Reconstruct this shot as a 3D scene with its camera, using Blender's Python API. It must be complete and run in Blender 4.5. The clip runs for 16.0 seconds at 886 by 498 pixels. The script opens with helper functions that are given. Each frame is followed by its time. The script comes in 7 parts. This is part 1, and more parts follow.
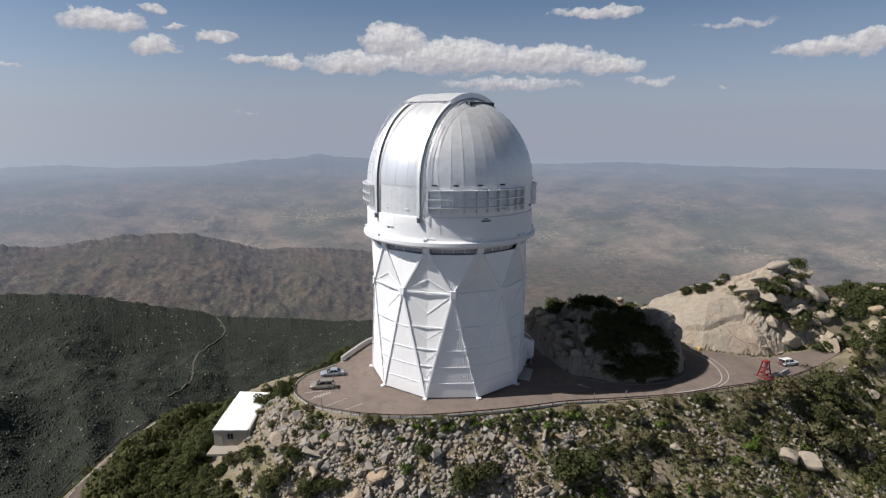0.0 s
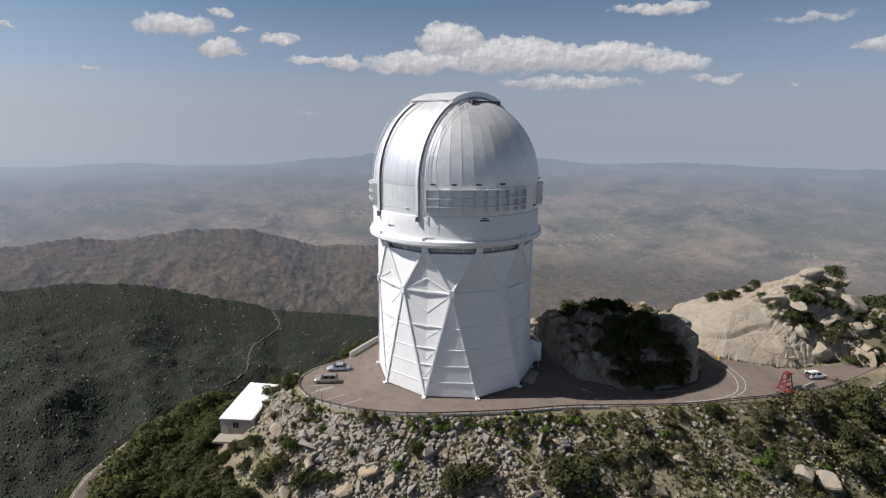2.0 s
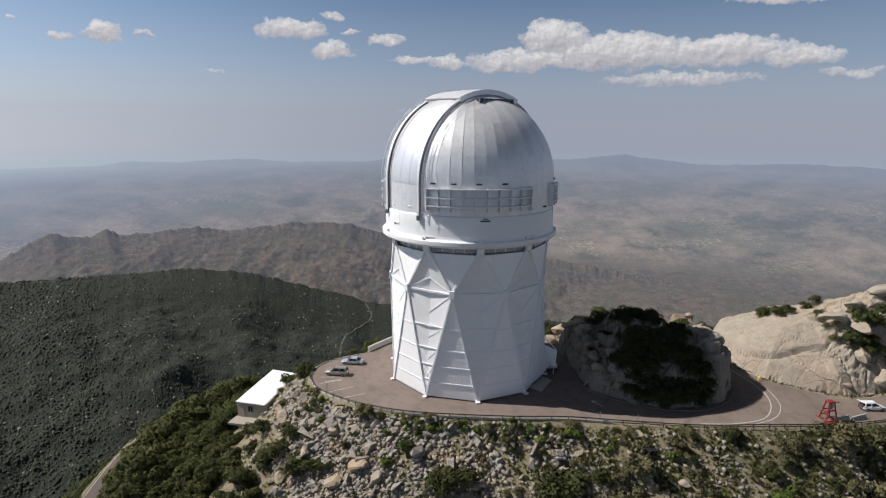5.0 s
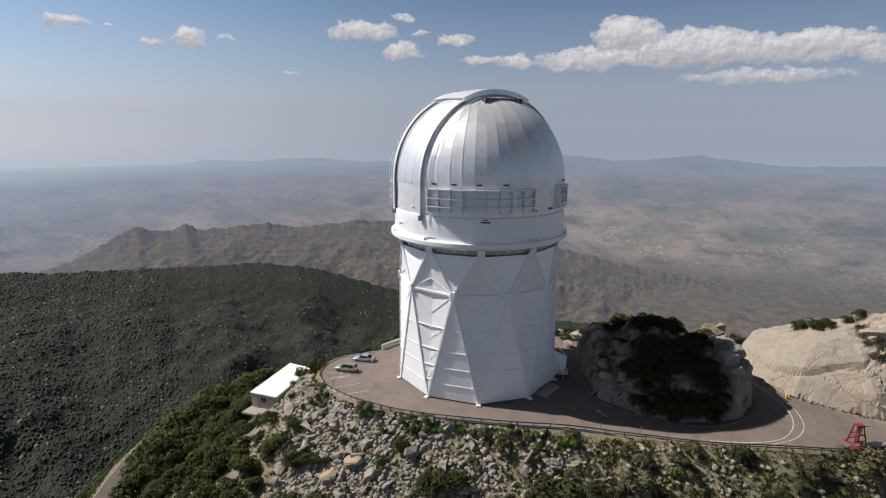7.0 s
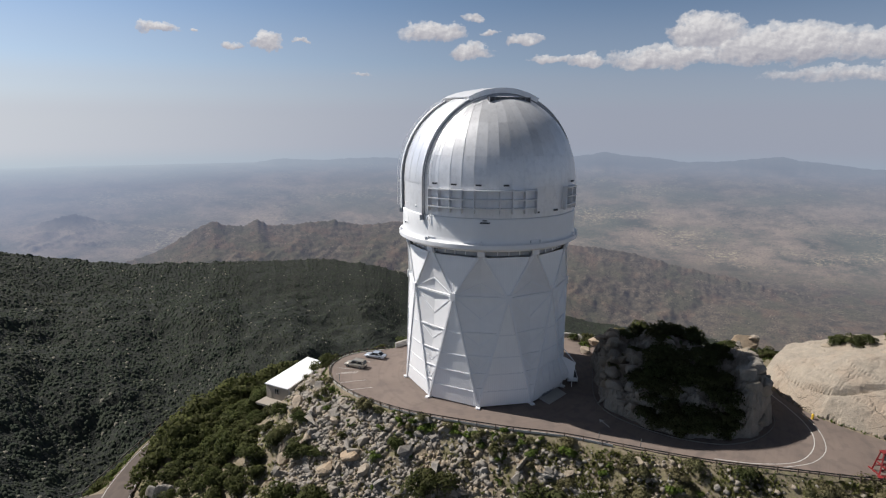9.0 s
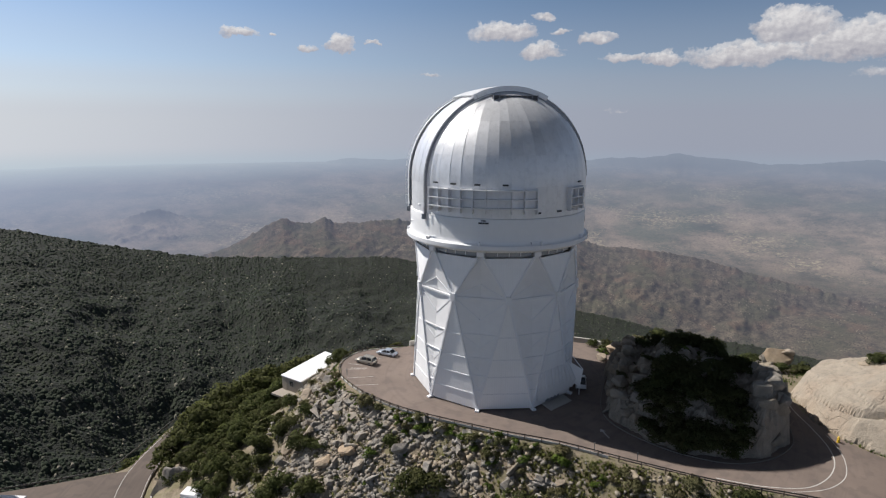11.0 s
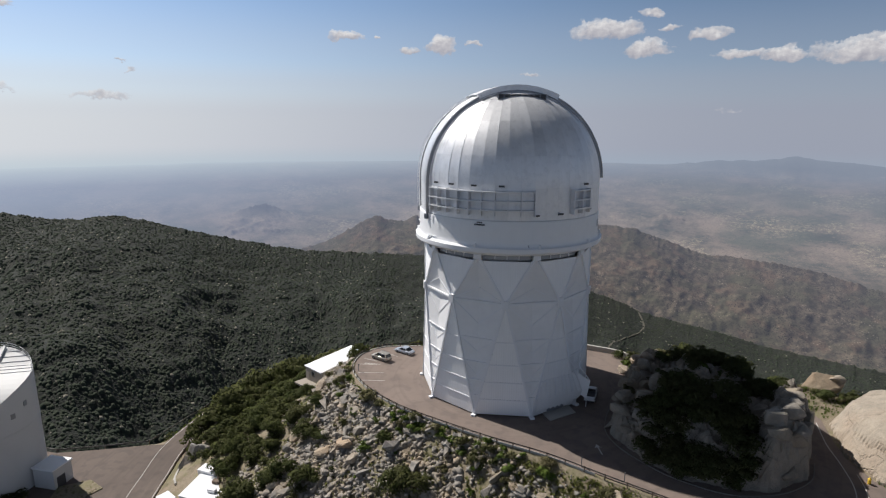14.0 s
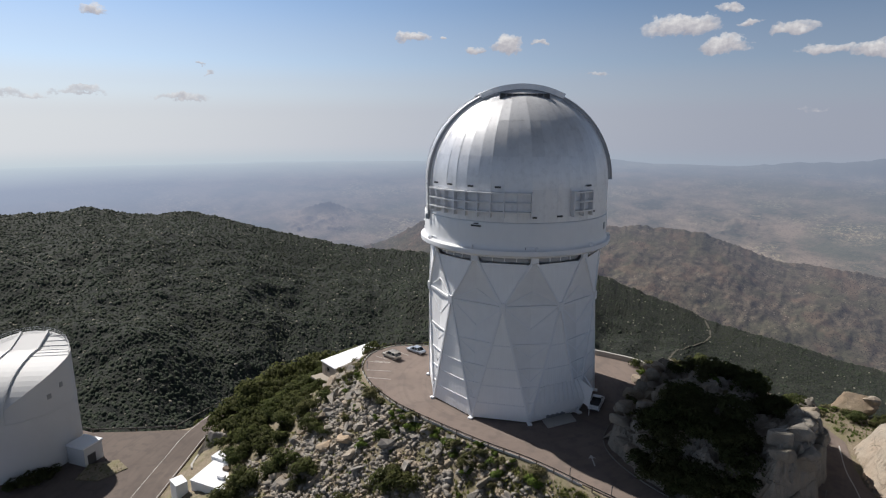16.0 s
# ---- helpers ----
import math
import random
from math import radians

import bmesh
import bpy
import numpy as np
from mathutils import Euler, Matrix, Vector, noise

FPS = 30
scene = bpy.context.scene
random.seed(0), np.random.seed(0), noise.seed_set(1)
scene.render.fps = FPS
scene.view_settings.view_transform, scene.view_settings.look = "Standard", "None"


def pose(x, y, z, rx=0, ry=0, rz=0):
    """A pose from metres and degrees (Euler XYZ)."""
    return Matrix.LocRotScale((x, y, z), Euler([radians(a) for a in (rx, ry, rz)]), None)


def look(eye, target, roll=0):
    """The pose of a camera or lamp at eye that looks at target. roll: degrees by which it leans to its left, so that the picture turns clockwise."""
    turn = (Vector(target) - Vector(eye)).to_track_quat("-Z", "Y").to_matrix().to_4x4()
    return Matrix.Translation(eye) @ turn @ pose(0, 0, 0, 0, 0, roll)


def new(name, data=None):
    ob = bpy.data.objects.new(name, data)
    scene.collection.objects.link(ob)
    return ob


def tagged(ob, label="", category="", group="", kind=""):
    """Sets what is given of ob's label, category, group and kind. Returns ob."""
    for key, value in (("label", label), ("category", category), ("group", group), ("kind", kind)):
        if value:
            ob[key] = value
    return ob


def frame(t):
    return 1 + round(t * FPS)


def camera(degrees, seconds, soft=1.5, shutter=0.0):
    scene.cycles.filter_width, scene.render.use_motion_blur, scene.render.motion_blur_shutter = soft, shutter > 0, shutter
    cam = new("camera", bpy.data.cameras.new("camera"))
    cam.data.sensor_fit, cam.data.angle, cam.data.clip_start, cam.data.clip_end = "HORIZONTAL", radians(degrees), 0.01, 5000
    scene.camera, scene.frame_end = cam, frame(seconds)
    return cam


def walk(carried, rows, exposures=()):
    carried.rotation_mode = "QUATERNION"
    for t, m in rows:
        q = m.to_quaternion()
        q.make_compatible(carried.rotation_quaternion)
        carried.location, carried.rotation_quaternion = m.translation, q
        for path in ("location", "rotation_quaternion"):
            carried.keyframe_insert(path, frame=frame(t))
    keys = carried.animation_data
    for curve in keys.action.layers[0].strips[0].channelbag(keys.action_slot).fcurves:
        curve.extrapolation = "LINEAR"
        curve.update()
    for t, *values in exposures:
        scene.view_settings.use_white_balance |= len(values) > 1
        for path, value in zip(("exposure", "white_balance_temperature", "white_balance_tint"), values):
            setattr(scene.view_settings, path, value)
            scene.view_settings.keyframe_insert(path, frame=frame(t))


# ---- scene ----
cam = camera(75.4, 16.0, 1.2)
METRES, EYE, TILT, LEAN, TURN = 87.5, 50.9, 0.0, 0.0, -10.3
ROWS = [
    (0.0, 0.0, 0.0, 0.0, 0.08, -12.09, -0.37),
    (0.5, 0.0237, -0.0024, -0.0002, 1.2, -12.1, -0.41),
    (1.0, 0.0482, -0.0044, -0.0002, 2.38, -12.12, -0.39),
    (1.5, 0.0798, -0.0005, -0.0002, 3.94, -12.13, -0.39),
    (2.0, 0.1115, 0.0056, -0.0004, 5.49, -12.17, -0.34),
    (2.5, 0.1433, 0.012, -0.0006, 7.1, -12.21, -0.34),
    (3.0, 0.1753, 0.0189, -0.0003, 8.73, -12.25, -0.33),
    (3.5, 0.2071, 0.0257, 0.0002, 10.39, -12.29, -0.32),
    (4.0, 0.2387, 0.0332, 0.0004, 12.01, -12.33, -0.31),
    (6.5, 0.3908, 0.0833, 0.0019, 20.16, -12.4, -0.24),
    (7.0, 0.4205, 0.0962, 0.002, 21.8, -12.41, -0.2),
    (7.5, 0.4496, 0.1098, 0.0017, 23.44, -12.41, -0.19),
    (8.0, 0.4782, 0.1246, 0.0014, 25.08, -12.42, -0.18),
    (8.5, 0.5062, 0.1399, 0.001, 26.71, -12.42, -0.19),
    (9.0, 0.5337, 0.1559, 0.0007, 28.34, -12.43, -0.19),
    (11.5, 0.6641, 0.2472, -0.0021, 36.5, -12.43, -0.15),
    (12.0, 0.6871, 0.266, -0.0021, 38.02, -12.45, -0.16),
    (12.5, 0.7111, 0.2862, -0.0021, 39.61, -12.44, -0.18),
    (13.0, 0.7341, 0.3072, -0.0022, 41.2, -12.44, -0.19),
    (13.5, 0.7565, 0.329, -0.0025, 42.81, -12.41, -0.2),
    (14.0, 0.7782, 0.3518, -0.0026, 44.43, -12.42, -0.2),
    (14.5, 0.799, 0.375, -0.0028, 46.02, -12.42, -0.2),
    (15.0, 0.8191, 0.3982, -0.0031, 47.6, -12.43, -0.17),
    (15.5, 0.8381, 0.4218, -0.0029, 49.17, -12.43, -0.14),
    (16.0, 0.8566, 0.4458, -0.0027, 50.69, -12.43, -0.12),
]
walk(cam, [(t, pose(0, 0, EYE, TILT, LEAN, TURN) @ pose(METRES * x, METRES * y, METRES * z, 90 + pitch, roll, yaw)) for t, x, y, z, yaw, pitch, roll in ROWS])

# ---- light ----
SUN_EL, SUN_AZ = 48.0, 88.0          # degrees up; degrees to the left of +y
SUN_WAY = Vector((-math.sin(radians(SUN_AZ)) * math.cos(radians(SUN_EL)), math.cos(radians(SUN_AZ)) * math.cos(radians(SUN_EL)), math.sin(radians(SUN_EL))))
scene.view_settings.exposure = 0.0
lamp = bpy.data.lights.new("sun", "SUN")
lamp.energy, lamp.angle, lamp.color = 5.4, radians(0.6), (1.0, 0.96, 0.915)
sun = new("sun", lamp)
sun.matrix_world = look(SUN_WAY * 200, (0, 0, 0))

# clouds: degrees left of +y, degrees up, half width, half height, density
CLOUDS = [
    (18.9, 8.2, 3.3, 1.1, 1.0), (15.5, 6.4, 2.3, 0.95, 1.0), (13.6, 8.2, 1.0, 0.45, 0.9), (15.4, 9.5, 1.4, 0.4, 0.7), (10.5, 7.5, 1.6, 0.65, 0.9),
    (8.2, 5.8, 2.3, 0.6, 0.8), (4.6, 5.6, 1.9, 0.75, 0.9), (-5.3, 7.6, 2.9, 1.9, 1.2), (-2.4, 5.6, 5.2, 1.2, 1.0), (-11.0, 6.2, 6.4, 1.9, 1.1),
    (-19.6, 6.0, 6.4, 1.6, 1.0), (-25.8, 5.4, 3.2, 1.1, 0.8), (-16.5, 3.9, 8.5, 1.0, 0.55), (-29.3, 4.1, 2.6, 0.6, 0.5), (8.5, 1.2, 2.8, 0.4, 0.3),
    (-24.5, 10.0, 4.4, 0.7, 0.8), (-35.8, 8.6, 5.0, 0.6, 0.4), (-43.0, 6.2, 4.8, 1.0, 0.8),
]
CLOUDS_LEFT = [
    (-46.0, 6.6, 2.6, 1.0, 1.0), (-35.4, 3.6, 1.0, 0.3, 0.4), (43.2, 7.8, 1.8, 0.6, 0.9), (40.7, 7.8, 0.4, 0.25, 0.7), (34.5, 7.0, 1.5, 1.15, 1.1),
    (37.2, 6.6, 0.8, 0.55, 0.9), (26.0, 4.5, 1.6, 0.3, 0.5), (31.2, 7.3, 0.6, 0.3, 0.6), (70.2, 8.9, 1.2, 0.5, 0.7), (62.0, 4.9, 0.5, 0.25, 0.6),
    (61.5, 4.2, 0.6, 0.2, 0.5), (71.5, 2.8, 1.6, 0.3, 0.4), (64.3, 2.1, 3.4, 0.5, 0.5), (72.0, 2.6, 3.0, 0.45, 0.5), (78.0, 2.2, 6.0, 0.5, 0.42),
]


class Graph:
    """Short hand for node trees."""

    def __init__(self, tree):
        self.t = tree
        tree.nodes.clear()

    def put(self, kind, ins=(), **props):
        n = self.t.nodes.new(kind)
        for k, v in props.items():
            setattr(n, k, v)
        for k, v in dict(ins).items():
            self.feed(n.inputs[k], v)
        return n

    def feed(self, socket, v):
        if isinstance(v, bpy.types.Node):
            v = v.outputs[0]
        if isinstance(v, bpy.types.NodeSocket):
            self.t.links.new(v, socket)
        else:
            socket.default_value = v

    def math(self, op, a, b=0.0, c=0.0, clamp=False):
        return self.put("ShaderNodeMath", {0: a, 1: b, 2: c}, operation=op, use_clamp=clamp).outputs[0]

    def vec(self, op, a, b=(0, 0, 0)):
        return self.put("ShaderNodeVectorMath", {0: a, 1: b}, operation=op).outputs[0]

    def noise(self, scale, detail=4.0, rough=0.55, vector=None, out=0):
        ins = {"Scale": scale, "Detail": detail, "Roughness": rough}
        if vector is not None:
            ins["Vector"] = vector
        return self.put("ShaderNodeTexNoise", ins).outputs[out]

    def ramp(self, fac, stops, smooth=False):
        n = self.put("ShaderNodeValToRGB", {0: fac})
        n.color_ramp.interpolation = "EASE" if smooth else "LINEAR"
        while len(n.color_ramp.elements) < len(stops):
            n.color_ramp.elements.new(0.5)
        for e, (p, c) in zip(n.color_ramp.elements, stops):
            e.position, e.color = p, (c, c, c, 1) if isinstance(c, (int, float)) else (*c, 1)
        return n.outputs[0]

    def mix(self, fac, a, b, mode="MIX"):
        n = self.put("ShaderNodeMix", data_type="RGBA", blend_type=mode)
        for k, v in ((0, fac), (6, a), (7, b)):
            self.feed(n.inputs[k], (*v, 1) if isinstance(v, tuple) and len(v) == 3 else v)
        return n.outputs[2]

    def bump(self, height, strength, distance):
        return self.put("ShaderNodeBump", {"Height": height, "Strength": strength, "Distance": distance}).outputs[0]


world = bpy.data.worlds.new("sky")
scene.world = world
world.use_nodes = True
g = Graph(world.node_tree)
way = g.put("ShaderNodeTexCoord").outputs["Generated"]
sep = g.put("ShaderNodeSeparateXYZ", {0: way})
lifted = g.put("ShaderNodeCombineXYZ", {0: sep.outputs[0], 1: sep.outputs[1], 2: g.math("ADD", g.math("MAXIMUM", sep.outputs[2], 0.0), 0.03)})
sky = g.put("ShaderNodeTexSky", {0: g.vec("NORMALIZE", lifted.outputs[0])}, sky_type="NISHITA", sun_disc=False, sun_elevation=radians(SUN_EL), sun_rotation=radians(-SUN_AZ), altitude=2000.0, air_density=1.0, dust_density=0.8, ozone_density=1.4)
azim = g.math("MULTIPLY", g.math("ARCTAN2", g.math("MULTIPLY", sep.outputs[0], -1.0), sep.outputs[1]), 57.2958)
elev = g.math("MULTIPLY", g.math("ARCSINE", sep.outputs[2]), 57.2958)
billow = g.vec("MULTIPLY", way, (1.0, 1.0, 1.25))
ripple = g.noise(30.0, 7.0, 0.62, billow, 1)
rsep = g.put("ShaderNodeSeparateColor", {0: ripple})
azw = g.math("ADD", azim, g.math("MULTIPLY", g.math("SUBTRACT", rsep.outputs[0], 0.5), 3.6))
elw = g.math("ADD", elev, g.math("MULTIPLY", g.math("SUBTRACT", rsep.outputs[1], 0.5), 2.1))
cover, tone = 0.0, 0.0
for az, el, w, h, k in CLOUDS + CLOUDS_LEFT:
    u = g.math("MULTIPLY_ADD", azw, 1 / w, -az / w)
    v = g.math("MULTIPLY_ADD", elw, 1 / h, -el / h)
    deep = g.math("MAXIMUM", v, g.math("MULTIPLY", v, -1.45))      # flat bases
    d = g.math("SQRT", g.math("ADD", g.math("MULTIPLY", u, u), g.math("MULTIPLY", deep, deep)))
    m = g.math("MULTIPLY", g.math("SUBTRACT", 1.3, d, clamp=True), k)
    tone = g.math("MAXIMUM", tone, g.math("MULTIPLY", m, g.math("MULTIPLY_ADD", v, 0.42, 0.56, clamp=True)))
    cover = g.math("MAXIMUM", cover, m)
fine = g.noise(85.0, 7.0, 0.62, billow)
puff = g.noise(48.0, 6.0, 0.6, billow)
puff_lit = g.noise(48.0, 6.0, 0.6, g.vec("ADD", billow, tuple(SUN_WAY * 0.006)))
body = g.math("MULTIPLY", cover, g.math("MULTIPLY_ADD", fine, 1.2, g.math("MULTIPLY", puff, 0.45)))
mask = g.ramp(body, [(0.2, 0.0), (0.34, 0.6), (0.56, 0.95)], True)
light = g.math("DIVIDE", tone, g.math("MAXIMUM", cover, 0.01))
light = g.math("ADD", light, g.math("MULTIPLY", g.math("SUBTRACT", puff, puff_lit), 1.1))
cloud = g.ramp(g.math("ADD", light, g.math("MULTIPLY", g.math("SUBTRACT", fine, 0.5), 0.22)), [(0.2, (4.5, 4.45, 5.1)), (0.58, (6.5, 6.35, 6.7)), (0.92, (9.3, 9.1, 9.1))])
haze = g.ramp(g.math("MULTIPLY_ADD", elev, 1 / 16.0, 0.25, clamp=True), [(0.0, 0.97), (0.3, 0.93), (0.45, 0.68), (0.62, 0.34), (1.0, 0.02)], True)
toward = g.math("MAXIMUM", g.put("ShaderNodeVectorMath", {0: way, 1: (-math.sin(radians(SUN_AZ)), math.cos(radians(SUN_AZ)), 0.0)}, operation="DOT_PRODUCT").outputs["Value"], 0.0)
toward2 = g.math("MULTIPLY", toward, toward)
scatter_gain = g.math("MULTIPLY_ADD", toward2, 0.62, 0.9)      # haze is brighter towards the sun
dusty = g.mix(toward2, (4.4, 4.75, 5.9), (5.45, 5.6, 5.9))
bluish = g.mix(toward2, (4.35, 5.05, 6.25), (4.4, 5.0, 5.5))
low = g.mix(g.ramp(g.math("MULTIPLY_ADD", elev, 0.1, 0.5, clamp=True), [(0.12, 0.0), (0.31, 1.0)], True), bluish, dusty)
clear = g.mix(haze, sky.outputs[0], low)
grey = g.put("ShaderNodeRGBToBW", {0: clear}).outputs[0]
clear = g.mix(g.ramp(g.math("MULTIPLY", elev, 1 / 90.0), [(0.14, 0.0), (0.35, 0.6)]), clear, g.put("ShaderNodeCombineColor", {0: grey, 1: grey, 2: grey}).outputs[0])      # unseen upper sky greyed so that its fill light is neutral
clear = g.vec("SCALE", clear)
clear.node.inputs["Scale"].default_value = 1.0
depth = g.ramp(g.math("MULTIPLY", elev, 1 / 90.0), [(0.0, 1.0), (0.12, 1.0), (0.2, 1.35), (0.33, 1.1), (0.5, 0.58), (1.0, 0.42)])      # unseen band from 11 to 32 degrees brightened to fill walls; high sky dark
world.node_tree.links.new(g.math("MULTIPLY", scatter_gain, depth), clear.node.inputs["Scale"])
g.put("ShaderNodeOutputWorld", {0: g.put("ShaderNodeBackground", {0: g.mix(mask, clear, cloud), 1: 0.081})})

# ---- materials ----
MATS = {}


def material(name):
    m = bpy.data.materials.new(name)
    m.use_nodes = True
    MATS[name] = m
    return m, Graph(m.node_tree)


def finish(g, colour, rough=0.8, metal=0.0, normal=None, **more):
    ins = {"Base Color": (*colour, 1) if isinstance(colour, tuple) else colour, "Roughness": rough, "Metallic": metal}
    if normal is not None:
        ins["Normal"] = normal
    ins.update(more)
    b = g.put("ShaderNodeBsdfPrincipled", ins)
    g.put("ShaderNodeOutputMaterial", {0: b})
    return b


def position(g):
    return g.put("ShaderNodeNewGeometry").outputs["Position"]


def chance(g):
    return g.put("ShaderNodeObjectInfo").outputs["Random"]


def plain(name, colour, rough=0.6, metal=0.0, vary=0.12, scale=3.0, bump=0.0, piece=0.0):
    """A surface of one paint or stuff with two scales of unevenness."""
    m, g = material(name)
    p = position(g)
    n1, n2 = g.noise(scale, 5.0, 0.6, p), g.noise(scale * 0.13, 3.0, 0.5, p)
    k = g.math("ADD", g.math("MULTIPLY", n1, vary), g.math("MULTIPLY", n2, vary))
    if piece:
        k = g.math("ADD", k, g.math("MULTIPLY", g.math("SUBTRACT", chance(g), 0.5), piece))
    col = g.mix(1.0, colour, g.put("ShaderNodeCombineColor", {0: g.math("ADD", k, 1 - vary), 1: g.math("ADD", k, 1 - vary), 2: g.math("ADD", k, 1 - vary)}).outputs[0], "MULTIPLY")
    nrm = g.bump(g.noise(scale * 6, 4.0, 0.6, p), 0.4, bump) if bump else None
    finish(g, col, rough, metal, nrm)
    return m


OLD_WHITE = plain("weathered_white_paint", (0.56, 0.555, 0.55), 0.6, vary=0.1, scale=0.3)
WHITE = plain("white_paint", (0.82, 0.82, 0.82), 0.5, vary=0.08, scale=0.6)
WHITE_TRIM = plain("white_trim", (0.8, 0.8, 0.81), 0.5, vary=0.05, scale=1.0)
MESHY = plain("translucent_panel", (0.8, 0.79, 0.785), 0.7, vary=0.14, scale=0.6, piece=0.08)
CONCRETE = plain("concrete", (0.4, 0.38, 0.35), 0.9, vary=0.2, scale=2.0, bump=0.01)
TAN_WALL = plain("tan_render", (0.33, 0.29, 0.24), 0.9, vary=0.15, scale=1.5)
DARK = plain("dark_steel", (0.05, 0.05, 0.055), 0.6, vary=0.1)
GREY = plain("grey_metal", (0.3, 0.31, 0.33), 0.45, 0.6, vary=0.1)
RED = plain("red_paint", (0.22, 0.025, 0.025), 0.5, vary=0.2)
YELLOW = plain("yellow_paint", (0.7, 0.45, 0.04), 0.5)
DIRT = plain("dirt", (0.095, 0.086, 0.069), 0.95, vary=0.3, scale=0.2)
DULL_KERB = plain("dull_kerb", (0.2, 0.185, 0.165), 0.9, vary=0.3, scale=1.0)
KERB = plain("old_kerb", (0.4, 0.38, 0.35), 0.9, vary=0.3, scale=1.0)
LINE = plain("road_paint", (0.5, 0.48, 0.45), 0.8, vary=0.3, scale=4.0)
RUST = plain("guard_rail_steel", (0.1, 0.095, 0.09), 0.6, 0.2, vary=0.25)
WOOD = plain("weathered_post", (0.16, 0.12, 0.09), 0.9, vary=0.3)
RUBBER = plain("tyre_rubber", (0.02, 0.02, 0.02), 0.8)
BARK = plain("bark", (0.09, 0.07, 0.05), 0.95, vary=0.3)
WINDOW = plain("strip_window", (0.36, 0.37, 0.39), 0.3, vary=0.2, scale=0.4)
GLASS = plain("car_glass", (0.015, 0.018, 0.02), 0.08)

m, g = material("silver_panel")
p = position(g)
streak = g.noise(1.0, 5.0, 0.65, g.vec("MULTIPLY", p, (1.6, 1.6, 0.1)))
cloudy = g.noise(0.25, 5.0, 0.6, p)
worn = g.ramp(g.noise(0.9, 6.0, 0.7, p), [(0.5, 0.0), (0.75, 0.12)])
tonev = g.math("ADD", g.math("MULTIPLY_ADD", streak, 0.14, 0.6), g.math("ADD", g.math("MULTIPLY", cloudy, 0.14), g.math("MULTIPLY", chance(g), 0.09)))
tonev = g.math("SUBTRACT", tonev, worn)
finish(g, g.put("ShaderNodeCombineColor", {0: tonev, 1: tonev, 2: g.math("MULTIPLY", tonev, 1.01)}).outputs[0],
       g.math("ADD", g.math("MULTIPLY_ADD", cloudy, 0.1, 0.36), g.math("MULTIPLY", chance(g), 0.08)), 0.42,
       g.bump(g.noise(0.7, 4.0, 0.6, p), 0.12, 0.05))
SILVER = m

m, g = material("shutter_silver")
p = position(g)
streak = g.noise(1.0, 5.0, 0.65, g.vec("MULTIPLY", p, (1.3, 1.3, 0.1)))
tonev = g.math("ADD", g.math("MULTIPLY_ADD", streak, 0.12, 0.62), g.math("MULTIPLY", g.noise(0.3, 4.0, 0.6, p), 0.1))
finish(g, g.put("ShaderNodeCombineColor", {0: tonev, 1: tonev, 2: g.math("MULTIPLY", tonev, 1.02)}).outputs[0], 0.42, 0.5, g.bump(g.noise(0.5, 4.0, 0.6, p), 0.2, 0.06))
BRIGHT_SILVER = m

m, g = material("tower_sheeting")
p = position(g)
rel = g.put("ShaderNodeSeparateXYZ", {0: g.vec("SUBTRACT", p, (22.1, 114.5, 0.0))})
around = g.math("MULTIPLY", g.math("ARCTAN2", rel.outputs[1], rel.outputs[0]), 16.0)
ribs = g.math("SINE", g.math("MULTIPLY", around, 15.7))
runs = g.noise(1.0, 5.0, 0.65, g.vec("MULTIPLY", p, (2.2, 2.2, 0.13)))
blot = g.noise(0.22, 5.0, 0.6, p)
tonev = g.math("ADD", g.math("MULTIPLY_ADD", runs, 0.1, 0.75), g.math("ADD", g.math("MULTIPLY", blot, 0.1), g.math("MULTIPLY", chance(g), 0.04)))
tonev = g.math("SUBTRACT", tonev, g.math("MULTIPLY", g.ramp(g.math("MULTIPLY", rel.outputs[2], 1 / 30.0), [(0.02, 1.0), (0.1, 0.0)]), g.math("MULTIPLY", runs, 0.1)))
finish(g, g.put("ShaderNodeCombineColor", {0: tonev, 1: g.math("MULTIPLY", tonev, 0.99), 2: g.math("MULTIPLY", tonev, 0.985)}).outputs[0], 0.6, 0.0, g.bump(ribs, 0.35, 0.02))
SHEETING = m

def asphalt(name, k):
    m, g = material(name)
    p = position(g)
    big, small = g.noise(0.12, 5.0, 0.6, p), g.noise(3.0, 5.0, 0.65, p)
    worn = g.mix(g.math("MULTIPLY_ADD", big, 1.6, -0.3, clamp=True), (0.125 * k, 0.092 * k, 0.077 * k), (0.225 * k, 0.17 * k, 0.14 * k))
    col = g.mix(g.math("MULTIPLY_ADD", small, 0.8, -0.1, clamp=True), worn, (0.18 * k, 0.15 * k, 0.13 * k))
    sweep = g.put("ShaderNodeVectorMath", {0: g.vec("SUBTRACT", p, (22.1, 114.5, 0.0))}, operation="LENGTH").outputs["Value"]
    lanes = g.noise(1.0, 4.0, 0.6, g.put("ShaderNodeCombineXYZ", {0: g.math("MULTIPLY", sweep, 0.8), 1: g.math("MULTIPLY", g.noise(0.05, 2.0, 0.5, p), 3.0)}).outputs[0])
    col = g.mix(g.ramp(lanes, [(0.5, 0.0), (0.66, 0.45)]), col, (0.12 * k, 0.096 * k, 0.083 * k))
    tracks = g.ramp(g.noise(0.5, 3.0, 0.5, g.vec("ADD", p, (17, 5, 0))), [(0.52, 0.0), (0.62, 0.35)])
    col = g.mix(tracks, col, (0.1 * k, 0.083 * k, 0.074 * k))
    finish(g, col, 0.92, normal=g.bump(g.noise(9.0, 4.0, 0.7, p), 0.3, 0.02))
    return m


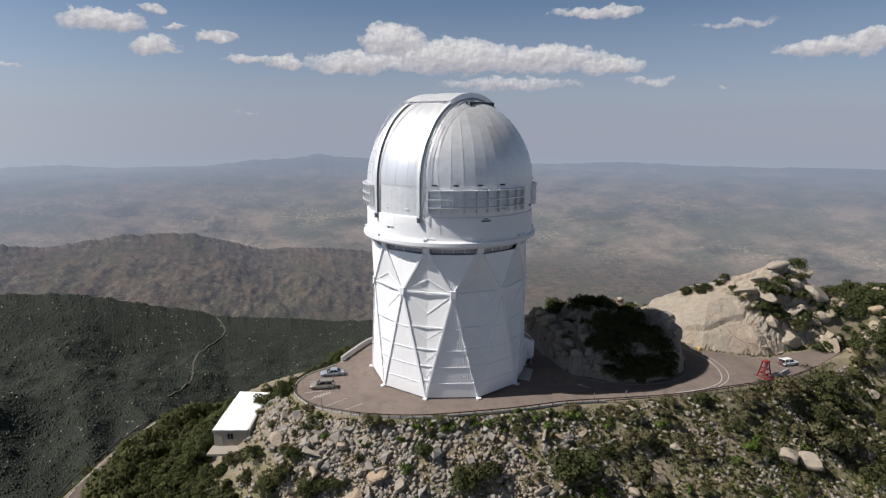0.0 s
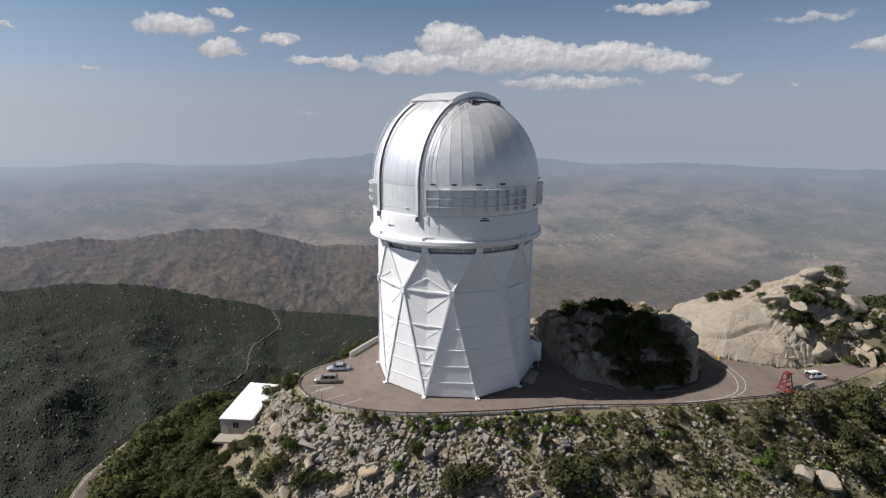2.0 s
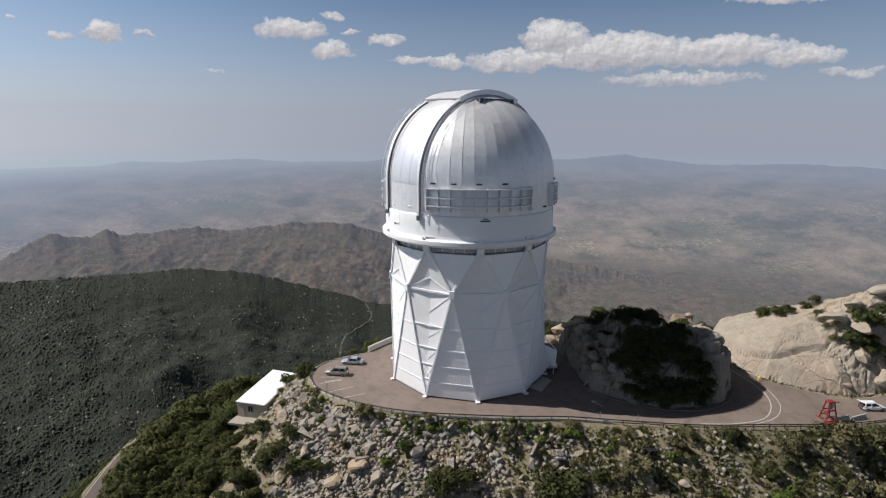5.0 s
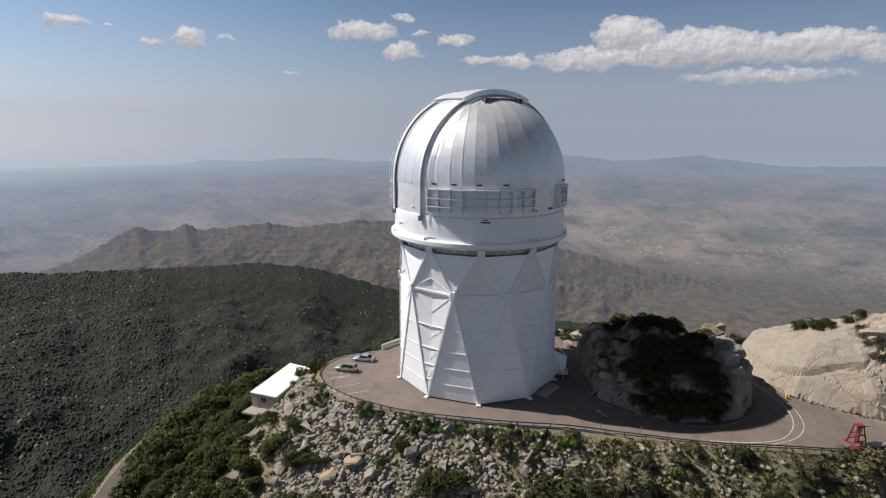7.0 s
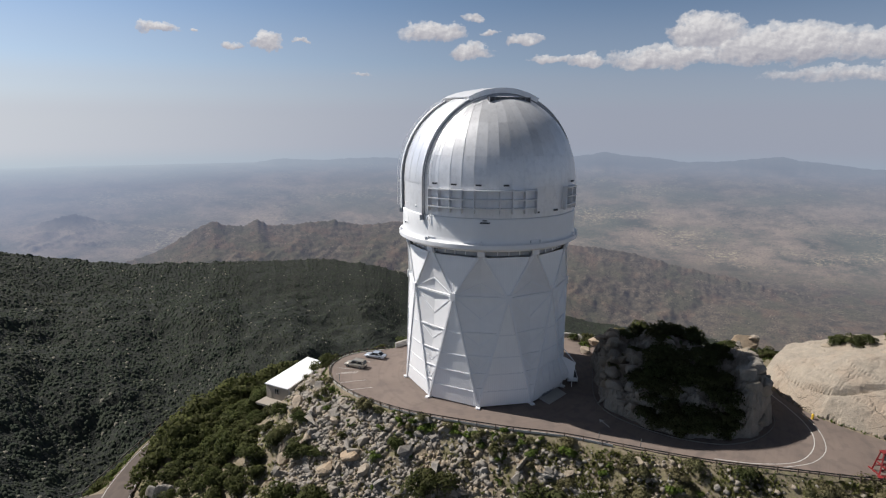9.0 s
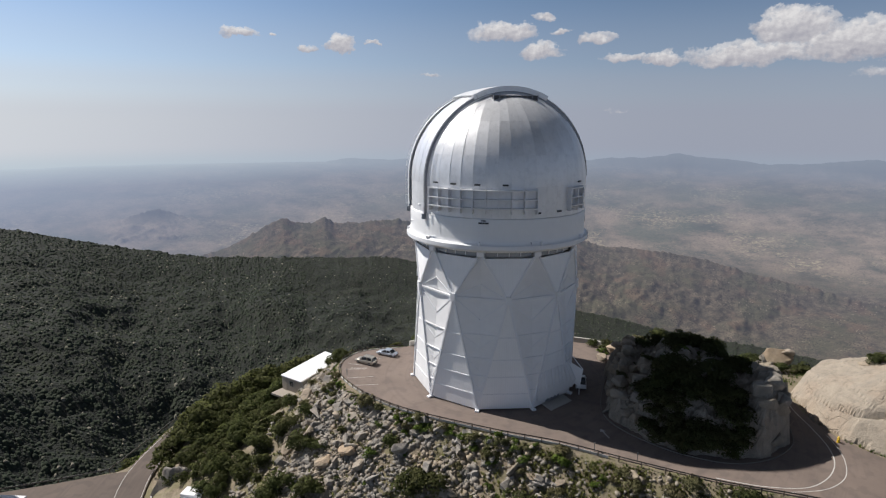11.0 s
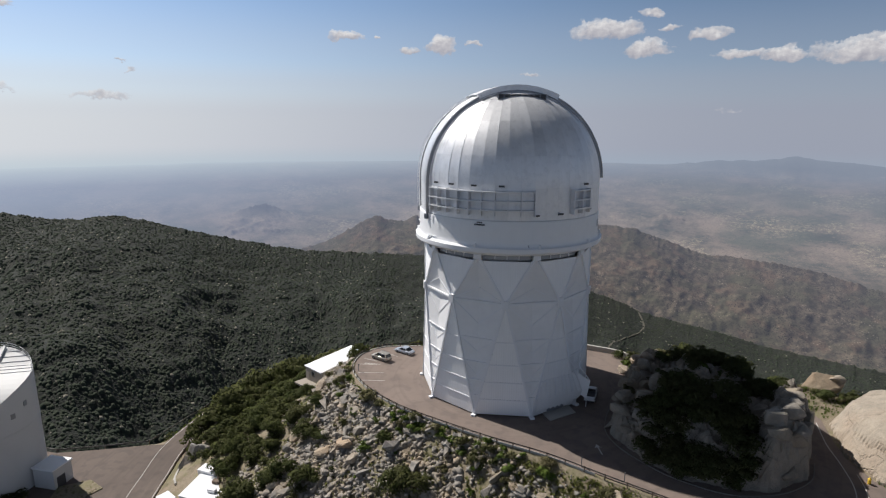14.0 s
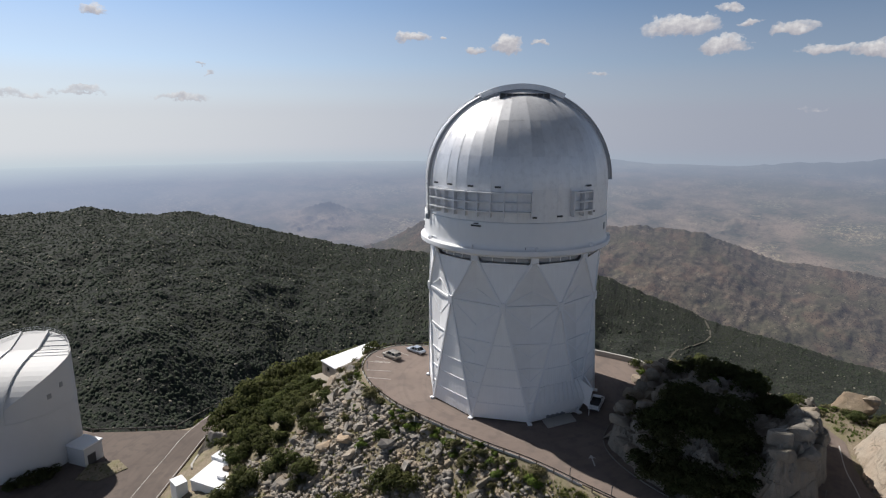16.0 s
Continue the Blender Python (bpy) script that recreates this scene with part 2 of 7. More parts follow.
ASPHALT, OLD_ASPHALT = asphalt("asphalt", 1.05), asphalt("grey_asphalt", 0.72)


def granite(name, light, dark, warm, scale, relief=1.0):
    m, g = material(name)
    p = position(g)
    n1, n2, n3 = g.noise(scale, 7.0, 0.68, p), g.noise(scale * 0.2, 4.0, 0.55, p), g.noise(scale * 9, 5.0, 0.7, p)
    bent = g.vec("ADD", g.vec("MULTIPLY", p, (0.5, 0.8, 1.5)), g.vec("MULTIPLY", g.noise(scale * 0.5, 4.0, 0.6, p, 1), (2.5, 2.5, 2.5)))
    crack = g.put("ShaderNodeTexVoronoi", {"Vector": bent, "Scale": scale * 0.32}, feature="DISTANCE_TO_EDGE").outputs[0]
    gap = g.math("MULTIPLY", g.ramp(crack, [(0.0, 1.0), (0.016, 0.0)]), g.ramp(n2, [(0.45, 0.0), (0.6, 1.0)]))
    col = g.mix(g.ramp(n1, [(0.35, 0.0), (0.65, 1.0)]), dark, light)
    col = g.mix(g.ramp(n2, [(0.45, 0.0), (0.65, 0.8)]), col, warm)
    col = g.mix(g.ramp(g.noise(scale * 2.5, 6.0, 0.75, p), [(0.55, 0.0), (0.72, 0.6)]), col, (0.16, 0.14, 0.115))
    col = g.mix(g.math("MULTIPLY", chance(g), 0.4), col, (0.3, 0.29, 0.28))
    col = g.mix(g.math("MULTIPLY", gap, 0.2), col, (0.1, 0.085, 0.065))
    runs = g.noise(scale * 1.5, 5.0, 0.7, g.vec("MULTIPLY", p, (1.0, 1.0, 0.18)))
    col = g.mix(g.ramp(runs, [(0.54, 0.0), (0.7, 0.5)]), col, (0.15, 0.125, 0.1))
    col = g.mix(g.ramp(g.noise(scale * 12, 4.0, 0.8, p), [(0.35, 0.25), (0.6, 0.0)]), col, (0.12, 0.105, 0.09))
    h = g.math("ADD", g.math("MULTIPLY", n1, 0.45), g.math("SUBTRACT", g.math("MULTIPLY", n3, 0.16), g.math("MULTIPLY", gap, 0.25)))
    finish(g, col, 0.9, normal=g.bump(h, relief, 0.3 / scale))
    return m


ROCK = granite("granite", (0.45, 0.365, 0.26), (0.31, 0.25, 0.175), (0.43, 0.305, 0.195), 0.6)
# weathered grey granite, its colour darkened to stand for the outcrop's shade
SHADED_GREY_ROCK = granite("weathered_shaded_granite", (0.33, 0.285, 0.22), (0.18, 0.155, 0.12), (0.31, 0.245, 0.17), 0.6)
TALUS = granite("broken_granite", (0.36, 0.325, 0.28), (0.18, 0.162, 0.14), (0.36, 0.28, 0.185), 1.4, 0.55)


def foliage(name, a, b, c):
    m, g = material(name)
    isl = g.put("ShaderNodeNewGeometry").outputs["Random Per Island"]
    col = g.mix(isl, a, b)
    col = g.mix(g.math("MULTIPLY", chance(g), 0.6), col, c)
    lump = g.put("ShaderNodeVectorTransform", {0: g.put("ShaderNodeAttribute", attribute_name="puff").outputs["Vector"]}, vector_type="NORMAL", convert_from="OBJECT", convert_to="WORLD").outputs[0]
    n = g.vec("NORMALIZE", g.vec("ADD", g.vec("ADD", g.vec("MULTIPLY", g.put("ShaderNodeNewGeometry").outputs["Normal"], (0.28, 0.28, 0.28)), lump), (0, 0, 0.45)))
    leaf = finish(g, col, 0.85, normal=n, **{"Specular IOR Level": 0.12})
    back = g.put("ShaderNodeBsdfTranslucent", {0: g.mix(0.5, col, (0.09, 0.12, 0.03))})
    g.put("ShaderNodeOutputMaterial", {0: g.put("ShaderNodeMixShader", {0: 0.3, 1: leaf, 2: back})}, is_active_output=True)
    return m


m, g = material("far_oak_leaf")
p = position(g)
isl = g.put("ShaderNodeNewGeometry").outputs["Random Per Island"]
crowns = g.mix(isl, (0.032, 0.042, 0.031), (0.056, 0.066, 0.047))
crowns = g.mix(g.ramp(isl, [(0.965, 0.0), (0.975, 0.9)]), crowns, (0.25, 0.23, 0.19))
crowns = g.mix(g.ramp(g.noise(0.006, 4.0, 0.6, p), [(0.45, 0.0), (0.7, 0.5)]), crowns, (0.05, 0.052, 0.036))
crowns = g.mix(g.ramp(g.noise(0.9, 3.0, 0.7, p), [(0.48, 0.0), (0.62, 0.4)]), crowns, (0.03, 0.038, 0.026))
soft_n = g.vec("NORMALIZE", g.vec("ADD", g.vec("MULTIPLY", g.put("ShaderNodeNewGeometry").outputs["Normal"], (0.75, 0.75, 0.75)), (0, 0, 0.32)))
finish(g, crowns, 0.9, normal=soft_n, **{"Specular IOR Level": 0.1})
FAROAK = m
OAK = foliage("oak_leaf", (0.038, 0.05, 0.018), (0.092, 0.104, 0.04), (0.09, 0.08, 0.038))
BRUSH = foliage("brush_leaf", (0.1, 0.1, 0.05), (0.19, 0.18, 0.095), (0.16, 0.13, 0.075))
BRIGHT = foliage("bright_leaf", (0.075, 0.12, 0.02), (0.15, 0.2, 0.045), (0.1, 0.13, 0.04))
GRASS = foliage("dry_grass", (0.14, 0.15, 0.048), (0.27, 0.24, 0.095), (0.15, 0.175, 0.06))

m, g = material("mountain_ground")
p = position(g)
n1, n2, n3 = g.noise(0.45, 6.0, 0.65, p), g.noise(0.045, 5.0, 0.6, p), g.noise(3.0, 5.0, 0.7, p)
soil = g.mix(g.ramp(n3, [(0.3, 0.0), (0.7, 1.0)]), (0.165, 0.13, 0.09), (0.3, 0.245, 0.175))
green = g.mix(n1, (0.045, 0.055, 0.022), (0.11, 0.115, 0.045))
near = g.mix(g.ramp(g.math("ADD", g.math("MULTIPLY", n1, 0.6), g.math("MULTIPLY", n2, 0.5)), [(0.55, 0.0), (0.68, 0.7)]), soil, green)
near = g.mix(g.ramp(g.noise(0.25, 5.0, 0.65, g.vec("ADD", p, (31, 7, 0))), [(0.46, 0.0), (0.6, 0.65)]), near, (0.17, 0.16, 0.075))
wide = g.noise(0.008, 6.0, 0.6, p)
scrub = g.mix(g.ramp(g.noise(0.06, 6.0, 0.7, p), [(0.4, 0.0), (0.62, 1.0)]), (0.014, 0.019, 0.014), (0.042, 0.045, 0.032))
scrub = g.mix(g.ramp(g.noise(0.38, 5.0, 0.75, p), [(0.46, 0.0), (0.6, 0.7)]), scrub, (0.015, 0.02, 0.015))
scrub = g.mix(g.ramp(wide, [(0.5, 0.0), (0.68, 0.6)]), scrub, (0.06, 0.058, 0.04))
cell = g.put("ShaderNodeTexVoronoi", {"Vector": g.vec("ADD", p, g.vec("MULTIPLY", g.noise(0.3, 3.0, 0.6, p, 1), (3.0, 3.0, 3.0))), "Scale": 0.27})
# shade between tree crowns painted into the colour, darkest at cell rims
scrub = g.mix(g.ramp(cell.outputs[0], [(0.15, 0.0), (0.62, 0.85)]), scrub, (0.007, 0.01, 0.008))
scrub = g.mix(g.ramp(g.put("ShaderNodeSeparateColor", {0: cell.outputs[1]}).outputs[0], [(0.0, 0.45), (0.5, 0.0)]), scrub, (0.05, 0.056, 0.04))
desert = g.ramp(g.math("MULTIPLY_ADD", g.put("ShaderNodeSeparateXYZ", {0: p}).outputs[0], 1 / 700.0, -0.55), [(0.0, 0.0), (0.6, 1.0)])
scrub = g.mix(desert, scrub, g.mix(g.ramp(g.noise(0.05, 7.0, 0.7, p), [(0.4, 0.0), (0.6, 1.0)]), (0.05, 0.053, 0.037), (0.12, 0.105, 0.072)))
far = g.ramp(g.math("MULTIPLY", g.put("ShaderNodeVectorMath", {0: g.vec("SUBTRACT", p, (20, 100, 0))}, operation="LENGTH").outputs["Value"], 1 / 1000.0), [(0.1, 0.0), (0.19, 1.0)])
finish(g, g.mix(far, near, scrub), 0.95, normal=g.bump(g.math("ADD", g.math("ADD", n1, g.math("MULTIPLY", n3, 0.3)), g.math("MULTIPLY", g.math("MULTIPLY", cell.outputs[0], far), -4.0)), 0.8, 0.35))
GROUND = m

m, g = material("far_land")
p = position(g)
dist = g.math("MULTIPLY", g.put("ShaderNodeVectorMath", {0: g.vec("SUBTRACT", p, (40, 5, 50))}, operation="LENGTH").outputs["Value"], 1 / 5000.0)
hills = g.mix(g.ramp(g.noise(0.03, 9.0, 0.75, p), [(0.4, 0.0), (0.6, 1.0)]), (0.075, 0.066, 0.05), (0.18, 0.145, 0.105))
hills = g.mix(g.ramp(g.noise(0.006, 5.0, 0.6, p), [(0.45, 0.0), (0.6, 0.7)]), hills, (0.105, 0.1, 0.062))
hills = g.mix(g.ramp(g.noise(0.011, 5.0, 0.6, g.vec("ADD", p, (310, 90, 0))), [(0.52, 0.0), (0.62, 0.5)]), hills, (0.18, 0.122, 0.085))
bush = g.put("ShaderNodeTexVoronoi", {"Vector": p, "Scale": 0.15}).outputs[0]
hills = g.mix(g.math("MULTIPLY", g.ramp(bush, [(0.22, 0.85), (0.42, 0.0)]), g.ramp(g.noise(0.015, 4.0, 0.6, p), [(0.35, 0.25), (0.6, 1.0)])), hills, (0.032, 0.034, 0.022))
pale = g.put("ShaderNodeTexVoronoi", {"Vector": g.vec("ADD", p, (77, 31, 0)), "Scale": 0.09}).outputs[0]
hills = g.mix(g.math("MULTIPLY", g.ramp(pale, [(0.14, 0.8), (0.26, 0.0)]), g.ramp(g.noise(0.012, 5.0, 0.65, g.vec("ADD", p, (51, 8, 0))), [(0.5, 0.0), (0.6, 1.0)])), hills, (0.34, 0.28, 0.215))
flat = g.mix(g.ramp(g.noise(0.0035, 9.0, 0.72, p), [(0.38, 0.0), (0.6, 1.0)]), (0.09, 0.09, 0.067), (0.34, 0.268, 0.205))
flat = g.mix(g.ramp(g.noise(0.0016, 4.0, 0.6, g.vec("ADD", p, (900, 0, 0))), [(0.48, 0.0), (0.6, 0.75)]), flat, (0.125, 0.135, 0.095))
specks = g.math("MULTIPLY", g.ramp(g.noise(0.05, 5.0, 0.8, p), [(0.5, 0.0), (0.6, 1.0)]), g.ramp(g.noise(0.0032, 5.0, 0.65, g.vec("ADD", p, (0, 700, 0))), [(0.5, 0.0), (0.62, 1.0)]))
flat = g.mix(g.math("MULTIPLY", specks, 0.9), flat, (0.5, 0.42, 0.28))
wash = g.ramp(g.math("ABSOLUTE", g.math("SUBTRACT", g.noise(0.0022, 6.0, 0.65, p), 0.5)), [(0.0, 0.5), (0.008, 0.0)])
flat = g.mix(wash, flat, (0.36, 0.3, 0.22))
flat = g.mix(g.ramp(g.noise(0.09, 4.0, 0.7, p), [(0.52, 0.0), (0.66, 0.6)]), flat, (0.06, 0.068, 0.042))
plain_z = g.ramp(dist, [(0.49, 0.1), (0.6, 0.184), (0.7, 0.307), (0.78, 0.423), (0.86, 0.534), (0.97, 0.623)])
above = g.math("MULTIPLY", g.math("SUBTRACT", g.math("MULTIPLY_ADD", g.put("ShaderNodeSeparateXYZ", {0: p}).outputs[2], 1 / 700.0, 1.0), plain_z), 700 / 30.0)
steep = g.math("ADD", g.math("SUBTRACT", above, 0.6), g.math("MULTIPLY", g.noise(0.01, 5.0, 0.6, p), 0.4), clamp=True)
brushy = g.mix(g.ramp(g.noise(0.02, 6.0, 0.7, p), [(0.4, 0.0), (0.6, 1.0)]), (0.045, 0.045, 0.034), (0.1, 0.085, 0.064))
flat = g.mix(steep, flat, brushy)
lit = g.put("ShaderNodeBsdfDiffuse", {0: g.mix(g.ramp(dist, [(0.55, 0.0), (0.62, 1.0)]), hills, flat)})
# aerial haze painted as emission, its share and colour set by distance
painted_haze = g.ramp(dist, [(0.41, 0.14), (0.46, 0.22), (0.55, 0.35), (0.7, 0.5), (0.82, 0.71), (0.9, 0.88), (0.97, 0.93)])
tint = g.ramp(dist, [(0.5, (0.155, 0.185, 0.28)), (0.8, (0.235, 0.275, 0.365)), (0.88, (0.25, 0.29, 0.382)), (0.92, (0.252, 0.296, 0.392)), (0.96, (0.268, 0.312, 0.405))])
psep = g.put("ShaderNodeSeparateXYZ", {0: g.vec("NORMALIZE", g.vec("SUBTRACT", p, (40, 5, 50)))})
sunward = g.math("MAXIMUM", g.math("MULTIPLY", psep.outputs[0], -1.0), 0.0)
painted_haze = g.math("ADD", painted_haze, g.math("MULTIPLY", g.math("MULTIPLY", g.math("MULTIPLY", sunward, sunward), g.math("SUBTRACT", 1.0, painted_haze)), g.ramp(dist, [(0.5, 0.0), (0.66, 0.45), (0.8, 0.8)])), clamp=True)      # the painted haze is thicker towards the sun
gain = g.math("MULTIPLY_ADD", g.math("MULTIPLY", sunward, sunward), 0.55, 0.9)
# the farthest land glows in the horizon's haze colour
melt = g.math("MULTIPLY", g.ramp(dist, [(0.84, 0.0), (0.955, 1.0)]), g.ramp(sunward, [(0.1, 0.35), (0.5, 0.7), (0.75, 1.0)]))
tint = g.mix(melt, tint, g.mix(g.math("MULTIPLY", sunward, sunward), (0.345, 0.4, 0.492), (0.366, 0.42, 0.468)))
painted_haze = g.math("MAXIMUM", painted_haze, melt)
g.feed(lit.inputs["Normal"], g.bump(g.noise(0.06, 9.0, 0.75, p), 0.7, 5.0))
g.put("ShaderNodeOutputMaterial", {0: g.put("ShaderNodeMixShader", {0: painted_haze, 1: lit, 2: g.put("ShaderNodeEmission", {0: tint, 1: gain})})})
FAR = m


# ---- building tools ----
def mesh_object(name, bm, mat, parent=None, smooth=False):
    me = bpy.data.meshes.new(name)
    bm.to_mesh(me)
    bm.free()
    me.materials.append(mat)
    if smooth:
        for f in me.polygons:
            f.use_smooth = True
    ob = new(name, me)
    ob.parent = parent
    return ob


def part(name, bm, mat, parent, label="", smooth=False):
    ob = mesh_object(name, bm, mat, parent, smooth)
    return tagged(ob, label)


def thing(name, label, category, group="", at=None):
    ob = new(name)
    if at is not None:
        ob.matrix_basis = at
    return tagged(ob, label, category, group)


def box(bm, size, m=None, bevel=0.0):
    """A box of the given size, its middle at m."""
    r = bmesh.ops.create_cube(bm, size=1.0)
    bmesh.ops.scale(bm, vec=size, verts=r["verts"])
    if bevel:
        es = list({e for v in r["verts"] for e in v.link_edges})
        r = bmesh.ops.bevel(bm, geom=es, offset=bevel, segments=2, affect="EDGES", profile=0.5)
        vs = r["verts"]
        vs = list({v for f in r["faces"] for v in f.verts} | set(vs))
    else:
        vs = r["verts"]
    if m is not None:
        bmesh.ops.transform(bm, matrix=m, verts=vs)
    return vs


def boxed(size, m=None, bevel=0.0):
    bm = bmesh.new()
    box(bm, size, m, bevel)
    return bm


def cyl(bm, r, h, m=None, segs=12, r2=None):
    out = bmesh.ops.create_cone(bm, cap_ends=True, segments=segs, radius1=r, radius2=r if r2 is None else r2, depth=h)
    if m is not None:
        bmesh.ops.transform(bm, matrix=m, verts=out["verts"])
    return out["verts"]


def beam(bm, a, b, w, h=None, up=(0, 0, 1)):
    """A square bar from a to b."""
    a, b = Vector(a), Vector(b)
    d = b - a
    x = d.normalized()
    y = Vector(up).cross(x)
    y = y.normalized() if y.length > 1e-4 else Vector((1, 0, 0))
    z = x.cross(y)
    m = Matrix((x, y, z)).transposed().to_4x4()
    m.translation = (a + b) / 2
    box(bm, (d.length, w, h or w), m)


def beamed(*args, **kw):
    bm = bmesh.new()
    beam(bm, *args, **kw)
    return bm


def slab(bm, corners, thick):
    """A flat plate over the corners, grown backwards along its normal."""
    vs = [bm.verts.new(c) for c in corners]
    f = bm.faces.new(vs)
    f.normal_update()
    n = f.normal * thick
    r = bmesh.ops.extrude_face_region(bm, geom=[f])
    bmesh.ops.translate(bm, vec=-n, verts=[e for e in r["geom"] if isinstance(e, bmesh.types.BMVert)])
    bmesh.ops.recalc_face_normals(bm, faces=bm.faces)


def sheet(bm, rows):
    """Quads between rows of points."""
    grid = [[bm.verts.new(p) for p in row] for row in rows]
    for a, b in zip(grid, grid[1:]):
        for i in range(len(a) - 1):
            bm.faces.new((a[i], a[i + 1], b[i + 1], b[i]))
    return grid


def thick_sheet(rows, thick):
    bm = bmesh.new()
    sheet(bm, rows)
    bmesh.ops.recalc_face_normals(bm, faces=bm.faces)
    bmesh.ops.solidify(bm, geom=bm.faces[:], thickness=thick)
    return bm


# smooth value noise on arrays
LATTICE = np.random.RandomState(7).rand(256, 256)


def vnoise(x, y):
    xi, yi = np.floor(x).astype(int), np.floor(y).astype(int)
    fx, fy = x - xi, y - yi
    fx, fy = fx * fx * (3 - 2 * fx), fy * fy * (3 - 2 * fy)
    a, b = LATTICE[xi & 255, yi & 255], LATTICE[(xi + 1) & 255, yi & 255]
    c, d = LATTICE[xi & 255, (yi + 1) & 255], LATTICE[(xi + 1) & 255, (yi + 1) & 255]
    return (a + (b - a) * fx) * (1 - fy) + (c + (d - c) * fx) * fy


def fbm(x, y, octaves=5, gain=0.5):
    s, k, tot = 0.0, 1.0, 0.0
    for i in range(octaves):
        s, tot = s + k * (vnoise(x * 2 ** i + 17.3 * i, y * 2 ** i + 9.1 * i) - 0.5), tot + k
        k *= gain
    return s / tot * 2


def ridged(x, y, octaves=4):
    s, k = 0.0, 1.0
    for i in range(octaves):
        s = s + k * (1 - abs(2 * vnoise(x * 2 ** i + 5.3 * i, y * 2 ** i + 3.7 * i) - 1))
        k *= 0.5
    return s / 1.9


def step(a, b, x):
    t = np.clip((x - a) / (b - a), 0, 1)
    return t * t * (3 - 2 * t)


def line_dist(px, py, pts, closed=False):
    """Distance to a polyline, the nearest place along it in points, and, if closed, whether inside."""
    best, along = np.full(np.shape(px), 1e9), np.zeros(np.shape(px))
    inside = np.zeros(np.shape(px), bool)
    n = len(pts)
    for i in range(n if closed else n - 1):
        (ax, ay), (bx, by) = pts[i][:2], pts[(i + 1) % n][:2]
        dx, dy = bx - ax, by - ay
        t = np.clip(((px - ax) * dx + (py - ay) * dy) / (dx * dx + dy * dy), 0, 1)
        d = np.hypot(px - ax - t * dx, py - ay - t * dy)
        hit = d < best
        best, along = np.where(hit, d, best), np.where(hit, i + t, along)
        if closed and by != ay:
            inside ^= ((ay > py) != (by > py)) & (px < dx * (py - ay) / dy + ax)
    return best, along, inside


# ---- the summit's plan ----
PAD = [(12.6, 93.4), (20, 93.1), (31, 93.3), (41, 94.1), (52, 93.6), (64, 93.4), (74, 94.7), (84.1, 96.8), (95, 100.3), (104, 104), (115, 109.5), (123, 113),
       (112, 113.5), (104, 112.2), (97, 110), (88, 113.2), (83.5, 115.4), (80, 119.6), (78, 124.5), (76, 132), (70, 138), (58, 141), (46, 141), (37, 139.8), (30, 139), (18, 137),
       (9, 133), (5, 130), (1, 124), (-1, 119.8), (-7, 115), (-9.3, 112), (-9.8, 108), (-8.7, 104.5), (-5.6, 100.5), (0, 97), (5.5, 94.9)]
LAND = [(12.6, 93.4), (20, 93.1), (31, 93.3), (41, 94.1), (52, 93.6), (64, 93.4), (74, 94.7), (84.1, 96.8), (95, 100.3), (104, 104), (115, 108), (128, 108), (145, 105), (170, 110), (170, 132),
        (130, 142), (105, 146), (90, 147), (81, 146.5), (75, 145), (69.5, 141.6), (58, 142), (46, 141.5), (37, 140.5), (30, 140), (18, 138), (9, 134), (5, 131), (1, 125), (-1, 120.5), (-7, 115.5), (-9.8, 112), (-10.4, 108), (-9.3, 104.5), (-6, 100), (0, 96.5), (5.5, 94.4)]
LOW_ROAD = [(-20, 50, -23.5), (-31, 63, -23.7), (-40, 74, -23.6), (-47, 84, -23.0), (-51, 98, -22.0), (-52, 112, -21.2), (-48.5, 124, -20.4), (-43, 136, -19.6)]
BERM = [(-38.5, 92), (-42.5, 100), (-43.5, 112), (-40.5, 123), (-35.5, 133)]
PLAZA = [(-22, 48), (-30, 58.5), (-35, 66), (-42, 75), (-48.5, 84), (-53, 80.5), (-60, 73.5), (-67.5, 66.5), (-80, 62), (-88, 50), (-86, 38), (-66, 32), (-30, 36)]
CENTRE = (22.1, 114.5)


def road_z(x):
    return -1.9 * step(70, 104, x)


GREEN = [(-60, -650), (-30, -660), (1, -640), (7, -615), (12.5, -585), (15.5, -552), (19.8, -505), (22, -476), (25.8, -440), (29.6, -418), (34, -416), (38, -410), (42.3, -399), (46.7, -387), (50, -367),
         (52.4, -345), (55, -323), (57.8, -293), (60.3, -261), (62.7, -238), (65.1, -233), (67.4, -234), (69.6, -216), (71.7, -199), (73.8, -210), (77.6, -206), (90, -220), (120, -400)]
BROWN = [(-40, -760), (-20, -640), (-6, -560), (0, -505), (4.5, -492), (8.5, -485), (11.5, -445), (15, -395), (19.8, -388), (23, -398), (26, -408), (29, -382), (32.6, -397), (35, -396), (36, -372), (37.4, -393),
         (38.8, -390), (40, -364), (41, -380), (44.3, -467), (47.2, -510), (55, -600), (70, -640), (100, -640)]
PEAKS = [(-40, -800), (3, -600), (6.5, -510), (8.4, -497), (10.4, -486), (11.2, -466), (12.4, -460), (13.4, -478), (15, -492), (17.5, -508), (20, -560), (30, -600), (40, -530), (42.3, -504), (44.5, -519), (46.5, -535), (48.9, -468),
         (51, -420), (52.8, -449), (54, -464), (55.5, -488), (58.2, -494), (60.8, -516), (66, -560), (90, -600)]
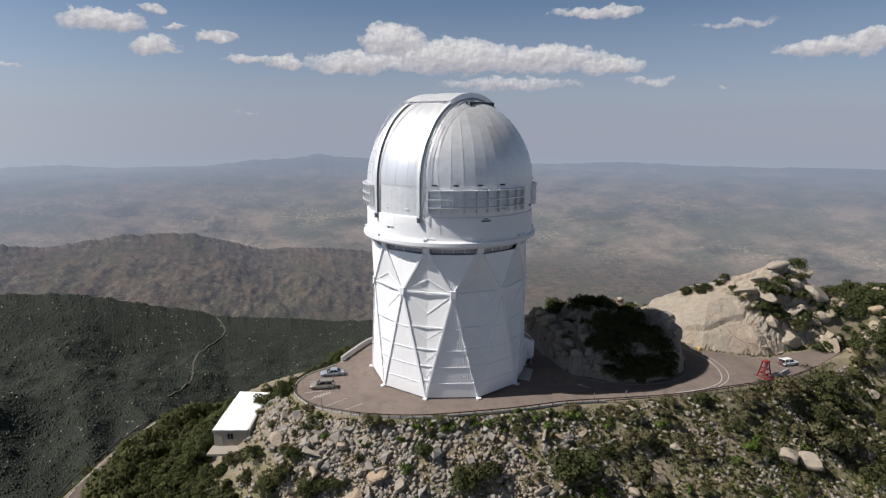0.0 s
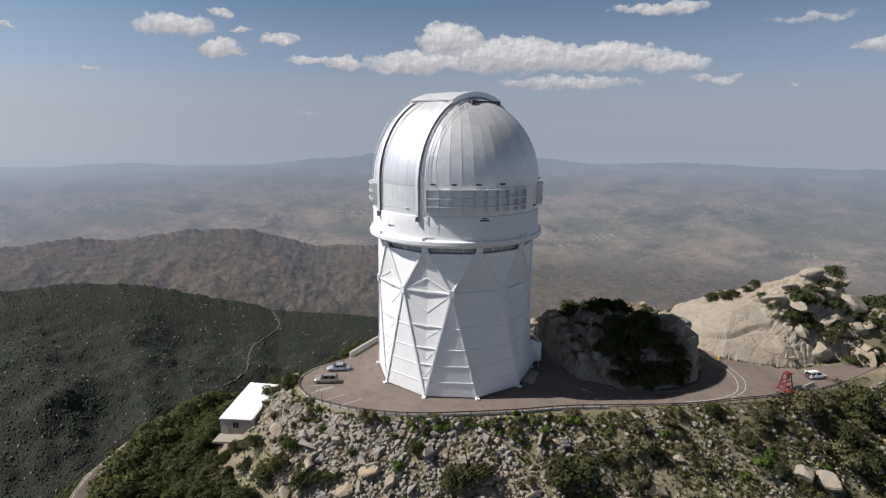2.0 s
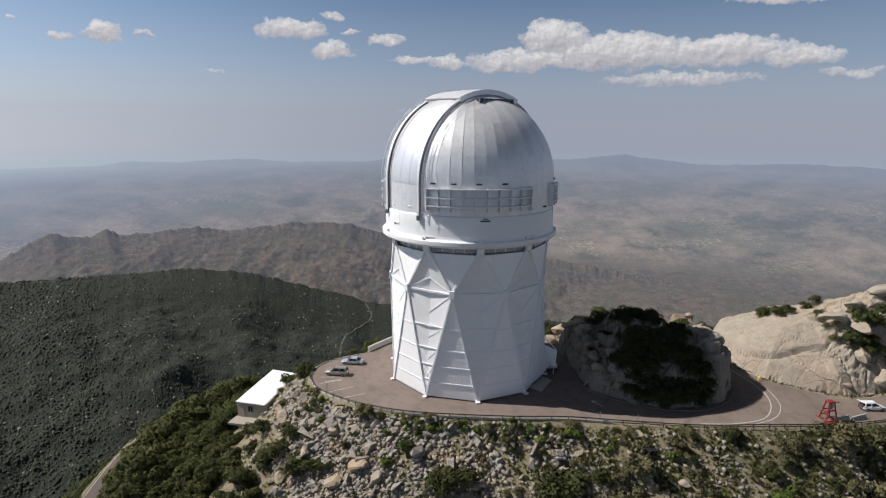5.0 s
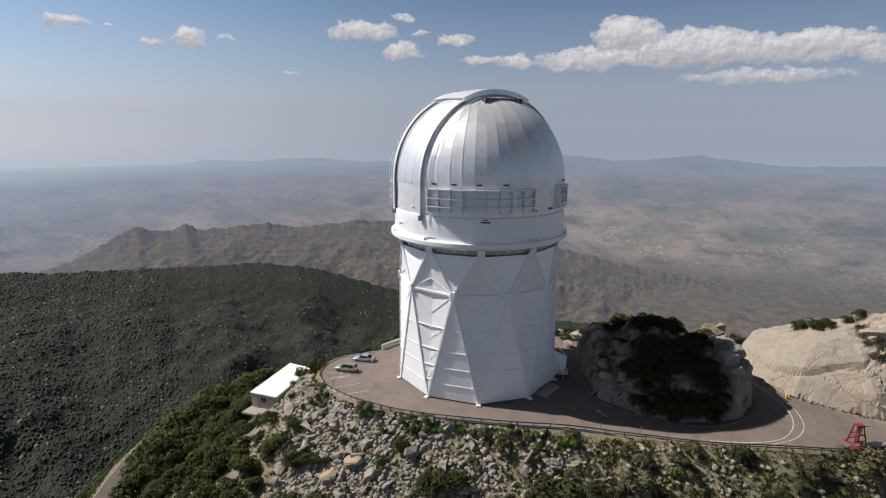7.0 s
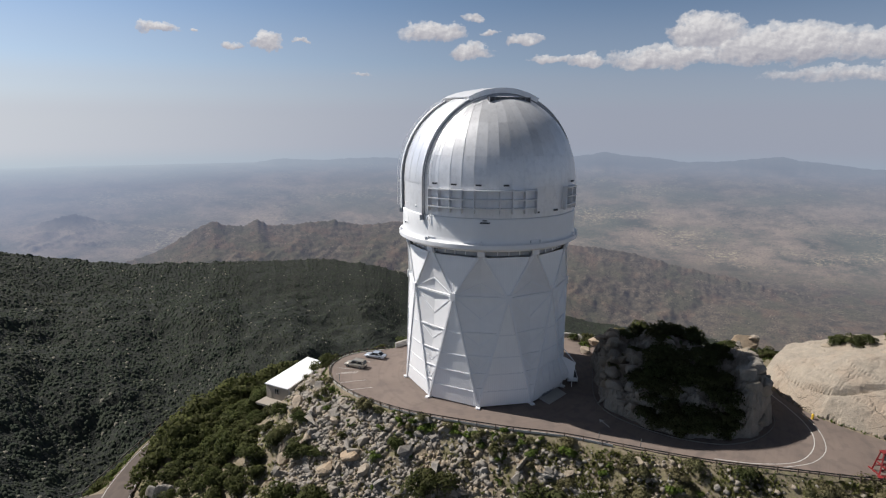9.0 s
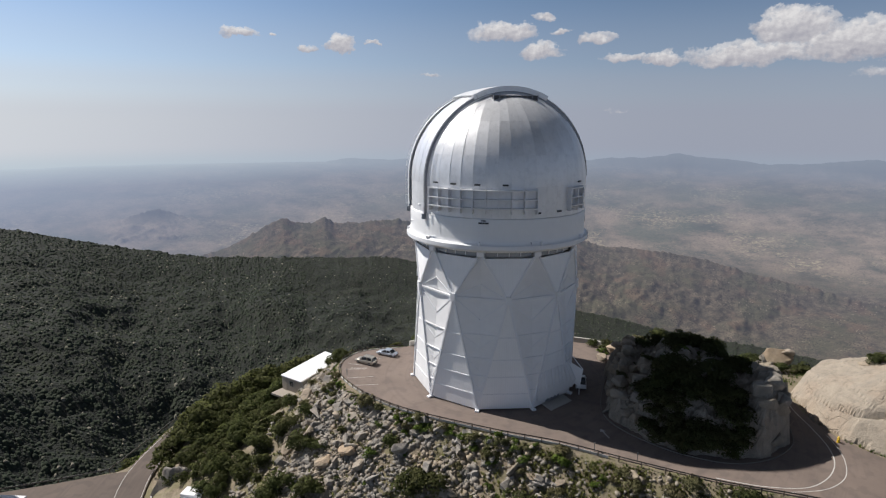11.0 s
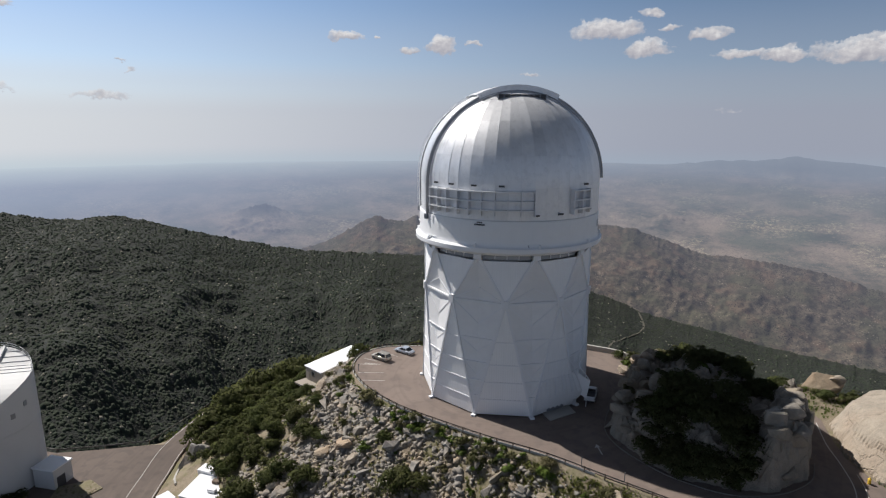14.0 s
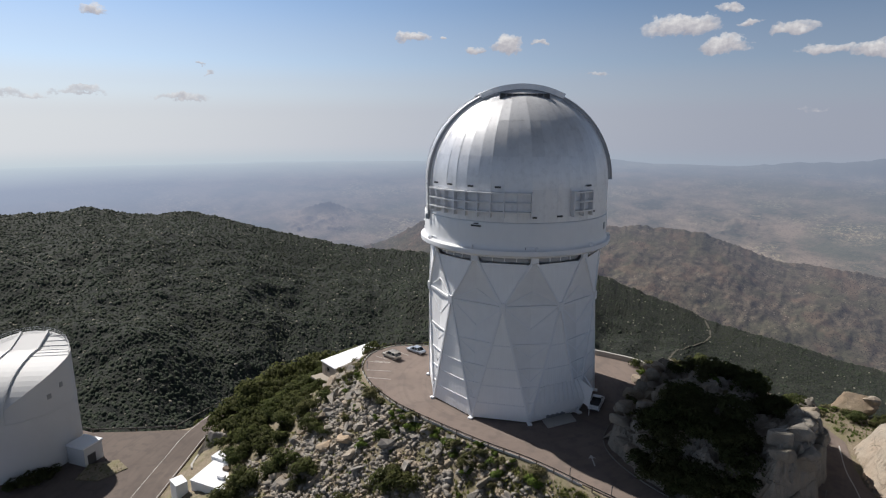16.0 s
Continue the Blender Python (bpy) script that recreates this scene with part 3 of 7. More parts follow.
RANGE = [(-60, -230), (-47, -208), (-36.7, -231), (-27, -217), (-18.7, -245), (-14, -200), (-11.9, -175), (-9, -215), (-5, -235), (-2, -205), (0, -199), (2.2, -171), (4.7, -200), (8.6, -218), (16, -280), (19.7, -262),
         (22.8, -229), (26, -229), (29.6, -247), (33.5, -232), (37, -266), (45, -275), (50, -300), (65, -280), (78, -258), (100, -260)]
EYE_MID = (40.0, 5.0)


def crest(table, b):
    return np.interp(b, [q[0] for q in table], [q[1] for q in table])


def height(x, y, detail=True):
    """The ground's height."""
    x, y = np.asarray(x, float), np.asarray(y, float)
    rx, ry = x - EYE_MID[0], y - EYE_MID[1]
    r = np.hypot(rx, ry) + 1e-6
    b = np.degrees(np.arctan2(-rx, ry))
    d, _, inside = line_dist(x, y, LAND, True)
    d = np.where(inside, 0.0, d)
    toleft = step(8, -25, x)
    slope = 0.82 - 0.08 * toleft
    fall = slope * d - (slope - 0.45) * np.clip(d - 16, 0, 28) - (slope - 0.82) * np.maximum(d - 44, 0)
    z = road_z(x) - 0.12 - fall
    rough = step(1.5, 14, d) * (1 - step(250, 900, d))
    z = z + rough * (1.6 * fbm(x * 0.08, y * 0.08, 5) + 0.5 * fbm(x * 0.5, y * 0.5, 3)) + 22 * step(60, 400, d) * fbm(x * 0.006, y * 0.006, 5)
    # the knoll beyond the road's bend
    k1 = 3.5 * np.exp(-(((x - 121) / 17) ** 2 + ((y - 127) / 12) ** 2))
    k2 = 1.5 * np.exp(-(((x - 95) / 13) ** 2 + ((y - 131) / 9) ** 2))
    k3 = 10 * np.exp(-(((x - 140) / 20) ** 2 + ((y - 120) / 16) ** 2))
    pd, _, pin = line_dist(x, y, PAD, True)
    z = z + np.where(pin, 0.0, step(0, 6, pd)) * (k1 + k2 + k3)
    # the lower road and yard
    z = z + 3.0 * np.exp(-(line_dist(x, y, BERM)[0] / 4.0) ** 2)
    rd, s, _ = line_dist(x, y, LOW_ROAD)
    rz = np.interp(s, range(len(LOW_ROAD)), [q[2] for q in LOW_ROAD])
    w = 1 - step(3.4, 7.0, rd)
    z = z * (1 - w) + (rz - 0.12) * w
    yd, _, yin = line_dist(x, y, PLAZA, True)
    w = np.where(yin, 1.0, 1 - step(0, 7, yd))
    z = z * (1 - w) - 23.9 * w
    # far ridges
    n = fbm(x * 0.004, y * 0.004, 5) * 60
    gully = (ridged(x * 0.0035, y * 0.0035, 4) - 0.55) * 120 + 16 * fbm(x * 0.03, y * 0.03, 3)
    crag = 18 * (ridged(x * 0.011, y * 0.011, 4) - 0.5) + 9 * (ridged(x * 0.031 + 9, y * 0.031, 3) - 0.5)
    for table, far, front, back, rug in ((GREEN, 2000.0, 0.24, 0.5, 0.45), (BROWN, 2600.0, 0.34, 0.4, 0.62), (PEAKS, 3500.0, 0.3, 0.4, 0.9)):
        away = np.abs(r - far)
        broad = sum(crest(table, b + o) for o in (-4, -2, 0, 2, 4)) / 5
        top = broad + (crest(table, b) - broad) * np.exp(-away / 120) + 7 * fbm(b * 1.6, r * 0.0 + far, 4) * np.exp(-away / 60)
        zz = top - np.where(r < far, front, back) * away + rug * (n * 0.9 + gully * (0.55 if 0.6 < rug < 0.7 else 1.0)) * step(0, 350, away) + (rug > 0.6) * 0.6 * crag * (0.35 + 0.65 * step(0, 150, away))
        if far > 2100:      # jagged rock along the far crests
            zz = zz + 11 * np.abs(fbm(b * 3.7 + 11.0, r * 0.01 + far, 3)) * np.exp(-away / 70)
        if far < 2100:      # spurs and rounded shoulders on the wooded mountainside
            lean = b + 3.0 * fbm(x * 0.0022, y * 0.0022, 3)
            zz = zz + 52 * fbm(lean * 0.13 + 2.0, r * 0.0011 + 3.0, 3) * step(30, 420, away) * step(350, 900, r)
            for hb, hr, hh, hw in ((57.0, 1380.0, 46.0, 130.0), (70.0, 1150.0, 38.0, 150.0), (36.0, 1500.0, 34.0, 150.0), (20.0, 1350.0, 40.0, 170.0)):
                hx, hy = EYE_MID[0] - hr * math.sin(math.radians(hb)), EYE_MID[1] + hr * math.cos(math.radians(hb))
                zz = zz + hh * np.exp(-((x - hx) ** 2 + (y - hy) ** 2) / (2 * hw * hw))
        else:
            zz = zz + (6 * (ridged(x * 0.045 + 3, y * 0.045, 3) - 0.5) + 9 * (ridged(x * 0.016 + 7, y * 0.016 + 1, 3) - 0.55)) * step(20, 200, away)
        z = np.maximum(z, zz)
    flat = np.clip((4850 - r) / 2850, 0, 1)
    low = 50 + r * np.tan(np.radians(-3.7 - 15.3 * flat ** 1.5)) + 8 * fbm(x * 0.003, y * 0.003, 4)
    z = np.where(r > 2050, np.maximum(z, low - 70 * (1 - step(2050, 2450, r))), z)
    top = crest(RANGE, b) + 9 * fbm(b * 1.1, r * 0.0 + 3.0, 4)
    z = np.where(r > 4300, np.maximum(z, top - 0.35 * np.abs(r - 4780)), z)
    return z


def polar_sheet(name, mat, radii, angles, label):
    """A sheet of ground round the middle of the flight, smooth and dense where it is seen."""
    a = np.radians(angles)
    X = EYE_MID[0] - np.outer(radii, np.sin(a))
    Y = EYE_MID[1] + np.outer(radii, np.cos(a))
    Z = height(X, Y)
    n, k = X.shape
    me = bpy.data.meshes.new(name)
    idx = np.arange(n * k).reshape(n, k)
    faces = np.stack([idx[:-1, :-1], idx[:-1, 1:], idx[1:, 1:], idx[1:, :-1]], -1).reshape(-1, 4)
    me.vertices.add(n * k)
    me.vertices.foreach_set("co", np.stack([X, Y, Z], -1).ravel())
    me.loops.add(faces.size)
    me.loops.foreach_set("vertex_index", faces[:, ::-1].ravel())
    me.polygons.add(len(faces))
    me.polygons.foreach_set("loop_start", np.arange(len(faces)) * 4)
    me.polygons.foreach_set("loop_total", np.full(len(faces), 4))
    me.polygons.foreach_set("use_smooth", np.ones(len(faces), bool))
    me.update(calc_edges=True)
    me.materials.append(mat)
    return tagged(new(name, me), label, "terrain", kind="structure")


SEEN = np.concatenate([np.linspace(-180, -60, 50)[:-1], np.linspace(-60, 90, 560)[:-1], np.linspace(90, 180, 34)])
NEAR = np.concatenate([np.linspace(1, 50, 14)[:-1], np.linspace(50, 190, 230)[:-1], np.geomspace(190, 700, 50)[:-1], np.linspace(700, 2030, 185)])
polar_sheet("ground", GROUND, NEAR, SEEN, "rocky mountain slope with soil and chaparral scrub")
SEEN_FAR = np.concatenate([np.linspace(-180, -42, 40)[:-1], np.linspace(-42, 82, 860)[:-1], np.linspace(82, 180, 30)])
FAR_RINGS = np.concatenate([np.linspace(2030, 2900, 135)[:-1], np.linspace(2900, 3650, 80)[:-1], np.linspace(3650, 4880, 80)])
polar_sheet("backdrop", FAR, FAR_RINGS, SEEN_FAR, "desert plain, distant hills and mountain ranges under painted haze")


def z_at(x, y):
    return float(height(np.array([x]), np.array([y]))[0])


def flat_area(name, outline, mat, thick, lift, zf, label, cuts=(), kind="structure"):
    """A paved area over an outline, cut along x so that it can follow the slope."""
    bm = bmesh.new()
    bm.faces.new([bm.verts.new((x, y, 0)) for x, y in outline])
    for c in cuts:
        bmesh.ops.bisect_plane(bm, geom=bm.verts[:] + bm.edges[:] + bm.faces[:], plane_co=(c, 0, 0), plane_no=(1, 0, 0))
    bmesh.ops.triangulate(bm, faces=bm.faces[:])
    for v in bm.verts:
        v.co.z = zf(v.co.x, v.co.y) + lift
    bmesh.ops.recalc_face_normals(bm, faces=bm.faces)
    if bm.faces[:][0].normal.z < 0:
        bmesh.ops.reverse_faces(bm, faces=bm.faces[:])
    r = bmesh.ops.extrude_face_region(bm, geom=bm.faces[:])
    bmesh.ops.translate(bm, vec=(0, 0, -thick), verts=[e for e in r["geom"] if isinstance(e, bmesh.types.BMVert)])
    bmesh.ops.recalc_face_normals(bm, faces=bm.faces)
    return tagged(mesh_object(name, bm, mat), label, "road", kind=kind)


flat_area("road", PAD, ASPHALT, 0.5, 0.0, lambda x, y: float(road_z(x)), "worn reddish-grey asphalt drive round the tower", [66 + 2 * i for i in range(22)])

# ---- the observatory ----
OBS = thing("observatory", "tall white telescope tower with silver panelled dome", "observatory", at=pose(*CENTRE, 0))


def ring_pt(r, a, z):
    return Vector((r * math.cos(radians(a)), r * math.sin(radians(a)), z))


FOOT, NODE, TOP = (16.3, 0.25), (15.85, 20.7), (15.85, 29.2)
feet = [ring_pt(FOOT[0], -80 + 36 * k, FOOT[1]) for k in range(10)]
nodes = [ring_pt(NODE[0], -62 + 36 * k, NODE[1]) for k in range(10)]
tops = [ring_pt(TOP[0], -80 + 36 * k, TOP[1]) for k in range(10)]
inner = [ring_pt(14.6, -80 + 36 * k, NODE[1]) for k in range(10)]   # the fold behind each pair of nodes
core = bmesh.new()
cyl(core, 13.0, 29.0, pose(0, 0, 14.7), 40)
part("core_wall", core, WHITE, OBS)
for k in range(10):
    n = (k + 1) % 10
    # upright panels between two feet, hanging panels between two tops
    bm = bmesh.new()
    slab(bm, [feet[k], feet[n], nodes[k]], 0.12)
    part("wall_panel", bm, SHEETING, OBS)
    bm = bmesh.new()
    a, b = tops[k] + Vector((0, 0, -0.85)), tops[n] + Vector((0, 0, -0.85))
    a, b = a.lerp(nodes[k], 0.04), b.lerp(nodes[k], 0.04)
    slab(bm, [nodes[k], b, a], 0.12)
    part("wall_panel", bm, SHEETING, OBS)
    # folded panels behind the foot, between node k-1 and node k
    p, q = nodes[k - 1], nodes[k]
    for tri in ([p, inner[k], feet[k]], [inner[k], q, feet[k]], [p, tops[k], inner[k]], [inner[k], tops[k], q]):
        bm = bmesh.new()
        c = sum(tri, Vector()) / 3
        slab(bm, tri if (tri[1] - tri[0]).cross(tri[2] - tri[0]).dot(Vector((c.x, c.y, 0))) > 0 else tri[::-1], 0.1)
        part("folded_panel", bm, MESHY, OBS)
    # frame
    for a, b, w in ((feet[k], nodes[k], 0.34), (feet[n], nodes[k], 0.34), (nodes[k], tops[k], 0.32), (nodes[k], tops[n], 0.32), (p, q, 0.32)):
        out = (a + b) / 2
        part("frame_beam", beamed(a, b, w, 0.36, up=(out.x, out.y, 0)), WHITE_TRIM, OBS)
    part("node_plate", boxed((0.5, 1.0, 1.5), pose(*(nodes[k] * 1.008).xy, NODE[1], 0, 0, -62 + 36 * k), 0.06), WHITE_TRIM, OBS)
    part("top_plate", boxed((0.5, 1.3, 0.9), pose(*(tops[k] * 1.006).xy, TOP[1] - 0.4, 0, 0, -80 + 36 * k), 0.06), WHITE_TRIM, OBS)
    part("foot_plate", boxed((1.15, 0.8, 0.34), pose(*(feet[k] * 1.01).xy, 0.16, 0, 0, -80 + 36 * k), 0.08), WHITE_TRIM, OBS)
    for f in (0.14, 0.3, 0.46, 0.665):
        # rungs over the upright panel
        a, b = feet[k].lerp(nodes[k], f), feet[n].lerp(nodes[k], f)
        part("girt", beamed(a * 1.002, b * 1.002, 0.12, 0.16), WHITE_TRIM, OBS)
    # rungs and braces across the fold
    for f in (0.32, 0.53, 0.69, 0.83):
        a, b, c = q.lerp(feet[k], f), p.lerp(feet[k], f), inner[k].lerp(feet[k], f)
        part("girt", beamed(a, b, 0.18, 0.18), WHITE_TRIM, OBS)
        part("brace", beamed(a, inner[k].lerp(feet[k], min(f + 0.12, 1)), 0.14, 0.14), WHITE_TRIM, OBS)
        part("brace", beamed(b, inner[k].lerp(feet[k], min(f + 0.12, 1)), 0.14, 0.14), WHITE_TRIM, OBS)
    for e in (p, q):
        part("brace", beamed(e, inner[k].lerp(feet[k], 0.2), 0.2, 0.2), WHITE_TRIM, OBS)
        part("brace", beamed(e, inner[k].lerp(tops[k], 0.3), 0.2, 0.2), WHITE_TRIM, OBS)
    # vent strip under the ring
    a0, a1 = -80 + 36 * k + 3, -80 + 36 * n + (360 if n == 0 else 0) - 3
    rows = [[ring_pt(15.15, a0 + (a1 - a0) * i / 8, z) for i in range(9)] for z in (28.35, 29.5)]
    part("vent_strip", thick_sheet(rows, 0.1), WINDOW, OBS, "grey translucent window strip")
    for i in range(1, 4):
        part("vent_mullion", boxed((0.16, 0.12, 1.15), pose(*ring_pt(15.3, a0 + (a1 - a0) * i / 4, 28.9), 0, 0, a0 + (a1 - a0) * i / 4)), WHITE_TRIM, OBS)


def lathe(profile, a0=0.0, a1=360.0, steps=96):
    """A turned surface of (radius, height) pairs."""
    bm = bmesh.new()
    full = abs(a1 - a0) >= 360
    rows = [[ring_pt(r, a0 + (a1 - a0) * i / steps, z) for i in range(steps if full else steps + 1)] for r, z in profile]
    grid = sheet(bm, rows)
    if full:
        for a, b in zip(grid, grid[1:]):
            bm.faces.new((a[-1], a[0], b[0], b[-1]))
    bmesh.ops.recalc_face_normals(bm, faces=bm.faces)
    return bm


part("ring_girder", lathe([(13.0, 29.32), (16.5, 29.32), (16.56, 29.36), (17.1, 29.7), (17.3, 29.82)], steps=120), WHITE, OBS, "white painted soffit under the dome's ledge", True)
part("ring_ledge", lathe([(17.3, 29.82), (17.44, 29.86), (17.46, 29.95), (17.46, 30.55), (17.4, 30.64), (17.1, 30.68)], steps=120), WHITE_TRIM, OBS, "off-white edge of the ledge round the tower")
part("ring_wall", lathe([(17.1, 30.68), (16.9, 30.76), (16.78, 31.0), (16.72, 31.5), (16.7, 33.0), (16.7, 34.95), (16.66, 35.06), (15.5, 35.1)], steps=120), WHITE, OBS, "white painted steel ring under the dome", True)
for i in range(60):
    part("ring_seam", boxed((0.02, 0.05, 3.6), pose(*ring_pt(16.7, 6.0 * i, 33.1), 0, 0, 6.0 * i)), WHITE_TRIM, OBS)
for a, z in ((-141, 32.9), (-112, 31.3), (-48, 31.2)):
    part("wall_pipe", boxed((0.16, 1.3, 0.1), pose(*ring_pt(16.82, a, z), 0, 0, a)), WHITE_TRIM, OBS, "short white pipe on the ring")
    # small dark grey block under one end of the pipe
    part("pipe_end", boxed((0.2, 0.12, 0.4), pose(*ring_pt(16.82, a - 2.2, z - 0.2), 0, 0, a)), GREY, OBS)
part("wall_hatch", boxed((0.1, 0.7, 1.2), pose(*ring_pt(16.74, 11, 33.3), 0, 0, 11), 0.02), GREY, OBS, "grey hatch in the ring")
for k in range(10):
    part("ledge_bracket", boxed((0.5, 0.3, 0.55), pose(*ring_pt(17.1, -80 + 36 * k, 30.95), 0, 0, -80 + 36 * k), 0.04), WHITE_TRIM, OBS)

DR, DZ, SLIT, HALF = 16.55, 40.4, -137.4, 5.0
DOME = part("dome", lathe([(16.4, 35.1), (16.4, 40.4)] + [(16.4 * math.cos(radians(f)), DZ + 16.4 * math.sin(radians(f))) for f in range(3, 89, 3)] + [(0.05, DZ + 16.4)]), SILVER, OBS, "silver painted dome", True)
bands = [[(DR, 35.15), (DR, 37.8), (DR, 40.385)],
         [(DR * math.cos(radians(f)), DZ + DR * math.sin(radians(f))) for f in (0.0, 2, 4, 6, 8, 10, 12, 14, 16, 17.93)],
         [(DR * math.cos(radians(f)), DZ + DR * math.sin(radians(f))) for f in (18.0, 20, 22, 24, 26, 28, 30, 32, 34, 36, 38, 39.93)],
         [(DR * math.cos(radians(f)), DZ + DR * math.sin(radians(f))) for f in (40.0, 42, 44, 46, 48, 51, 54, 57, 60, 63, 66, 70, 75, 80, 84)]]
across = Vector((math.cos(radians(SLIT + 90)), math.sin(radians(SLIT + 90)), 0))
along = Vector((math.cos(radians(SLIT)), math.sin(radians(SLIT)), 0))
uneven = random.Random(31)
COLUMN = [uneven.uniform(-0.011, 0.011) for k in range(48)]
for j, prof in enumerate(bands):
    for k in range(48):
        a = SLIT + 7.5 * k
        rows = [[ring_pt(r, a + f, z) for f in (0.015, 2.5, 5.0, 7.485)] for r, z in prof]
        # flat-rolled sheets, none quite true: the middle of each stays near the chord
        skew = uneven.uniform(-0.008, 0.008) + COLUMN[k]
        for row in rows:
            tip = skew * row[0].xy.length / DR ** 2
            row[0] *= 1 + tip
            row[3] *= 1 - tip
        for row in rows:
            row[1] = row[0].lerp(row[3], 1 / 3)
            row[2] = row[0].lerp(row[3], 2 / 3)
        if all(abs(p.dot(across)) < HALF - 0.2 and p.dot(along) > 0 for row in rows for p in row):
            continue
        bm = bmesh.new()
        sheet(bm, rows)
        bmesh.ops.recalc_face_normals(bm, faces=bm.faces)
        if sum((f.normal.dot(f.calc_center_median() - Vector((0, 0, DZ - 8))) for f in bm.faces)) < 0:
            bmesh.ops.reverse_faces(bm, faces=bm.faces[:])
        part("dome_panel", bm, SILVER, DOME, smooth=True)


def arch(off, r, f0, f1, w, h, steps=40, low=None):
    """A curved bar in the slit's direction at the given offset."""
    bm = bmesh.new()
    rows = []
    places = [(r * math.cos(radians(f0 + (f1 - f0) * i / steps)), DZ + r * math.sin(radians(f0 + (f1 - f0) * i / steps)), radians(f0 + (f1 - f0) * i / steps)) for i in range(steps + 1)]
    if low is not None:
        places = [(r, low, 0.0)] + places
    for u, z, f in places:
        o = along * math.cos(f) + Vector((0, 0, math.sin(f)))
        c = along * u + Vector((0, 0, z)) + across * off
        rows.append([c - across * w / 2 - o * h / 2, c + across * w / 2 - o * h / 2, c + across * w / 2 + o * h / 2, c - across * w / 2 + o * h / 2, c - across * w / 2 - o * h / 2])
    sheet(bm, rows)
    bmesh.ops.remove_doubles(bm, verts=bm.verts[:], dist=0.001)
    bmesh.ops.holes_fill(bm, edges=bm.edges[:], sides=4)
    bmesh.ops.recalc_face_normals(bm, faces=bm.faces)
    return bm


RAIL_R = math.sqrt(DR ** 2 - HALF ** 2)
for side in (-1, 1):
    part("arch_rail", arch(side * (HALF + 0.1), RAIL_R + 0.02, 0, 178, 0.3, 0.9, 60, 34.6), GREY, OBS, "dark grey arched shutter rail")
    part("arch_flange", arch(side * (HALF + 0.1), RAIL_R + 0.5, 0, 178, 0.55, 0.08, 60, 34.8), SILVER, OBS)
    part("rail_foot", boxed((0.6, 0.5, 0.9), Matrix.Translation(along * (RAIL_R + 0.45) + across * side * (HALF + 0.15) + Vector((0, 0, 34.5)))), GREY, OBS)
    # ladder beside the rail
    rung_r = math.sqrt(DR ** 2 - (HALF + 1.1) ** 2) + 0.35
    for o in (0.65, 1.5):
        part("ladder_stringer", arch(side * (HALF + o), rung_r, 0, 74, 0.06, 0.06, 40, 34.2), SILVER, OBS)
        part("ladder_handrail", arch(side * (HALF + o), rung_r + 0.75, 0, 74, 0.04, 0.04, 40, 35.4), SILVER, OBS)
    for i in range(30):
        f = radians(2.4 * i)
        o = along * math.cos(f) + Vector((0, 0, math.sin(f)))
        c = o * rung_r + Vector((0, 0, DZ))
        part("ladder_rung", beamed(c + across * side * (HALF + 0.65), c + across * side * (HALF + 1.5), 0.06), SILVER, OBS)
        if i % 3 == 0:
            part("ladder_post", beamed(c + across * side * (HALF + 1.5), c + across * side * (HALF + 1.5) + o * 0.78, 0.05, up=across), GREY, OBS)
    for i in range(6):
        part("ladder_rung", beamed(along * rung_r + across * side * (HALF + 0.65) + Vector((0, 0, 34.6 + i)), along * rung_r + across * side * (HALF + 1.5) + Vector((0, 0, 34.6 + i)), 0.06), SILVER, OBS)


def shutter(r, f0, f1, half, low=None, steps=24):
    """A sheet of the dome's own curve between the two rails."""
    def row(f, z0):
        o = along * math.cos(f) + Vector((0, 0, math.sin(f)))
        return [o * math.sqrt(r * r - (half * s / 4) ** 2) + Vector((0, 0, z0)) + across * (half * s / 4) for s in range(-4, 5)]
    rows = [row(radians(f0 + (f1 - f0) * i / steps), DZ) for i in range(steps + 1)]
    if low is not None:
        rows = [row(0.0, low)] + rows
    return thick_sheet(rows, 0.12)


part("shutter", shutter(16.47, 0, 68, HALF, None, 70), BRIGHT_SILVER, OBS, "smooth bright silver slit shutter")
part("shutter_lower", shutter(16.42, 0, 1, HALF, 35.0, 1), SILVER, OBS, "grey lower slit panel")
for o in (-2.5, 0.0, 2.5):
    part("shutter_seam", arch(o, math.sqrt(16.48 ** 2 - o * o), 0, 66, 0.05, 0.03, 40), SILVER, OBS)
for o in (-2.2, 2.4):
    part("shutter_latch", boxed((0.16, 0.7, 0.16), Matrix.Translation(along * 16.3 + across * o + Vector((0, 0, 36.3))) @ pose(0, 0, 0, 0, 0, SLIT)), WHITE_TRIM, OBS)
HOOD_R = RAIL_R + 1.0
for f0, f1 in ((64, 80), (80, 100), (100, 116)):
    rows = []
    for i in range(7):
        f = radians(f0 + (f1 - f0) * i / 6)
        o = along * math.cos(f) + Vector((0, 0, math.sin(f)))
        rows.append([o * (HOOD_R + 0.12 * (1 - abs(q) / 5.4)) + Vector((0, 0, DZ)) + across * q for q in (-HALF - 0.4, -2.7, 0.0, 2.7, HALF + 0.4)])
    part("shutter_hood", thick_sheet(rows, 0.1), SILVER, OBS, "raised silver hood over the top of the slit")
for side in (-1, 1):
    part("hood_cheek", arch(side * (HALF + 0.42), RAIL_R + 0.55, 64, 116, 0.1, 0.9, 24), SILVER, OBS)
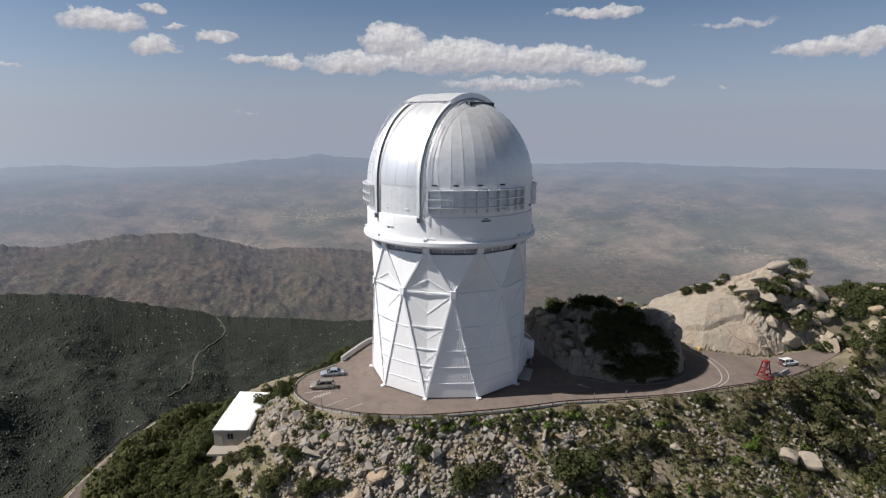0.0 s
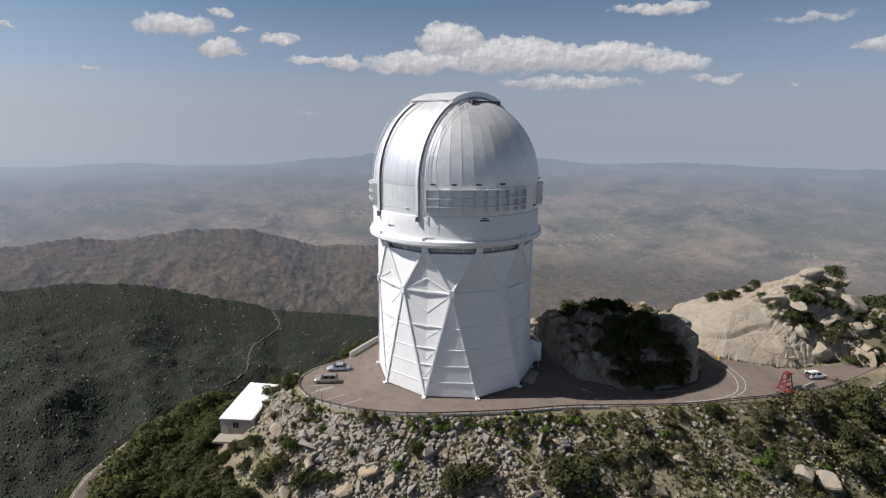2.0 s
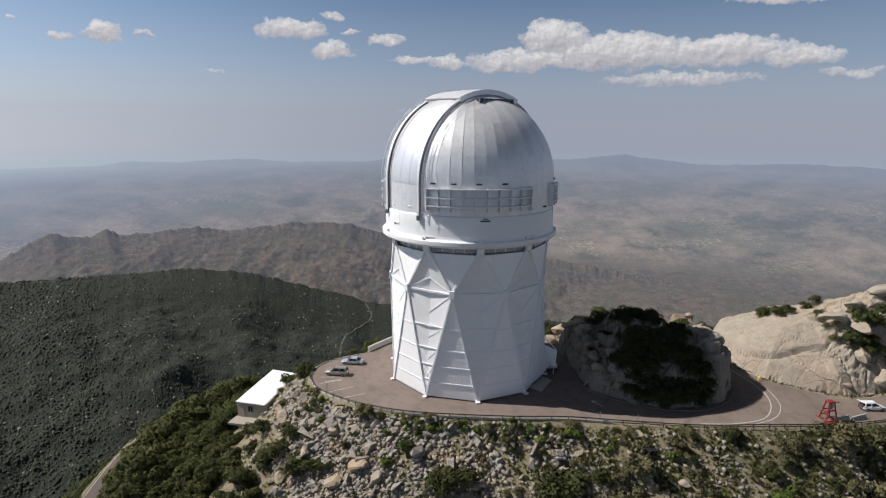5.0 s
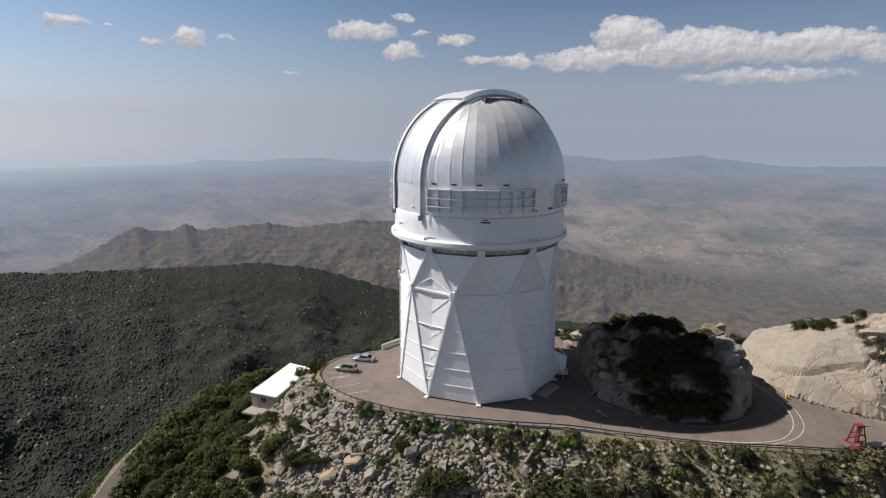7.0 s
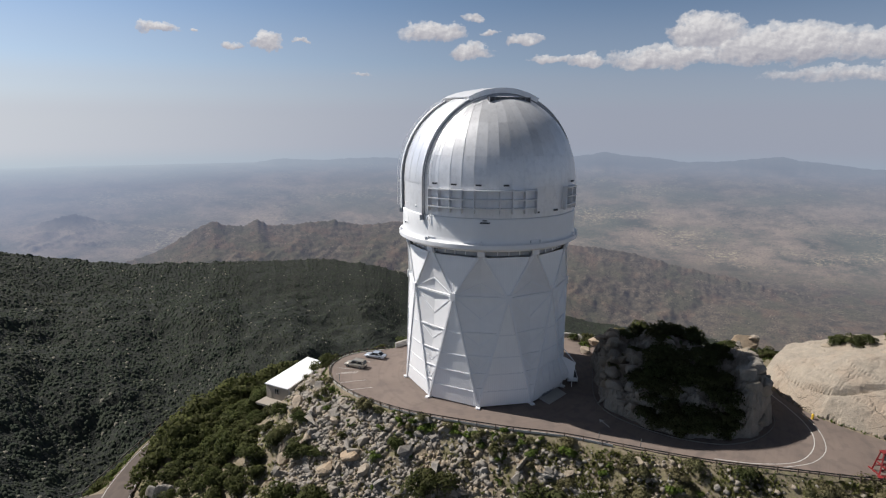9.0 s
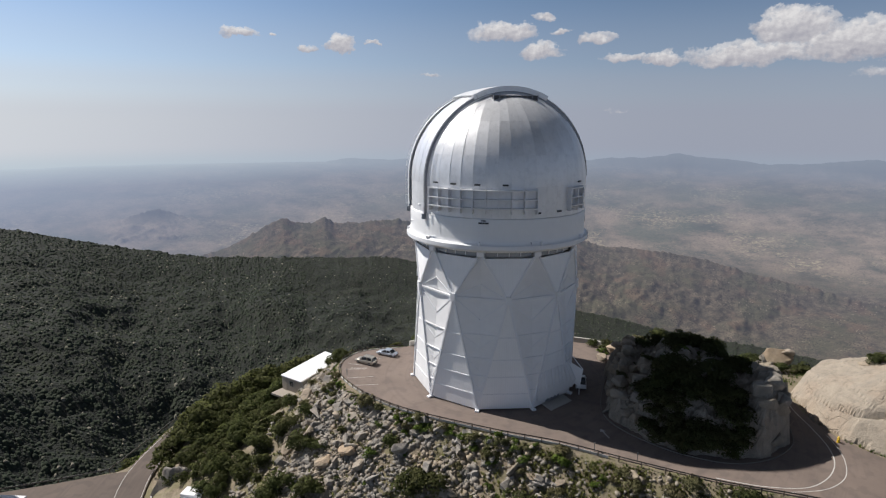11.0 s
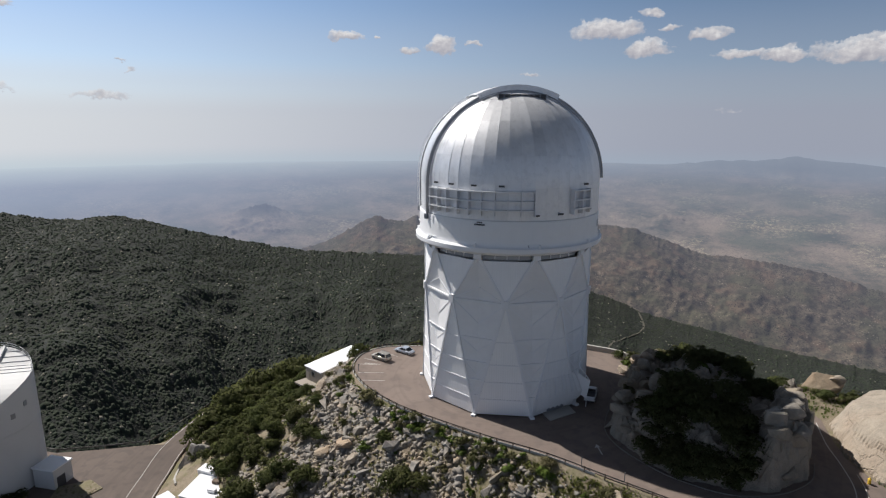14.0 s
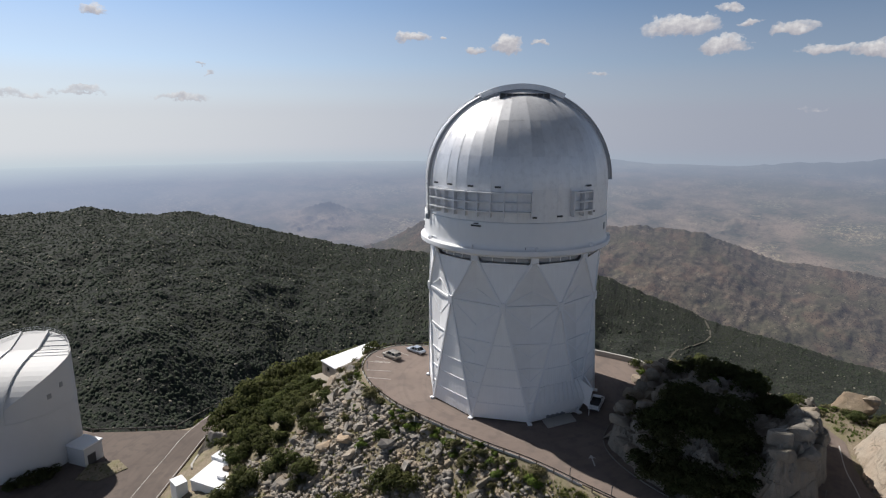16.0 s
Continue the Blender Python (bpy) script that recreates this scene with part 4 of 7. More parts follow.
for f in (64.4, 115.6):
    o = along * math.cos(radians(f)) + Vector((0, 0, math.sin(radians(f))))
    bm = bmesh.new()
    beam(bm, o * (HOOD_R - 0.32) + Vector((0, 0, DZ)) - across * (HALF + 0.4), o * (HOOD_R - 0.32) + Vector((0, 0, DZ)) + across * (HALF + 0.4), 0.1, 0.7, up=o)
    part("hood_end", bm, SILVER, OBS)
    for q in range(-4, 5):
        c = o * (HOOD_R - 0.25) + Vector((0, 0, DZ)) + across * q
        part("hood_slot", beamed(c - across * 0.32, c + across * 0.32, 0.14, 0.16, up=o), DARK, OBS)
# dark air vents high on both flanks
for side in (-1, 1):
    bm = bmesh.new()
    beam(bm, along * -4.2 + across * side * 7.0 + Vector((0, 0, DZ + 14.55)), along * 4.2 + across * side * 7.0 + Vector((0, 0, DZ + 14.55)), 0.9, 1.0)
    vent = part("roof_vent", bm, DARK, OBS, "dark louvred roof vent box")
    for i in range(9):
        part("vent_slat", boxed((0.12, 0.2, 1.1), Matrix.Translation(along * (-4.2 + 1.05 * i) + across * side * 7.42 + Vector((0, 0, DZ + 14.55))) @ pose(0, 0, 0, 0, 0, SLIT)), GREY, OBS)

# louvre frames round the drum
for a0, cols in ((-113.6, 9), (-23.4, 2), (-161.2 - 66, 9), (110, 5)):
    pitch = 66 / 9 if cols != 2 else 6.9
    for i in range(cols + 1):
        a = a0 + pitch * i
        part("louvre_post", boxed((0.85, 0.17, 4.1), pose(*ring_pt(DR + 0.4, a, 38.0), 0, 0, a)), BRIGHT_SILVER, DOME)
    for z in (36.95, 38.4, 39.95):
        rows = [[ring_pt(r, a0 + pitch * cols * i / (cols * 2), z) for i in range(cols * 2 + 1)] for r in (DR + 0.02, DR + 1.0)]
        part("louvre_shelf", thick_sheet(rows, 0.17), BRIGHT_SILVER, DOME)
for a in (-110, -97, -82, -66, -11):
    part("small_vent", boxed((0.25, 0.95, 0.28), pose(*ring_pt(DR + 0.12, a, 40.75), 0, 0, a)), DARK, DOME)
for a, z in ((-46, 36.0), (-31, 36.1), (-6, 36.4)):
    part("small_vent", boxed((0.25, 0.9, 0.26), pose(*ring_pt(DR + 0.12, a, z), 0, 0, a)), DARK, DOME)
part("small_vent", boxed((0.3, 1.7, 0.22), pose(*ring_pt(16.8, -78, 34.4), 0, 0, -78)), DARK, OBS)
part("small_vent", boxed((0.3, 0.8, 0.14), pose(*ring_pt(16.8, -78, 34.8), 0, 0, -78)), DARK, OBS)

# entrance canopy and its pad
CAN = [-40 + 34 * i / 21 for i in range(22)]
flare = lambda a: ((a + 40) / 34) ** 4
rows = [[ring_pt(15.8 + k * (0.35 + 2.1 * flare(a)), a, 6.6 - drop + 0.18 * math.sin(a * 1.9)) for a in CAN] for k, drop in ((0.0, 0.0), (0.45, 1.3), (1.0, 3.3))]
part("entrance_canopy", thick_sheet(rows, 0.1), MESHY, OBS, "white sloping entrance canopy of sheeting")
rows = [[ring_pt(16.15 + 2.1 * flare(a), a, z + k * flare(a) + 0.18 * math.sin(a * 1.9)) for a in CAN] for z, k in ((3.3, 0.0), (1.2, 1.6))]
part("canopy_fascia", thick_sheet(rows, 0.1), MESHY, OBS)
for a in CAN[::4] + CAN[-1:]:
    part("canopy_rib", beamed(ring_pt(16.3 + 2.1 * flare(a), a, 3.4), ring_pt(15.8, a, 6.7), 0.12), WHITE_TRIM, OBS)
bm = bmesh.new()
slab(bm, [ring_pt(16.5, -7, 6.3), ring_pt(16.7, -10, 3.0), ring_pt(18.6, -8.5, 2.0), ring_pt(18.8, -6, 5.2)], 0.08)
part("canopy_flap", bm, MESHY, OBS, "white sheet hanging from the canopy's end")
part("flap_pole", beamed(ring_pt(16.1, -6, 8.0), ring_pt(18.8, -6, 5.2), 0.12), WHITE_TRIM, OBS)
part("canopy_post", beamed(ring_pt(18.25, CAN[-1], 0.0), ring_pt(18.25, CAN[-1], 3.3), 0.12, up=(1, 0, 0)), WHITE_TRIM, OBS)
bm = bmesh.new()
slab(bm, [Vector((x - CENTRE[0], y - CENTRE[1], z)) for x, y, z in ((34.2, 106.1, 0.45), (37.1, 104.0, 0.12), (39.6, 109.3, 0.12), (37.0, 111.2, 0.45))], 0.3)
part("entrance_ramp", bm, CONCRETE, OBS, "sloping grey concrete entrance ramp")
rows = [[ring_pt(15.7, a, z) for a in (-32, -26, -20, -14)] for z in (0.05, 3.0)]
part("entrance_door", thick_sheet(rows, 0.08), GREY, OBS, "grey roller door under the canopy")


# ---- rock ----
def cells(x, y, size, seed):
    """Broken blocks: for each place the block's own random numbers, the way from its middle and how near its edge is."""
    rs = np.random.RandomState(seed)
    jx, jy, r1, r2, r3 = (rs.rand(64, 64) for _ in range(5))
    u, v = x / size, y / size
    iu, iv = np.floor(u).astype(int), np.floor(v).astype(int)
    d1, d2 = np.full(u.shape, 9.0), np.full(u.shape, 9.0)
    out = [np.zeros(u.shape) for _ in range(5)]
    for a in (-1, 0, 1):
        for b in (-1, 0, 1):
            ci, cj = (iu + a) & 63, (iv + b) & 63
            px, py = u - (iu + a + jx[ci, cj]), v - (iv + b + jy[ci, cj])
            d = np.hypot(px, py)
            near = d < d1
            d2 = np.where(near, d1, np.minimum(d2, d))
            d1 = np.where(near, d, d1)
            for k, val in enumerate((r1[ci, cj], r2[ci, cj], r3[ci, cj], px * size, py * size)):
                out[k] = np.where(near, val, out[k])
    return out, d2 - d1


def rock_mass(name, outline, rise, mat, label, step_m, seed, block, zbase, rough):
    """A crag over an outline: its height from the distance to the edge, broken into tilted blocks with cracks between."""
    xs, ys = [p[0] for p in outline], [p[1] for p in outline]
    X, Y = np.meshgrid(np.arange(min(xs) - 1, max(xs) + 1, step_m), np.arange(min(ys) - 1, max(ys) + 1, step_m), indexing="ij")
    wx, wy = X + 1.0 * fbm(X * 0.35, Y * 0.35, 3), Y + 1.0 * fbm(X * 0.35 + 40, Y * 0.35, 3)
    d, _, inside = line_dist(wx, wy, outline, True)
    d = np.where(inside, d, -d)
    (a, b, c, px, py), edge = cells(wx * 0.8 + wy * 0.5, wy - 0.3 * wx, block, seed)
    (a2, _, _, _, _), edge2 = cells(wx + 3, wy * 1.4, block * 0.36, seed + 1)
    z = rise(X, Y, np.maximum(d, 0))
    strong = step(0.0, 1.5, d)
    z = z + rough(X, Y) * strong * ((a - 0.5) * 0.22 * block + (b - 0.5) * 0.5 * px * 0.5 + (c - 0.5) * 0.4 * py * 0.5 - 0.55 * np.exp(-(edge / 0.07) ** 2) + (a2 - 0.5) * 0.3 - 0.2 * np.exp(-(edge2 / 0.1) ** 2) + 0.5 * fbm(X * 0.6, Y * 0.6, 4))
    base = zbase(X, Y)
    z = np.where(d > 0, np.maximum(base + z, base - 0.3), base - 0.8)
    n, k = X.shape
    idx = np.arange(n * k).reshape(n, k)
    keep = (d > -0.8)
    quads = np.stack([idx[:-1, :-1], idx[1:, :-1], idx[1:, 1:], idx[:-1, 1:]], -1).reshape(-1, 4)
    quads = quads[keep.ravel()[quads].all(1)]
    me = bpy.data.meshes.new(name)
    me.from_pydata(np.stack([X, Y, z], -1).reshape(-1, 3).tolist(), [], quads.tolist())
    me.validate()
    bm = bmesh.new()
    bm.from_mesh(me)
    bmesh.ops.delete(bm, geom=[v for v in bm.verts if not v.link_faces], context="VERTS")
    bm.to_mesh(me)
    bm.free()
    me.materials.append(mat)
    TOPS[name] = (X[0, 0], Y[0, 0], step_m, z)
    return tagged(new(name, me), label, "rock")


def rock_z(name, x, y):
    x0, y0, k, z = TOPS[name]
    i, j = min(max(round((x - x0) / k), 0), z.shape[0] - 1), min(max(round((y - y0) / k), 0), z.shape[1] - 1)
    return float(z[i, j])


TOPS = {}
ISLAND = [(44.3, 121), (45.1, 111), (46.8, 106.3), (50, 103.1), (55.3, 100.6), (60, 99.5), (66, 100.2), (71.2, 104), (74.6, 110), (74.8, 118), (73, 126), (69.5, 132.5), (61, 137), (52, 138), (46, 135), (42.8, 130), (42.6, 125)]
SLABS = [(78.6, 124.8), (80.6, 120.2), (84, 116), (88.4, 114), (97, 111), (104, 113.3), (113, 115), (122, 115), (128, 122), (124, 134), (108, 141), (92, 142), (81, 139), (77, 131)]


def island_rise(x, y, d):
    right = step(66, 71, x)
    left = step(51, 47, x)
    soft = 5.4 - 4.5 * right - 4.0 * left
    top = 8.8 - 3.2 * step(52, 44, x) - 2.0 * step(128, 137, y) + 1.4 * fbm(x * 0.12, y * 0.12, 3)
    z = top * (1 - np.exp(-d / soft)) * 1.05
    (a, _, _, _, _), _ = cells(x * 0.9 + y * 0.3, y, 2.6, 19)
    return z * 0.55 + 0.45 * 1.7 * np.floor(z / 1.7 + 0.8 * a)


SLAB_FRONT = [(76.6, 133), (78.6, 124.8), (80.6, 120.2), (84, 116), (88.4, 114), (97, 111), (104, 113.3), (113, 115), (122, 115), (130, 120)]
SLAB_TOP = [(77, 3.4), (80, 4.6), (86, 7.2), (92, 9.6), (100, 11.8), (106, 14.4), (113, 17.5), (120, 20.5), (128, 19.5)]


def slabs_rise(x, y, d):
    front = line_dist(x, y, SLAB_FRONT)[0]
    top = np.interp(x, [q[0] for q in SLAB_TOP], [q[1] for q in SLAB_TOP])
    seam = front - 0.36 * (x - 79) - 1.0 + 0.8 * fbm(x * 0.15, y * 0.15, 2)          # the long slanting joint
    face = 0.4 + 0.62 * front + 0.75 * step(-0.1, 0.25, seam) - 0.5 * np.exp(-(seam / 0.3) ** 2)
    face = face + 0.55 * np.floor((front + 0.5 * x) / 5.5 + 0.3 * fbm(x * 0.1, y * 0.1, 2)) * 0.35
    crag = step(96, 103, x)
    (a, _, _, _, _), _ = cells(x, y, 3.2, 23)
    z = 1.3 * front + 0.5
    crags = 0.45 * z + 0.55 * 1.9 * np.floor(z / 1.9 + 0.9 * a)
    z = face * (1 - crag) + crags * crag
    z = np.minimum(z, top + 0.5 * fbm(x * 0.2, y * 0.2, 3))
    return np.clip(np.minimum(np.minimum(1.5 * front, z), 2.2 * d), 0, None)


ROAD_Z = lambda x, y: road_z(x)
rock_mass("rock_outcrop", ISLAND, island_rise, SHADED_GREY_ROCK, "shaded granite outcrop overgrown with oak scrub beside the drive", 0.32, 3, 2.6, ROAD_Z, lambda x, y: 1.8 + 0 * x)
rock_mass("granite_slabs", SLABS, slabs_rise, ROCK, "pale sunlit granite slabs and crags above the road bend", 0.34, 11, 5.5, ROAD_Z, lambda x, y: 0.13 + 0.95 * step(95, 102, x))


def stone_mesh(name, seed, mat, sub=2, cuts=9, flat=0.75, blocky=False):
    """One weathered block: a ball cut by planes, with worn edges."""
    rs = random.Random(seed)
    bm = bmesh.new()
    bmesh.ops.create_icosphere(bm, subdivisions=sub, radius=1.0)
    planes = [(Vector((rs.gauss(0, 1), rs.gauss(0, 1), rs.gauss(0, 1))).normalized(), rs.uniform(0.5, 0.82)) for _ in range(cuts)]
    if blocky:
        planes = [(n, rs.uniform(0.5, 0.75)) for n, k in planes[:4]]
        for ax in range(3):
            for sg in (-1, 1):
                v = Vector([rs.gauss(0, 0.28) for _ in range(3)])
                v[ax] += sg
                planes.append((v.normalized(), rs.uniform(0.36, 0.62)))
    for v in bm.verts:
        for _ in range(2):
            for n, k in planes:
                e = v.co.dot(n) - k
                if e > 0:
                    v.co -= n * e * 0.97
        v.co *= (1.25 if blocky else 1.0) + 0.05 * noise.noise(v.co * 2.3 + Vector((seed, 0, 0)))
        v.co.z *= flat
    me = bpy.data.meshes.new(name)
    bm.to_mesh(me)
    bm.free()
    me.materials.append(mat)
    return me


def hull_mesh(name, seed, mat, points, long=1.25, edge=0.0):
    """One angular broken block: the hull of random points near a box, with chipped edges."""
    rs = random.Random(seed)
    bm = bmesh.new()
    for i in range(points):
        v = Vector((rs.uniform(-1, 1), rs.uniform(-1, 1), rs.uniform(-1, 1)))
        v = v / max(abs(c) for c in v)
        v = v.lerp(v.normalized() * 1.15, 0.45) * rs.uniform(0.85, 1.1)
        bm.verts.new((v.x * 0.9, v.y * 0.72, v.z * 0.6))
    r = bmesh.ops.convex_hull(bm, input=bm.verts[:])
    bmesh.ops.delete(bm, geom=[v for v in bm.verts if not v.link_faces], context="VERTS")
    if edge:
        bmesh.ops.dissolve_limit(bm, angle_limit=0.3, verts=bm.verts[:], edges=bm.edges[:])
        bmesh.ops.bevel(bm, geom=bm.edges[:] + bm.verts[:], offset=edge, segments=1, affect="EDGES")
    bmesh.ops.triangulate(bm, faces=bm.faces[:])
    bmesh.ops.recalc_face_normals(bm, faces=bm.faces)
    me = bpy.data.meshes.new(name)
    bm.to_mesh(me)
    bm.free()
    me.materials.append(mat)
    return me


ROUND = [stone_mesh("boulder", 40 + i, ROCK, 3, 10, 0.8) for i in range(6)]
BLOCKS = [hull_mesh("boulder", 60 + i, TALUS, 10, 1.2, 0.02) for i in range(12)]
SLABBY = [hull_mesh("boulder", 80 + i, SHADED_GREY_ROCK, 17, 1.2, 0.08) for i in range(6)]
rs = random.Random(5)


def boulder(x, y, size, label, group, meshes, stretch=1.0, sink=0.35, z=None, turn=None):
    ob = new("boulder", rs.choice(meshes))
    zz = z_at(x, y) if z is None else z
    ob.matrix_basis = pose(x, y, zz + size * (0.75 - sink) * 0.8, rs.uniform(-25, 25), rs.uniform(-25, 25), rs.uniform(0, 360) if turn is None else turn) @ Matrix.Diagonal((size * stretch, size * rs.uniform(0.75, 1.05), size * rs.uniform(0.7, 1.0), 1))
    return tagged(ob, label, "rock", group)


def in_area(x, y, area):
    return bool(line_dist(np.array([x]), np.array([y]), area, True)[2][0])


# big boulders on the knoll, by the bend and on the slope
for x, y, z, r, k in ((101.5, 124, 10.4, 2.6, 1.2), (107.5, 127, 12.6, 2.3, 1.1), (112, 121, 11.0, 2.9, 1.4), (118, 128, 16.0, 3.2, 1.3), (124, 122, 13.5, 3.6, 1.2), (121, 131, 17.0, 2.4, 1.5), (128, 128, 15.0, 3.0, 1.2),
                      (114, 132, 15.2, 2.1, 1.6), (109, 133, 13.4, 1.8, 1.4), (97, 126, 9.6, 1.5, 1.3), (105, 118, 5.4, 1.8, 1.2), (99, 113, -0.6, 1.4, 1.5), (117, 117, 6.0, 2.2, 1.3), (89, 133, 8.2, 1.4, 2.4), (86, 134, 7.0, 1.2, 2.8), (94, 134, 10.0, 1.5, 1.8)):
    boulder(x, y, r, "rounded tan granite boulder on the knoll", "boulders on the knoll", ROUND, min(k, 1.4), z=rock_z("granite_slabs", x, y) - 0.6 * r)
for x, y, z, r, k in ((70.5, 118.5, 7.8, 1.3, 0.8), (72.5, 121.5, 5.4, 1.0, 0.9), (73, 115, 6.4, 0.9, 0.8), (65, 113, 7.4, 1.1, 1.2), (47, 125.5, 4.8, 1.4, 1.3), (45.2, 129, 2.8, 1.7, 1.5), (43.6, 133, 2.0, 1.6, 1.6), (41.5, 131, 0.2, 1.3, 1.4), (46.6, 121, 4.0, 1.3, 0.9), (58, 105, 2.4, 1.2, 1.3)):
    boulder(x, y, r, "granite boulder on the shaded outcrop", "boulders on the outcrop", ROUND, k, z=rock_z("rock_outcrop", x, y) - 0.15 * r if in_area(x, y, ISLAND) else z)
CRAG = bpy.data.objects["rock_outcrop"]
for x, y, r, turn in ((46.6, 112.6, 1.5, 80), (47.0, 109.8, 1.3, 60), (48.4, 107.0, 1.4, 40), (50.2, 105.2, 1.2, 30), (48.2, 110.8, 1.7, 70), (47.6, 114.8, 1.8, 85), (46.0, 116.6, 1.5, 95), (48.6, 117.4, 1.5, 80), (46.2, 119.6, 1.4, 100), (50.4, 108.0, 1.3, 45),
                      (72.6, 108.6, 1.7, 60), (73.6, 112.4, 1.6, 85), (71.8, 111.6, 1.8, 70), (73.8, 116.2, 1.5, 90), (72.2, 119.0, 1.7, 95), (72.8, 123.6, 1.6, 110), (70.8, 106.2, 1.3, 50), (56.0, 102.2, 0.9, 20), (61.0, 100.8, 0.8, 5),
                      (52.0, 103.8, 1.5, 35), (51.8, 107.6, 1.9, 50), (49.6, 113.0, 2.2, 75), (51.6, 110.4, 2.0, 65), (49.4, 116.2, 2.1, 80), (52.8, 113.8, 1.8, 60), (48.4, 120.6, 2.2, 95), (51.4, 118.6, 2.0, 85), (46.6, 108.0, 1.1, 65), (45.8, 113.9, 1.2, 85),
                      (53.8, 105.4, 1.5, 40), (47.6, 122.8, 1.9, 100), (74.2, 114.2, 1.4, 88), (73.2, 110.4, 1.7, 75), (72.4, 115.8, 1.9, 90), (71.6, 121.4, 2.0, 100), (70.2, 109.0, 1.9, 60), (73.6, 120.6, 1.5, 95), (72.6, 106.6, 1.2, 55)):
    ob = new("block", rs.choice(SLABBY))
    ob.parent = CRAG
    ob.matrix_basis = pose(x, y, rock_z("rock_outcrop", x, y) - 0.1 * r, rs.uniform(-22, 22), rs.uniform(-22, 22), turn) @ Matrix.Diagonal((r * 1.7, r * rs.uniform(0.8, 1.15), r * rs.uniform(0.8, 1.2), 1))
for x, y, z, r, k in ((100.5, 124.5, 12.5, 3.0, 1.2), (109.8, 123.2, 13.9, 2.6, 1.2), (107.8, 115.6, 8.5, 2.9, 1.1), (118.0, 115.0, 11.6, 4.0, 1.2), (120.0, 123.0, 15.0, 3.4, 1.3), (129.0, 125.5, 14.8, 3.8, 1.3), (113.5, 119.0, 11.0, 2.6, 1.2), (104.5, 121.0, 11.0, 2.2, 1.4),
                      (115.0, 125.0, 15.5, 2.6, 1.5), (124.5, 120.0, 14.2, 3.2, 1.2), (110.5, 117.5, 8.0, 2.0, 1.3), (103.0, 117.0, 6.0, 1.8, 1.2), (112.5, 128.0, 16.0, 2.4, 1.4), (106.0, 126.5, 14.0, 2.4, 1.5)):
    low = rock_z("granite_slabs", x, y)
    boulder(x, y, r, "rounded pinkish-tan granite boulder on the knoll", "boulders on the knoll", ROUND, k, z=min(max(z - 0.4 * r, low - 0.7 * r), low - 0.15 * r))
boulder(75.6, 146.0, 3.0, "large split sunlit boulder at the cliff edge", "", ROUND, 1.35, z=0.2, turn=20)
boulder(78.0, 146.6, 2.0, "pointed boulder leaning on a larger one", "", ROUND, 1.0, z=1.6)
for x, y, r in ((81.8, 84.2, 1.9), (86.6, 84.1, 2.4), (58.8, 86.0, 1.1), (37.7, 89.0, 1.0), (42.3, 89.3, 0.9), (52.7, 92.0, 0.95), (53.6, 82.0, 2.0), (-12.2, 97.5, 1.6), (-1.1, 91.9, 1.2), (4.8, 86.3, 1.7), (-9.4, 89.2, 1.3), (-9.5, 87.6, 1.5), (0.8, 84.9, 1.5),
                (-6, 90, 1.5), (8.5, 84.5, 1.3), (110, 97, 1.3), (106, 93, 1.2), (116, 100, 1.5), (48.5, 81, 1.3)):
    boulder(x, y, r, "rounded tan boulder lying in the slope", "boulders on the slope", ROUND, 1.25)

# talus below the drive
TALUS_AREA = [(-15.5, 113), (-11, 106), (-10, 102), (-6.5, 98.6), (0, 95.6), (6, 93.6), (14, 92.6), (24, 92.4), (33, 92.6), (41, 91.5), (46, 88), (42, 80), (30, 74), (8, 70), (-8, 76), (-10.5, 86), (-12, 93), (-15, 100), (-17, 108)]


def scatter(area, count, seed, thin=None):
    r, q = random.Random(seed), np.random.RandomState(seed)
    xs, ys = [p[0] for p in area], [p[1] for p in area]
    out = []
    while len(out) < count:
        x, y = q.uniform(min(xs), max(xs), count * 2 + 20), q.uniform(min(ys), max(ys), count * 2 + 20)
        ok = line_dist(x, y, area, True)[2]
        out += [(float(u), float(v)) for u, v in zip(x[ok], y[ok]) if thin is None or r.random() < thin(u, v)]
    return out[:count]


def talus_thin(x, y):
    return (1.0 if x < 8 else 0.75 if x < 28 else 0.4) * (1.0 if noise.noise(Vector((x * 0.2, y * 0.2, 3))) > -0.25 else 0.35)


for x, y in scatter(TALUS_AREA, 295, 21, talus_thin):
    boulder(x, y, 0.5 + 1.05 * rs.random() ** 2.4 + (0.5 if rs.random() < 0.06 else 0), "broken grey granite block in the rubble slope", "rubble blocks", BLOCKS, rs.uniform(1.0, 1.6), 0.3)


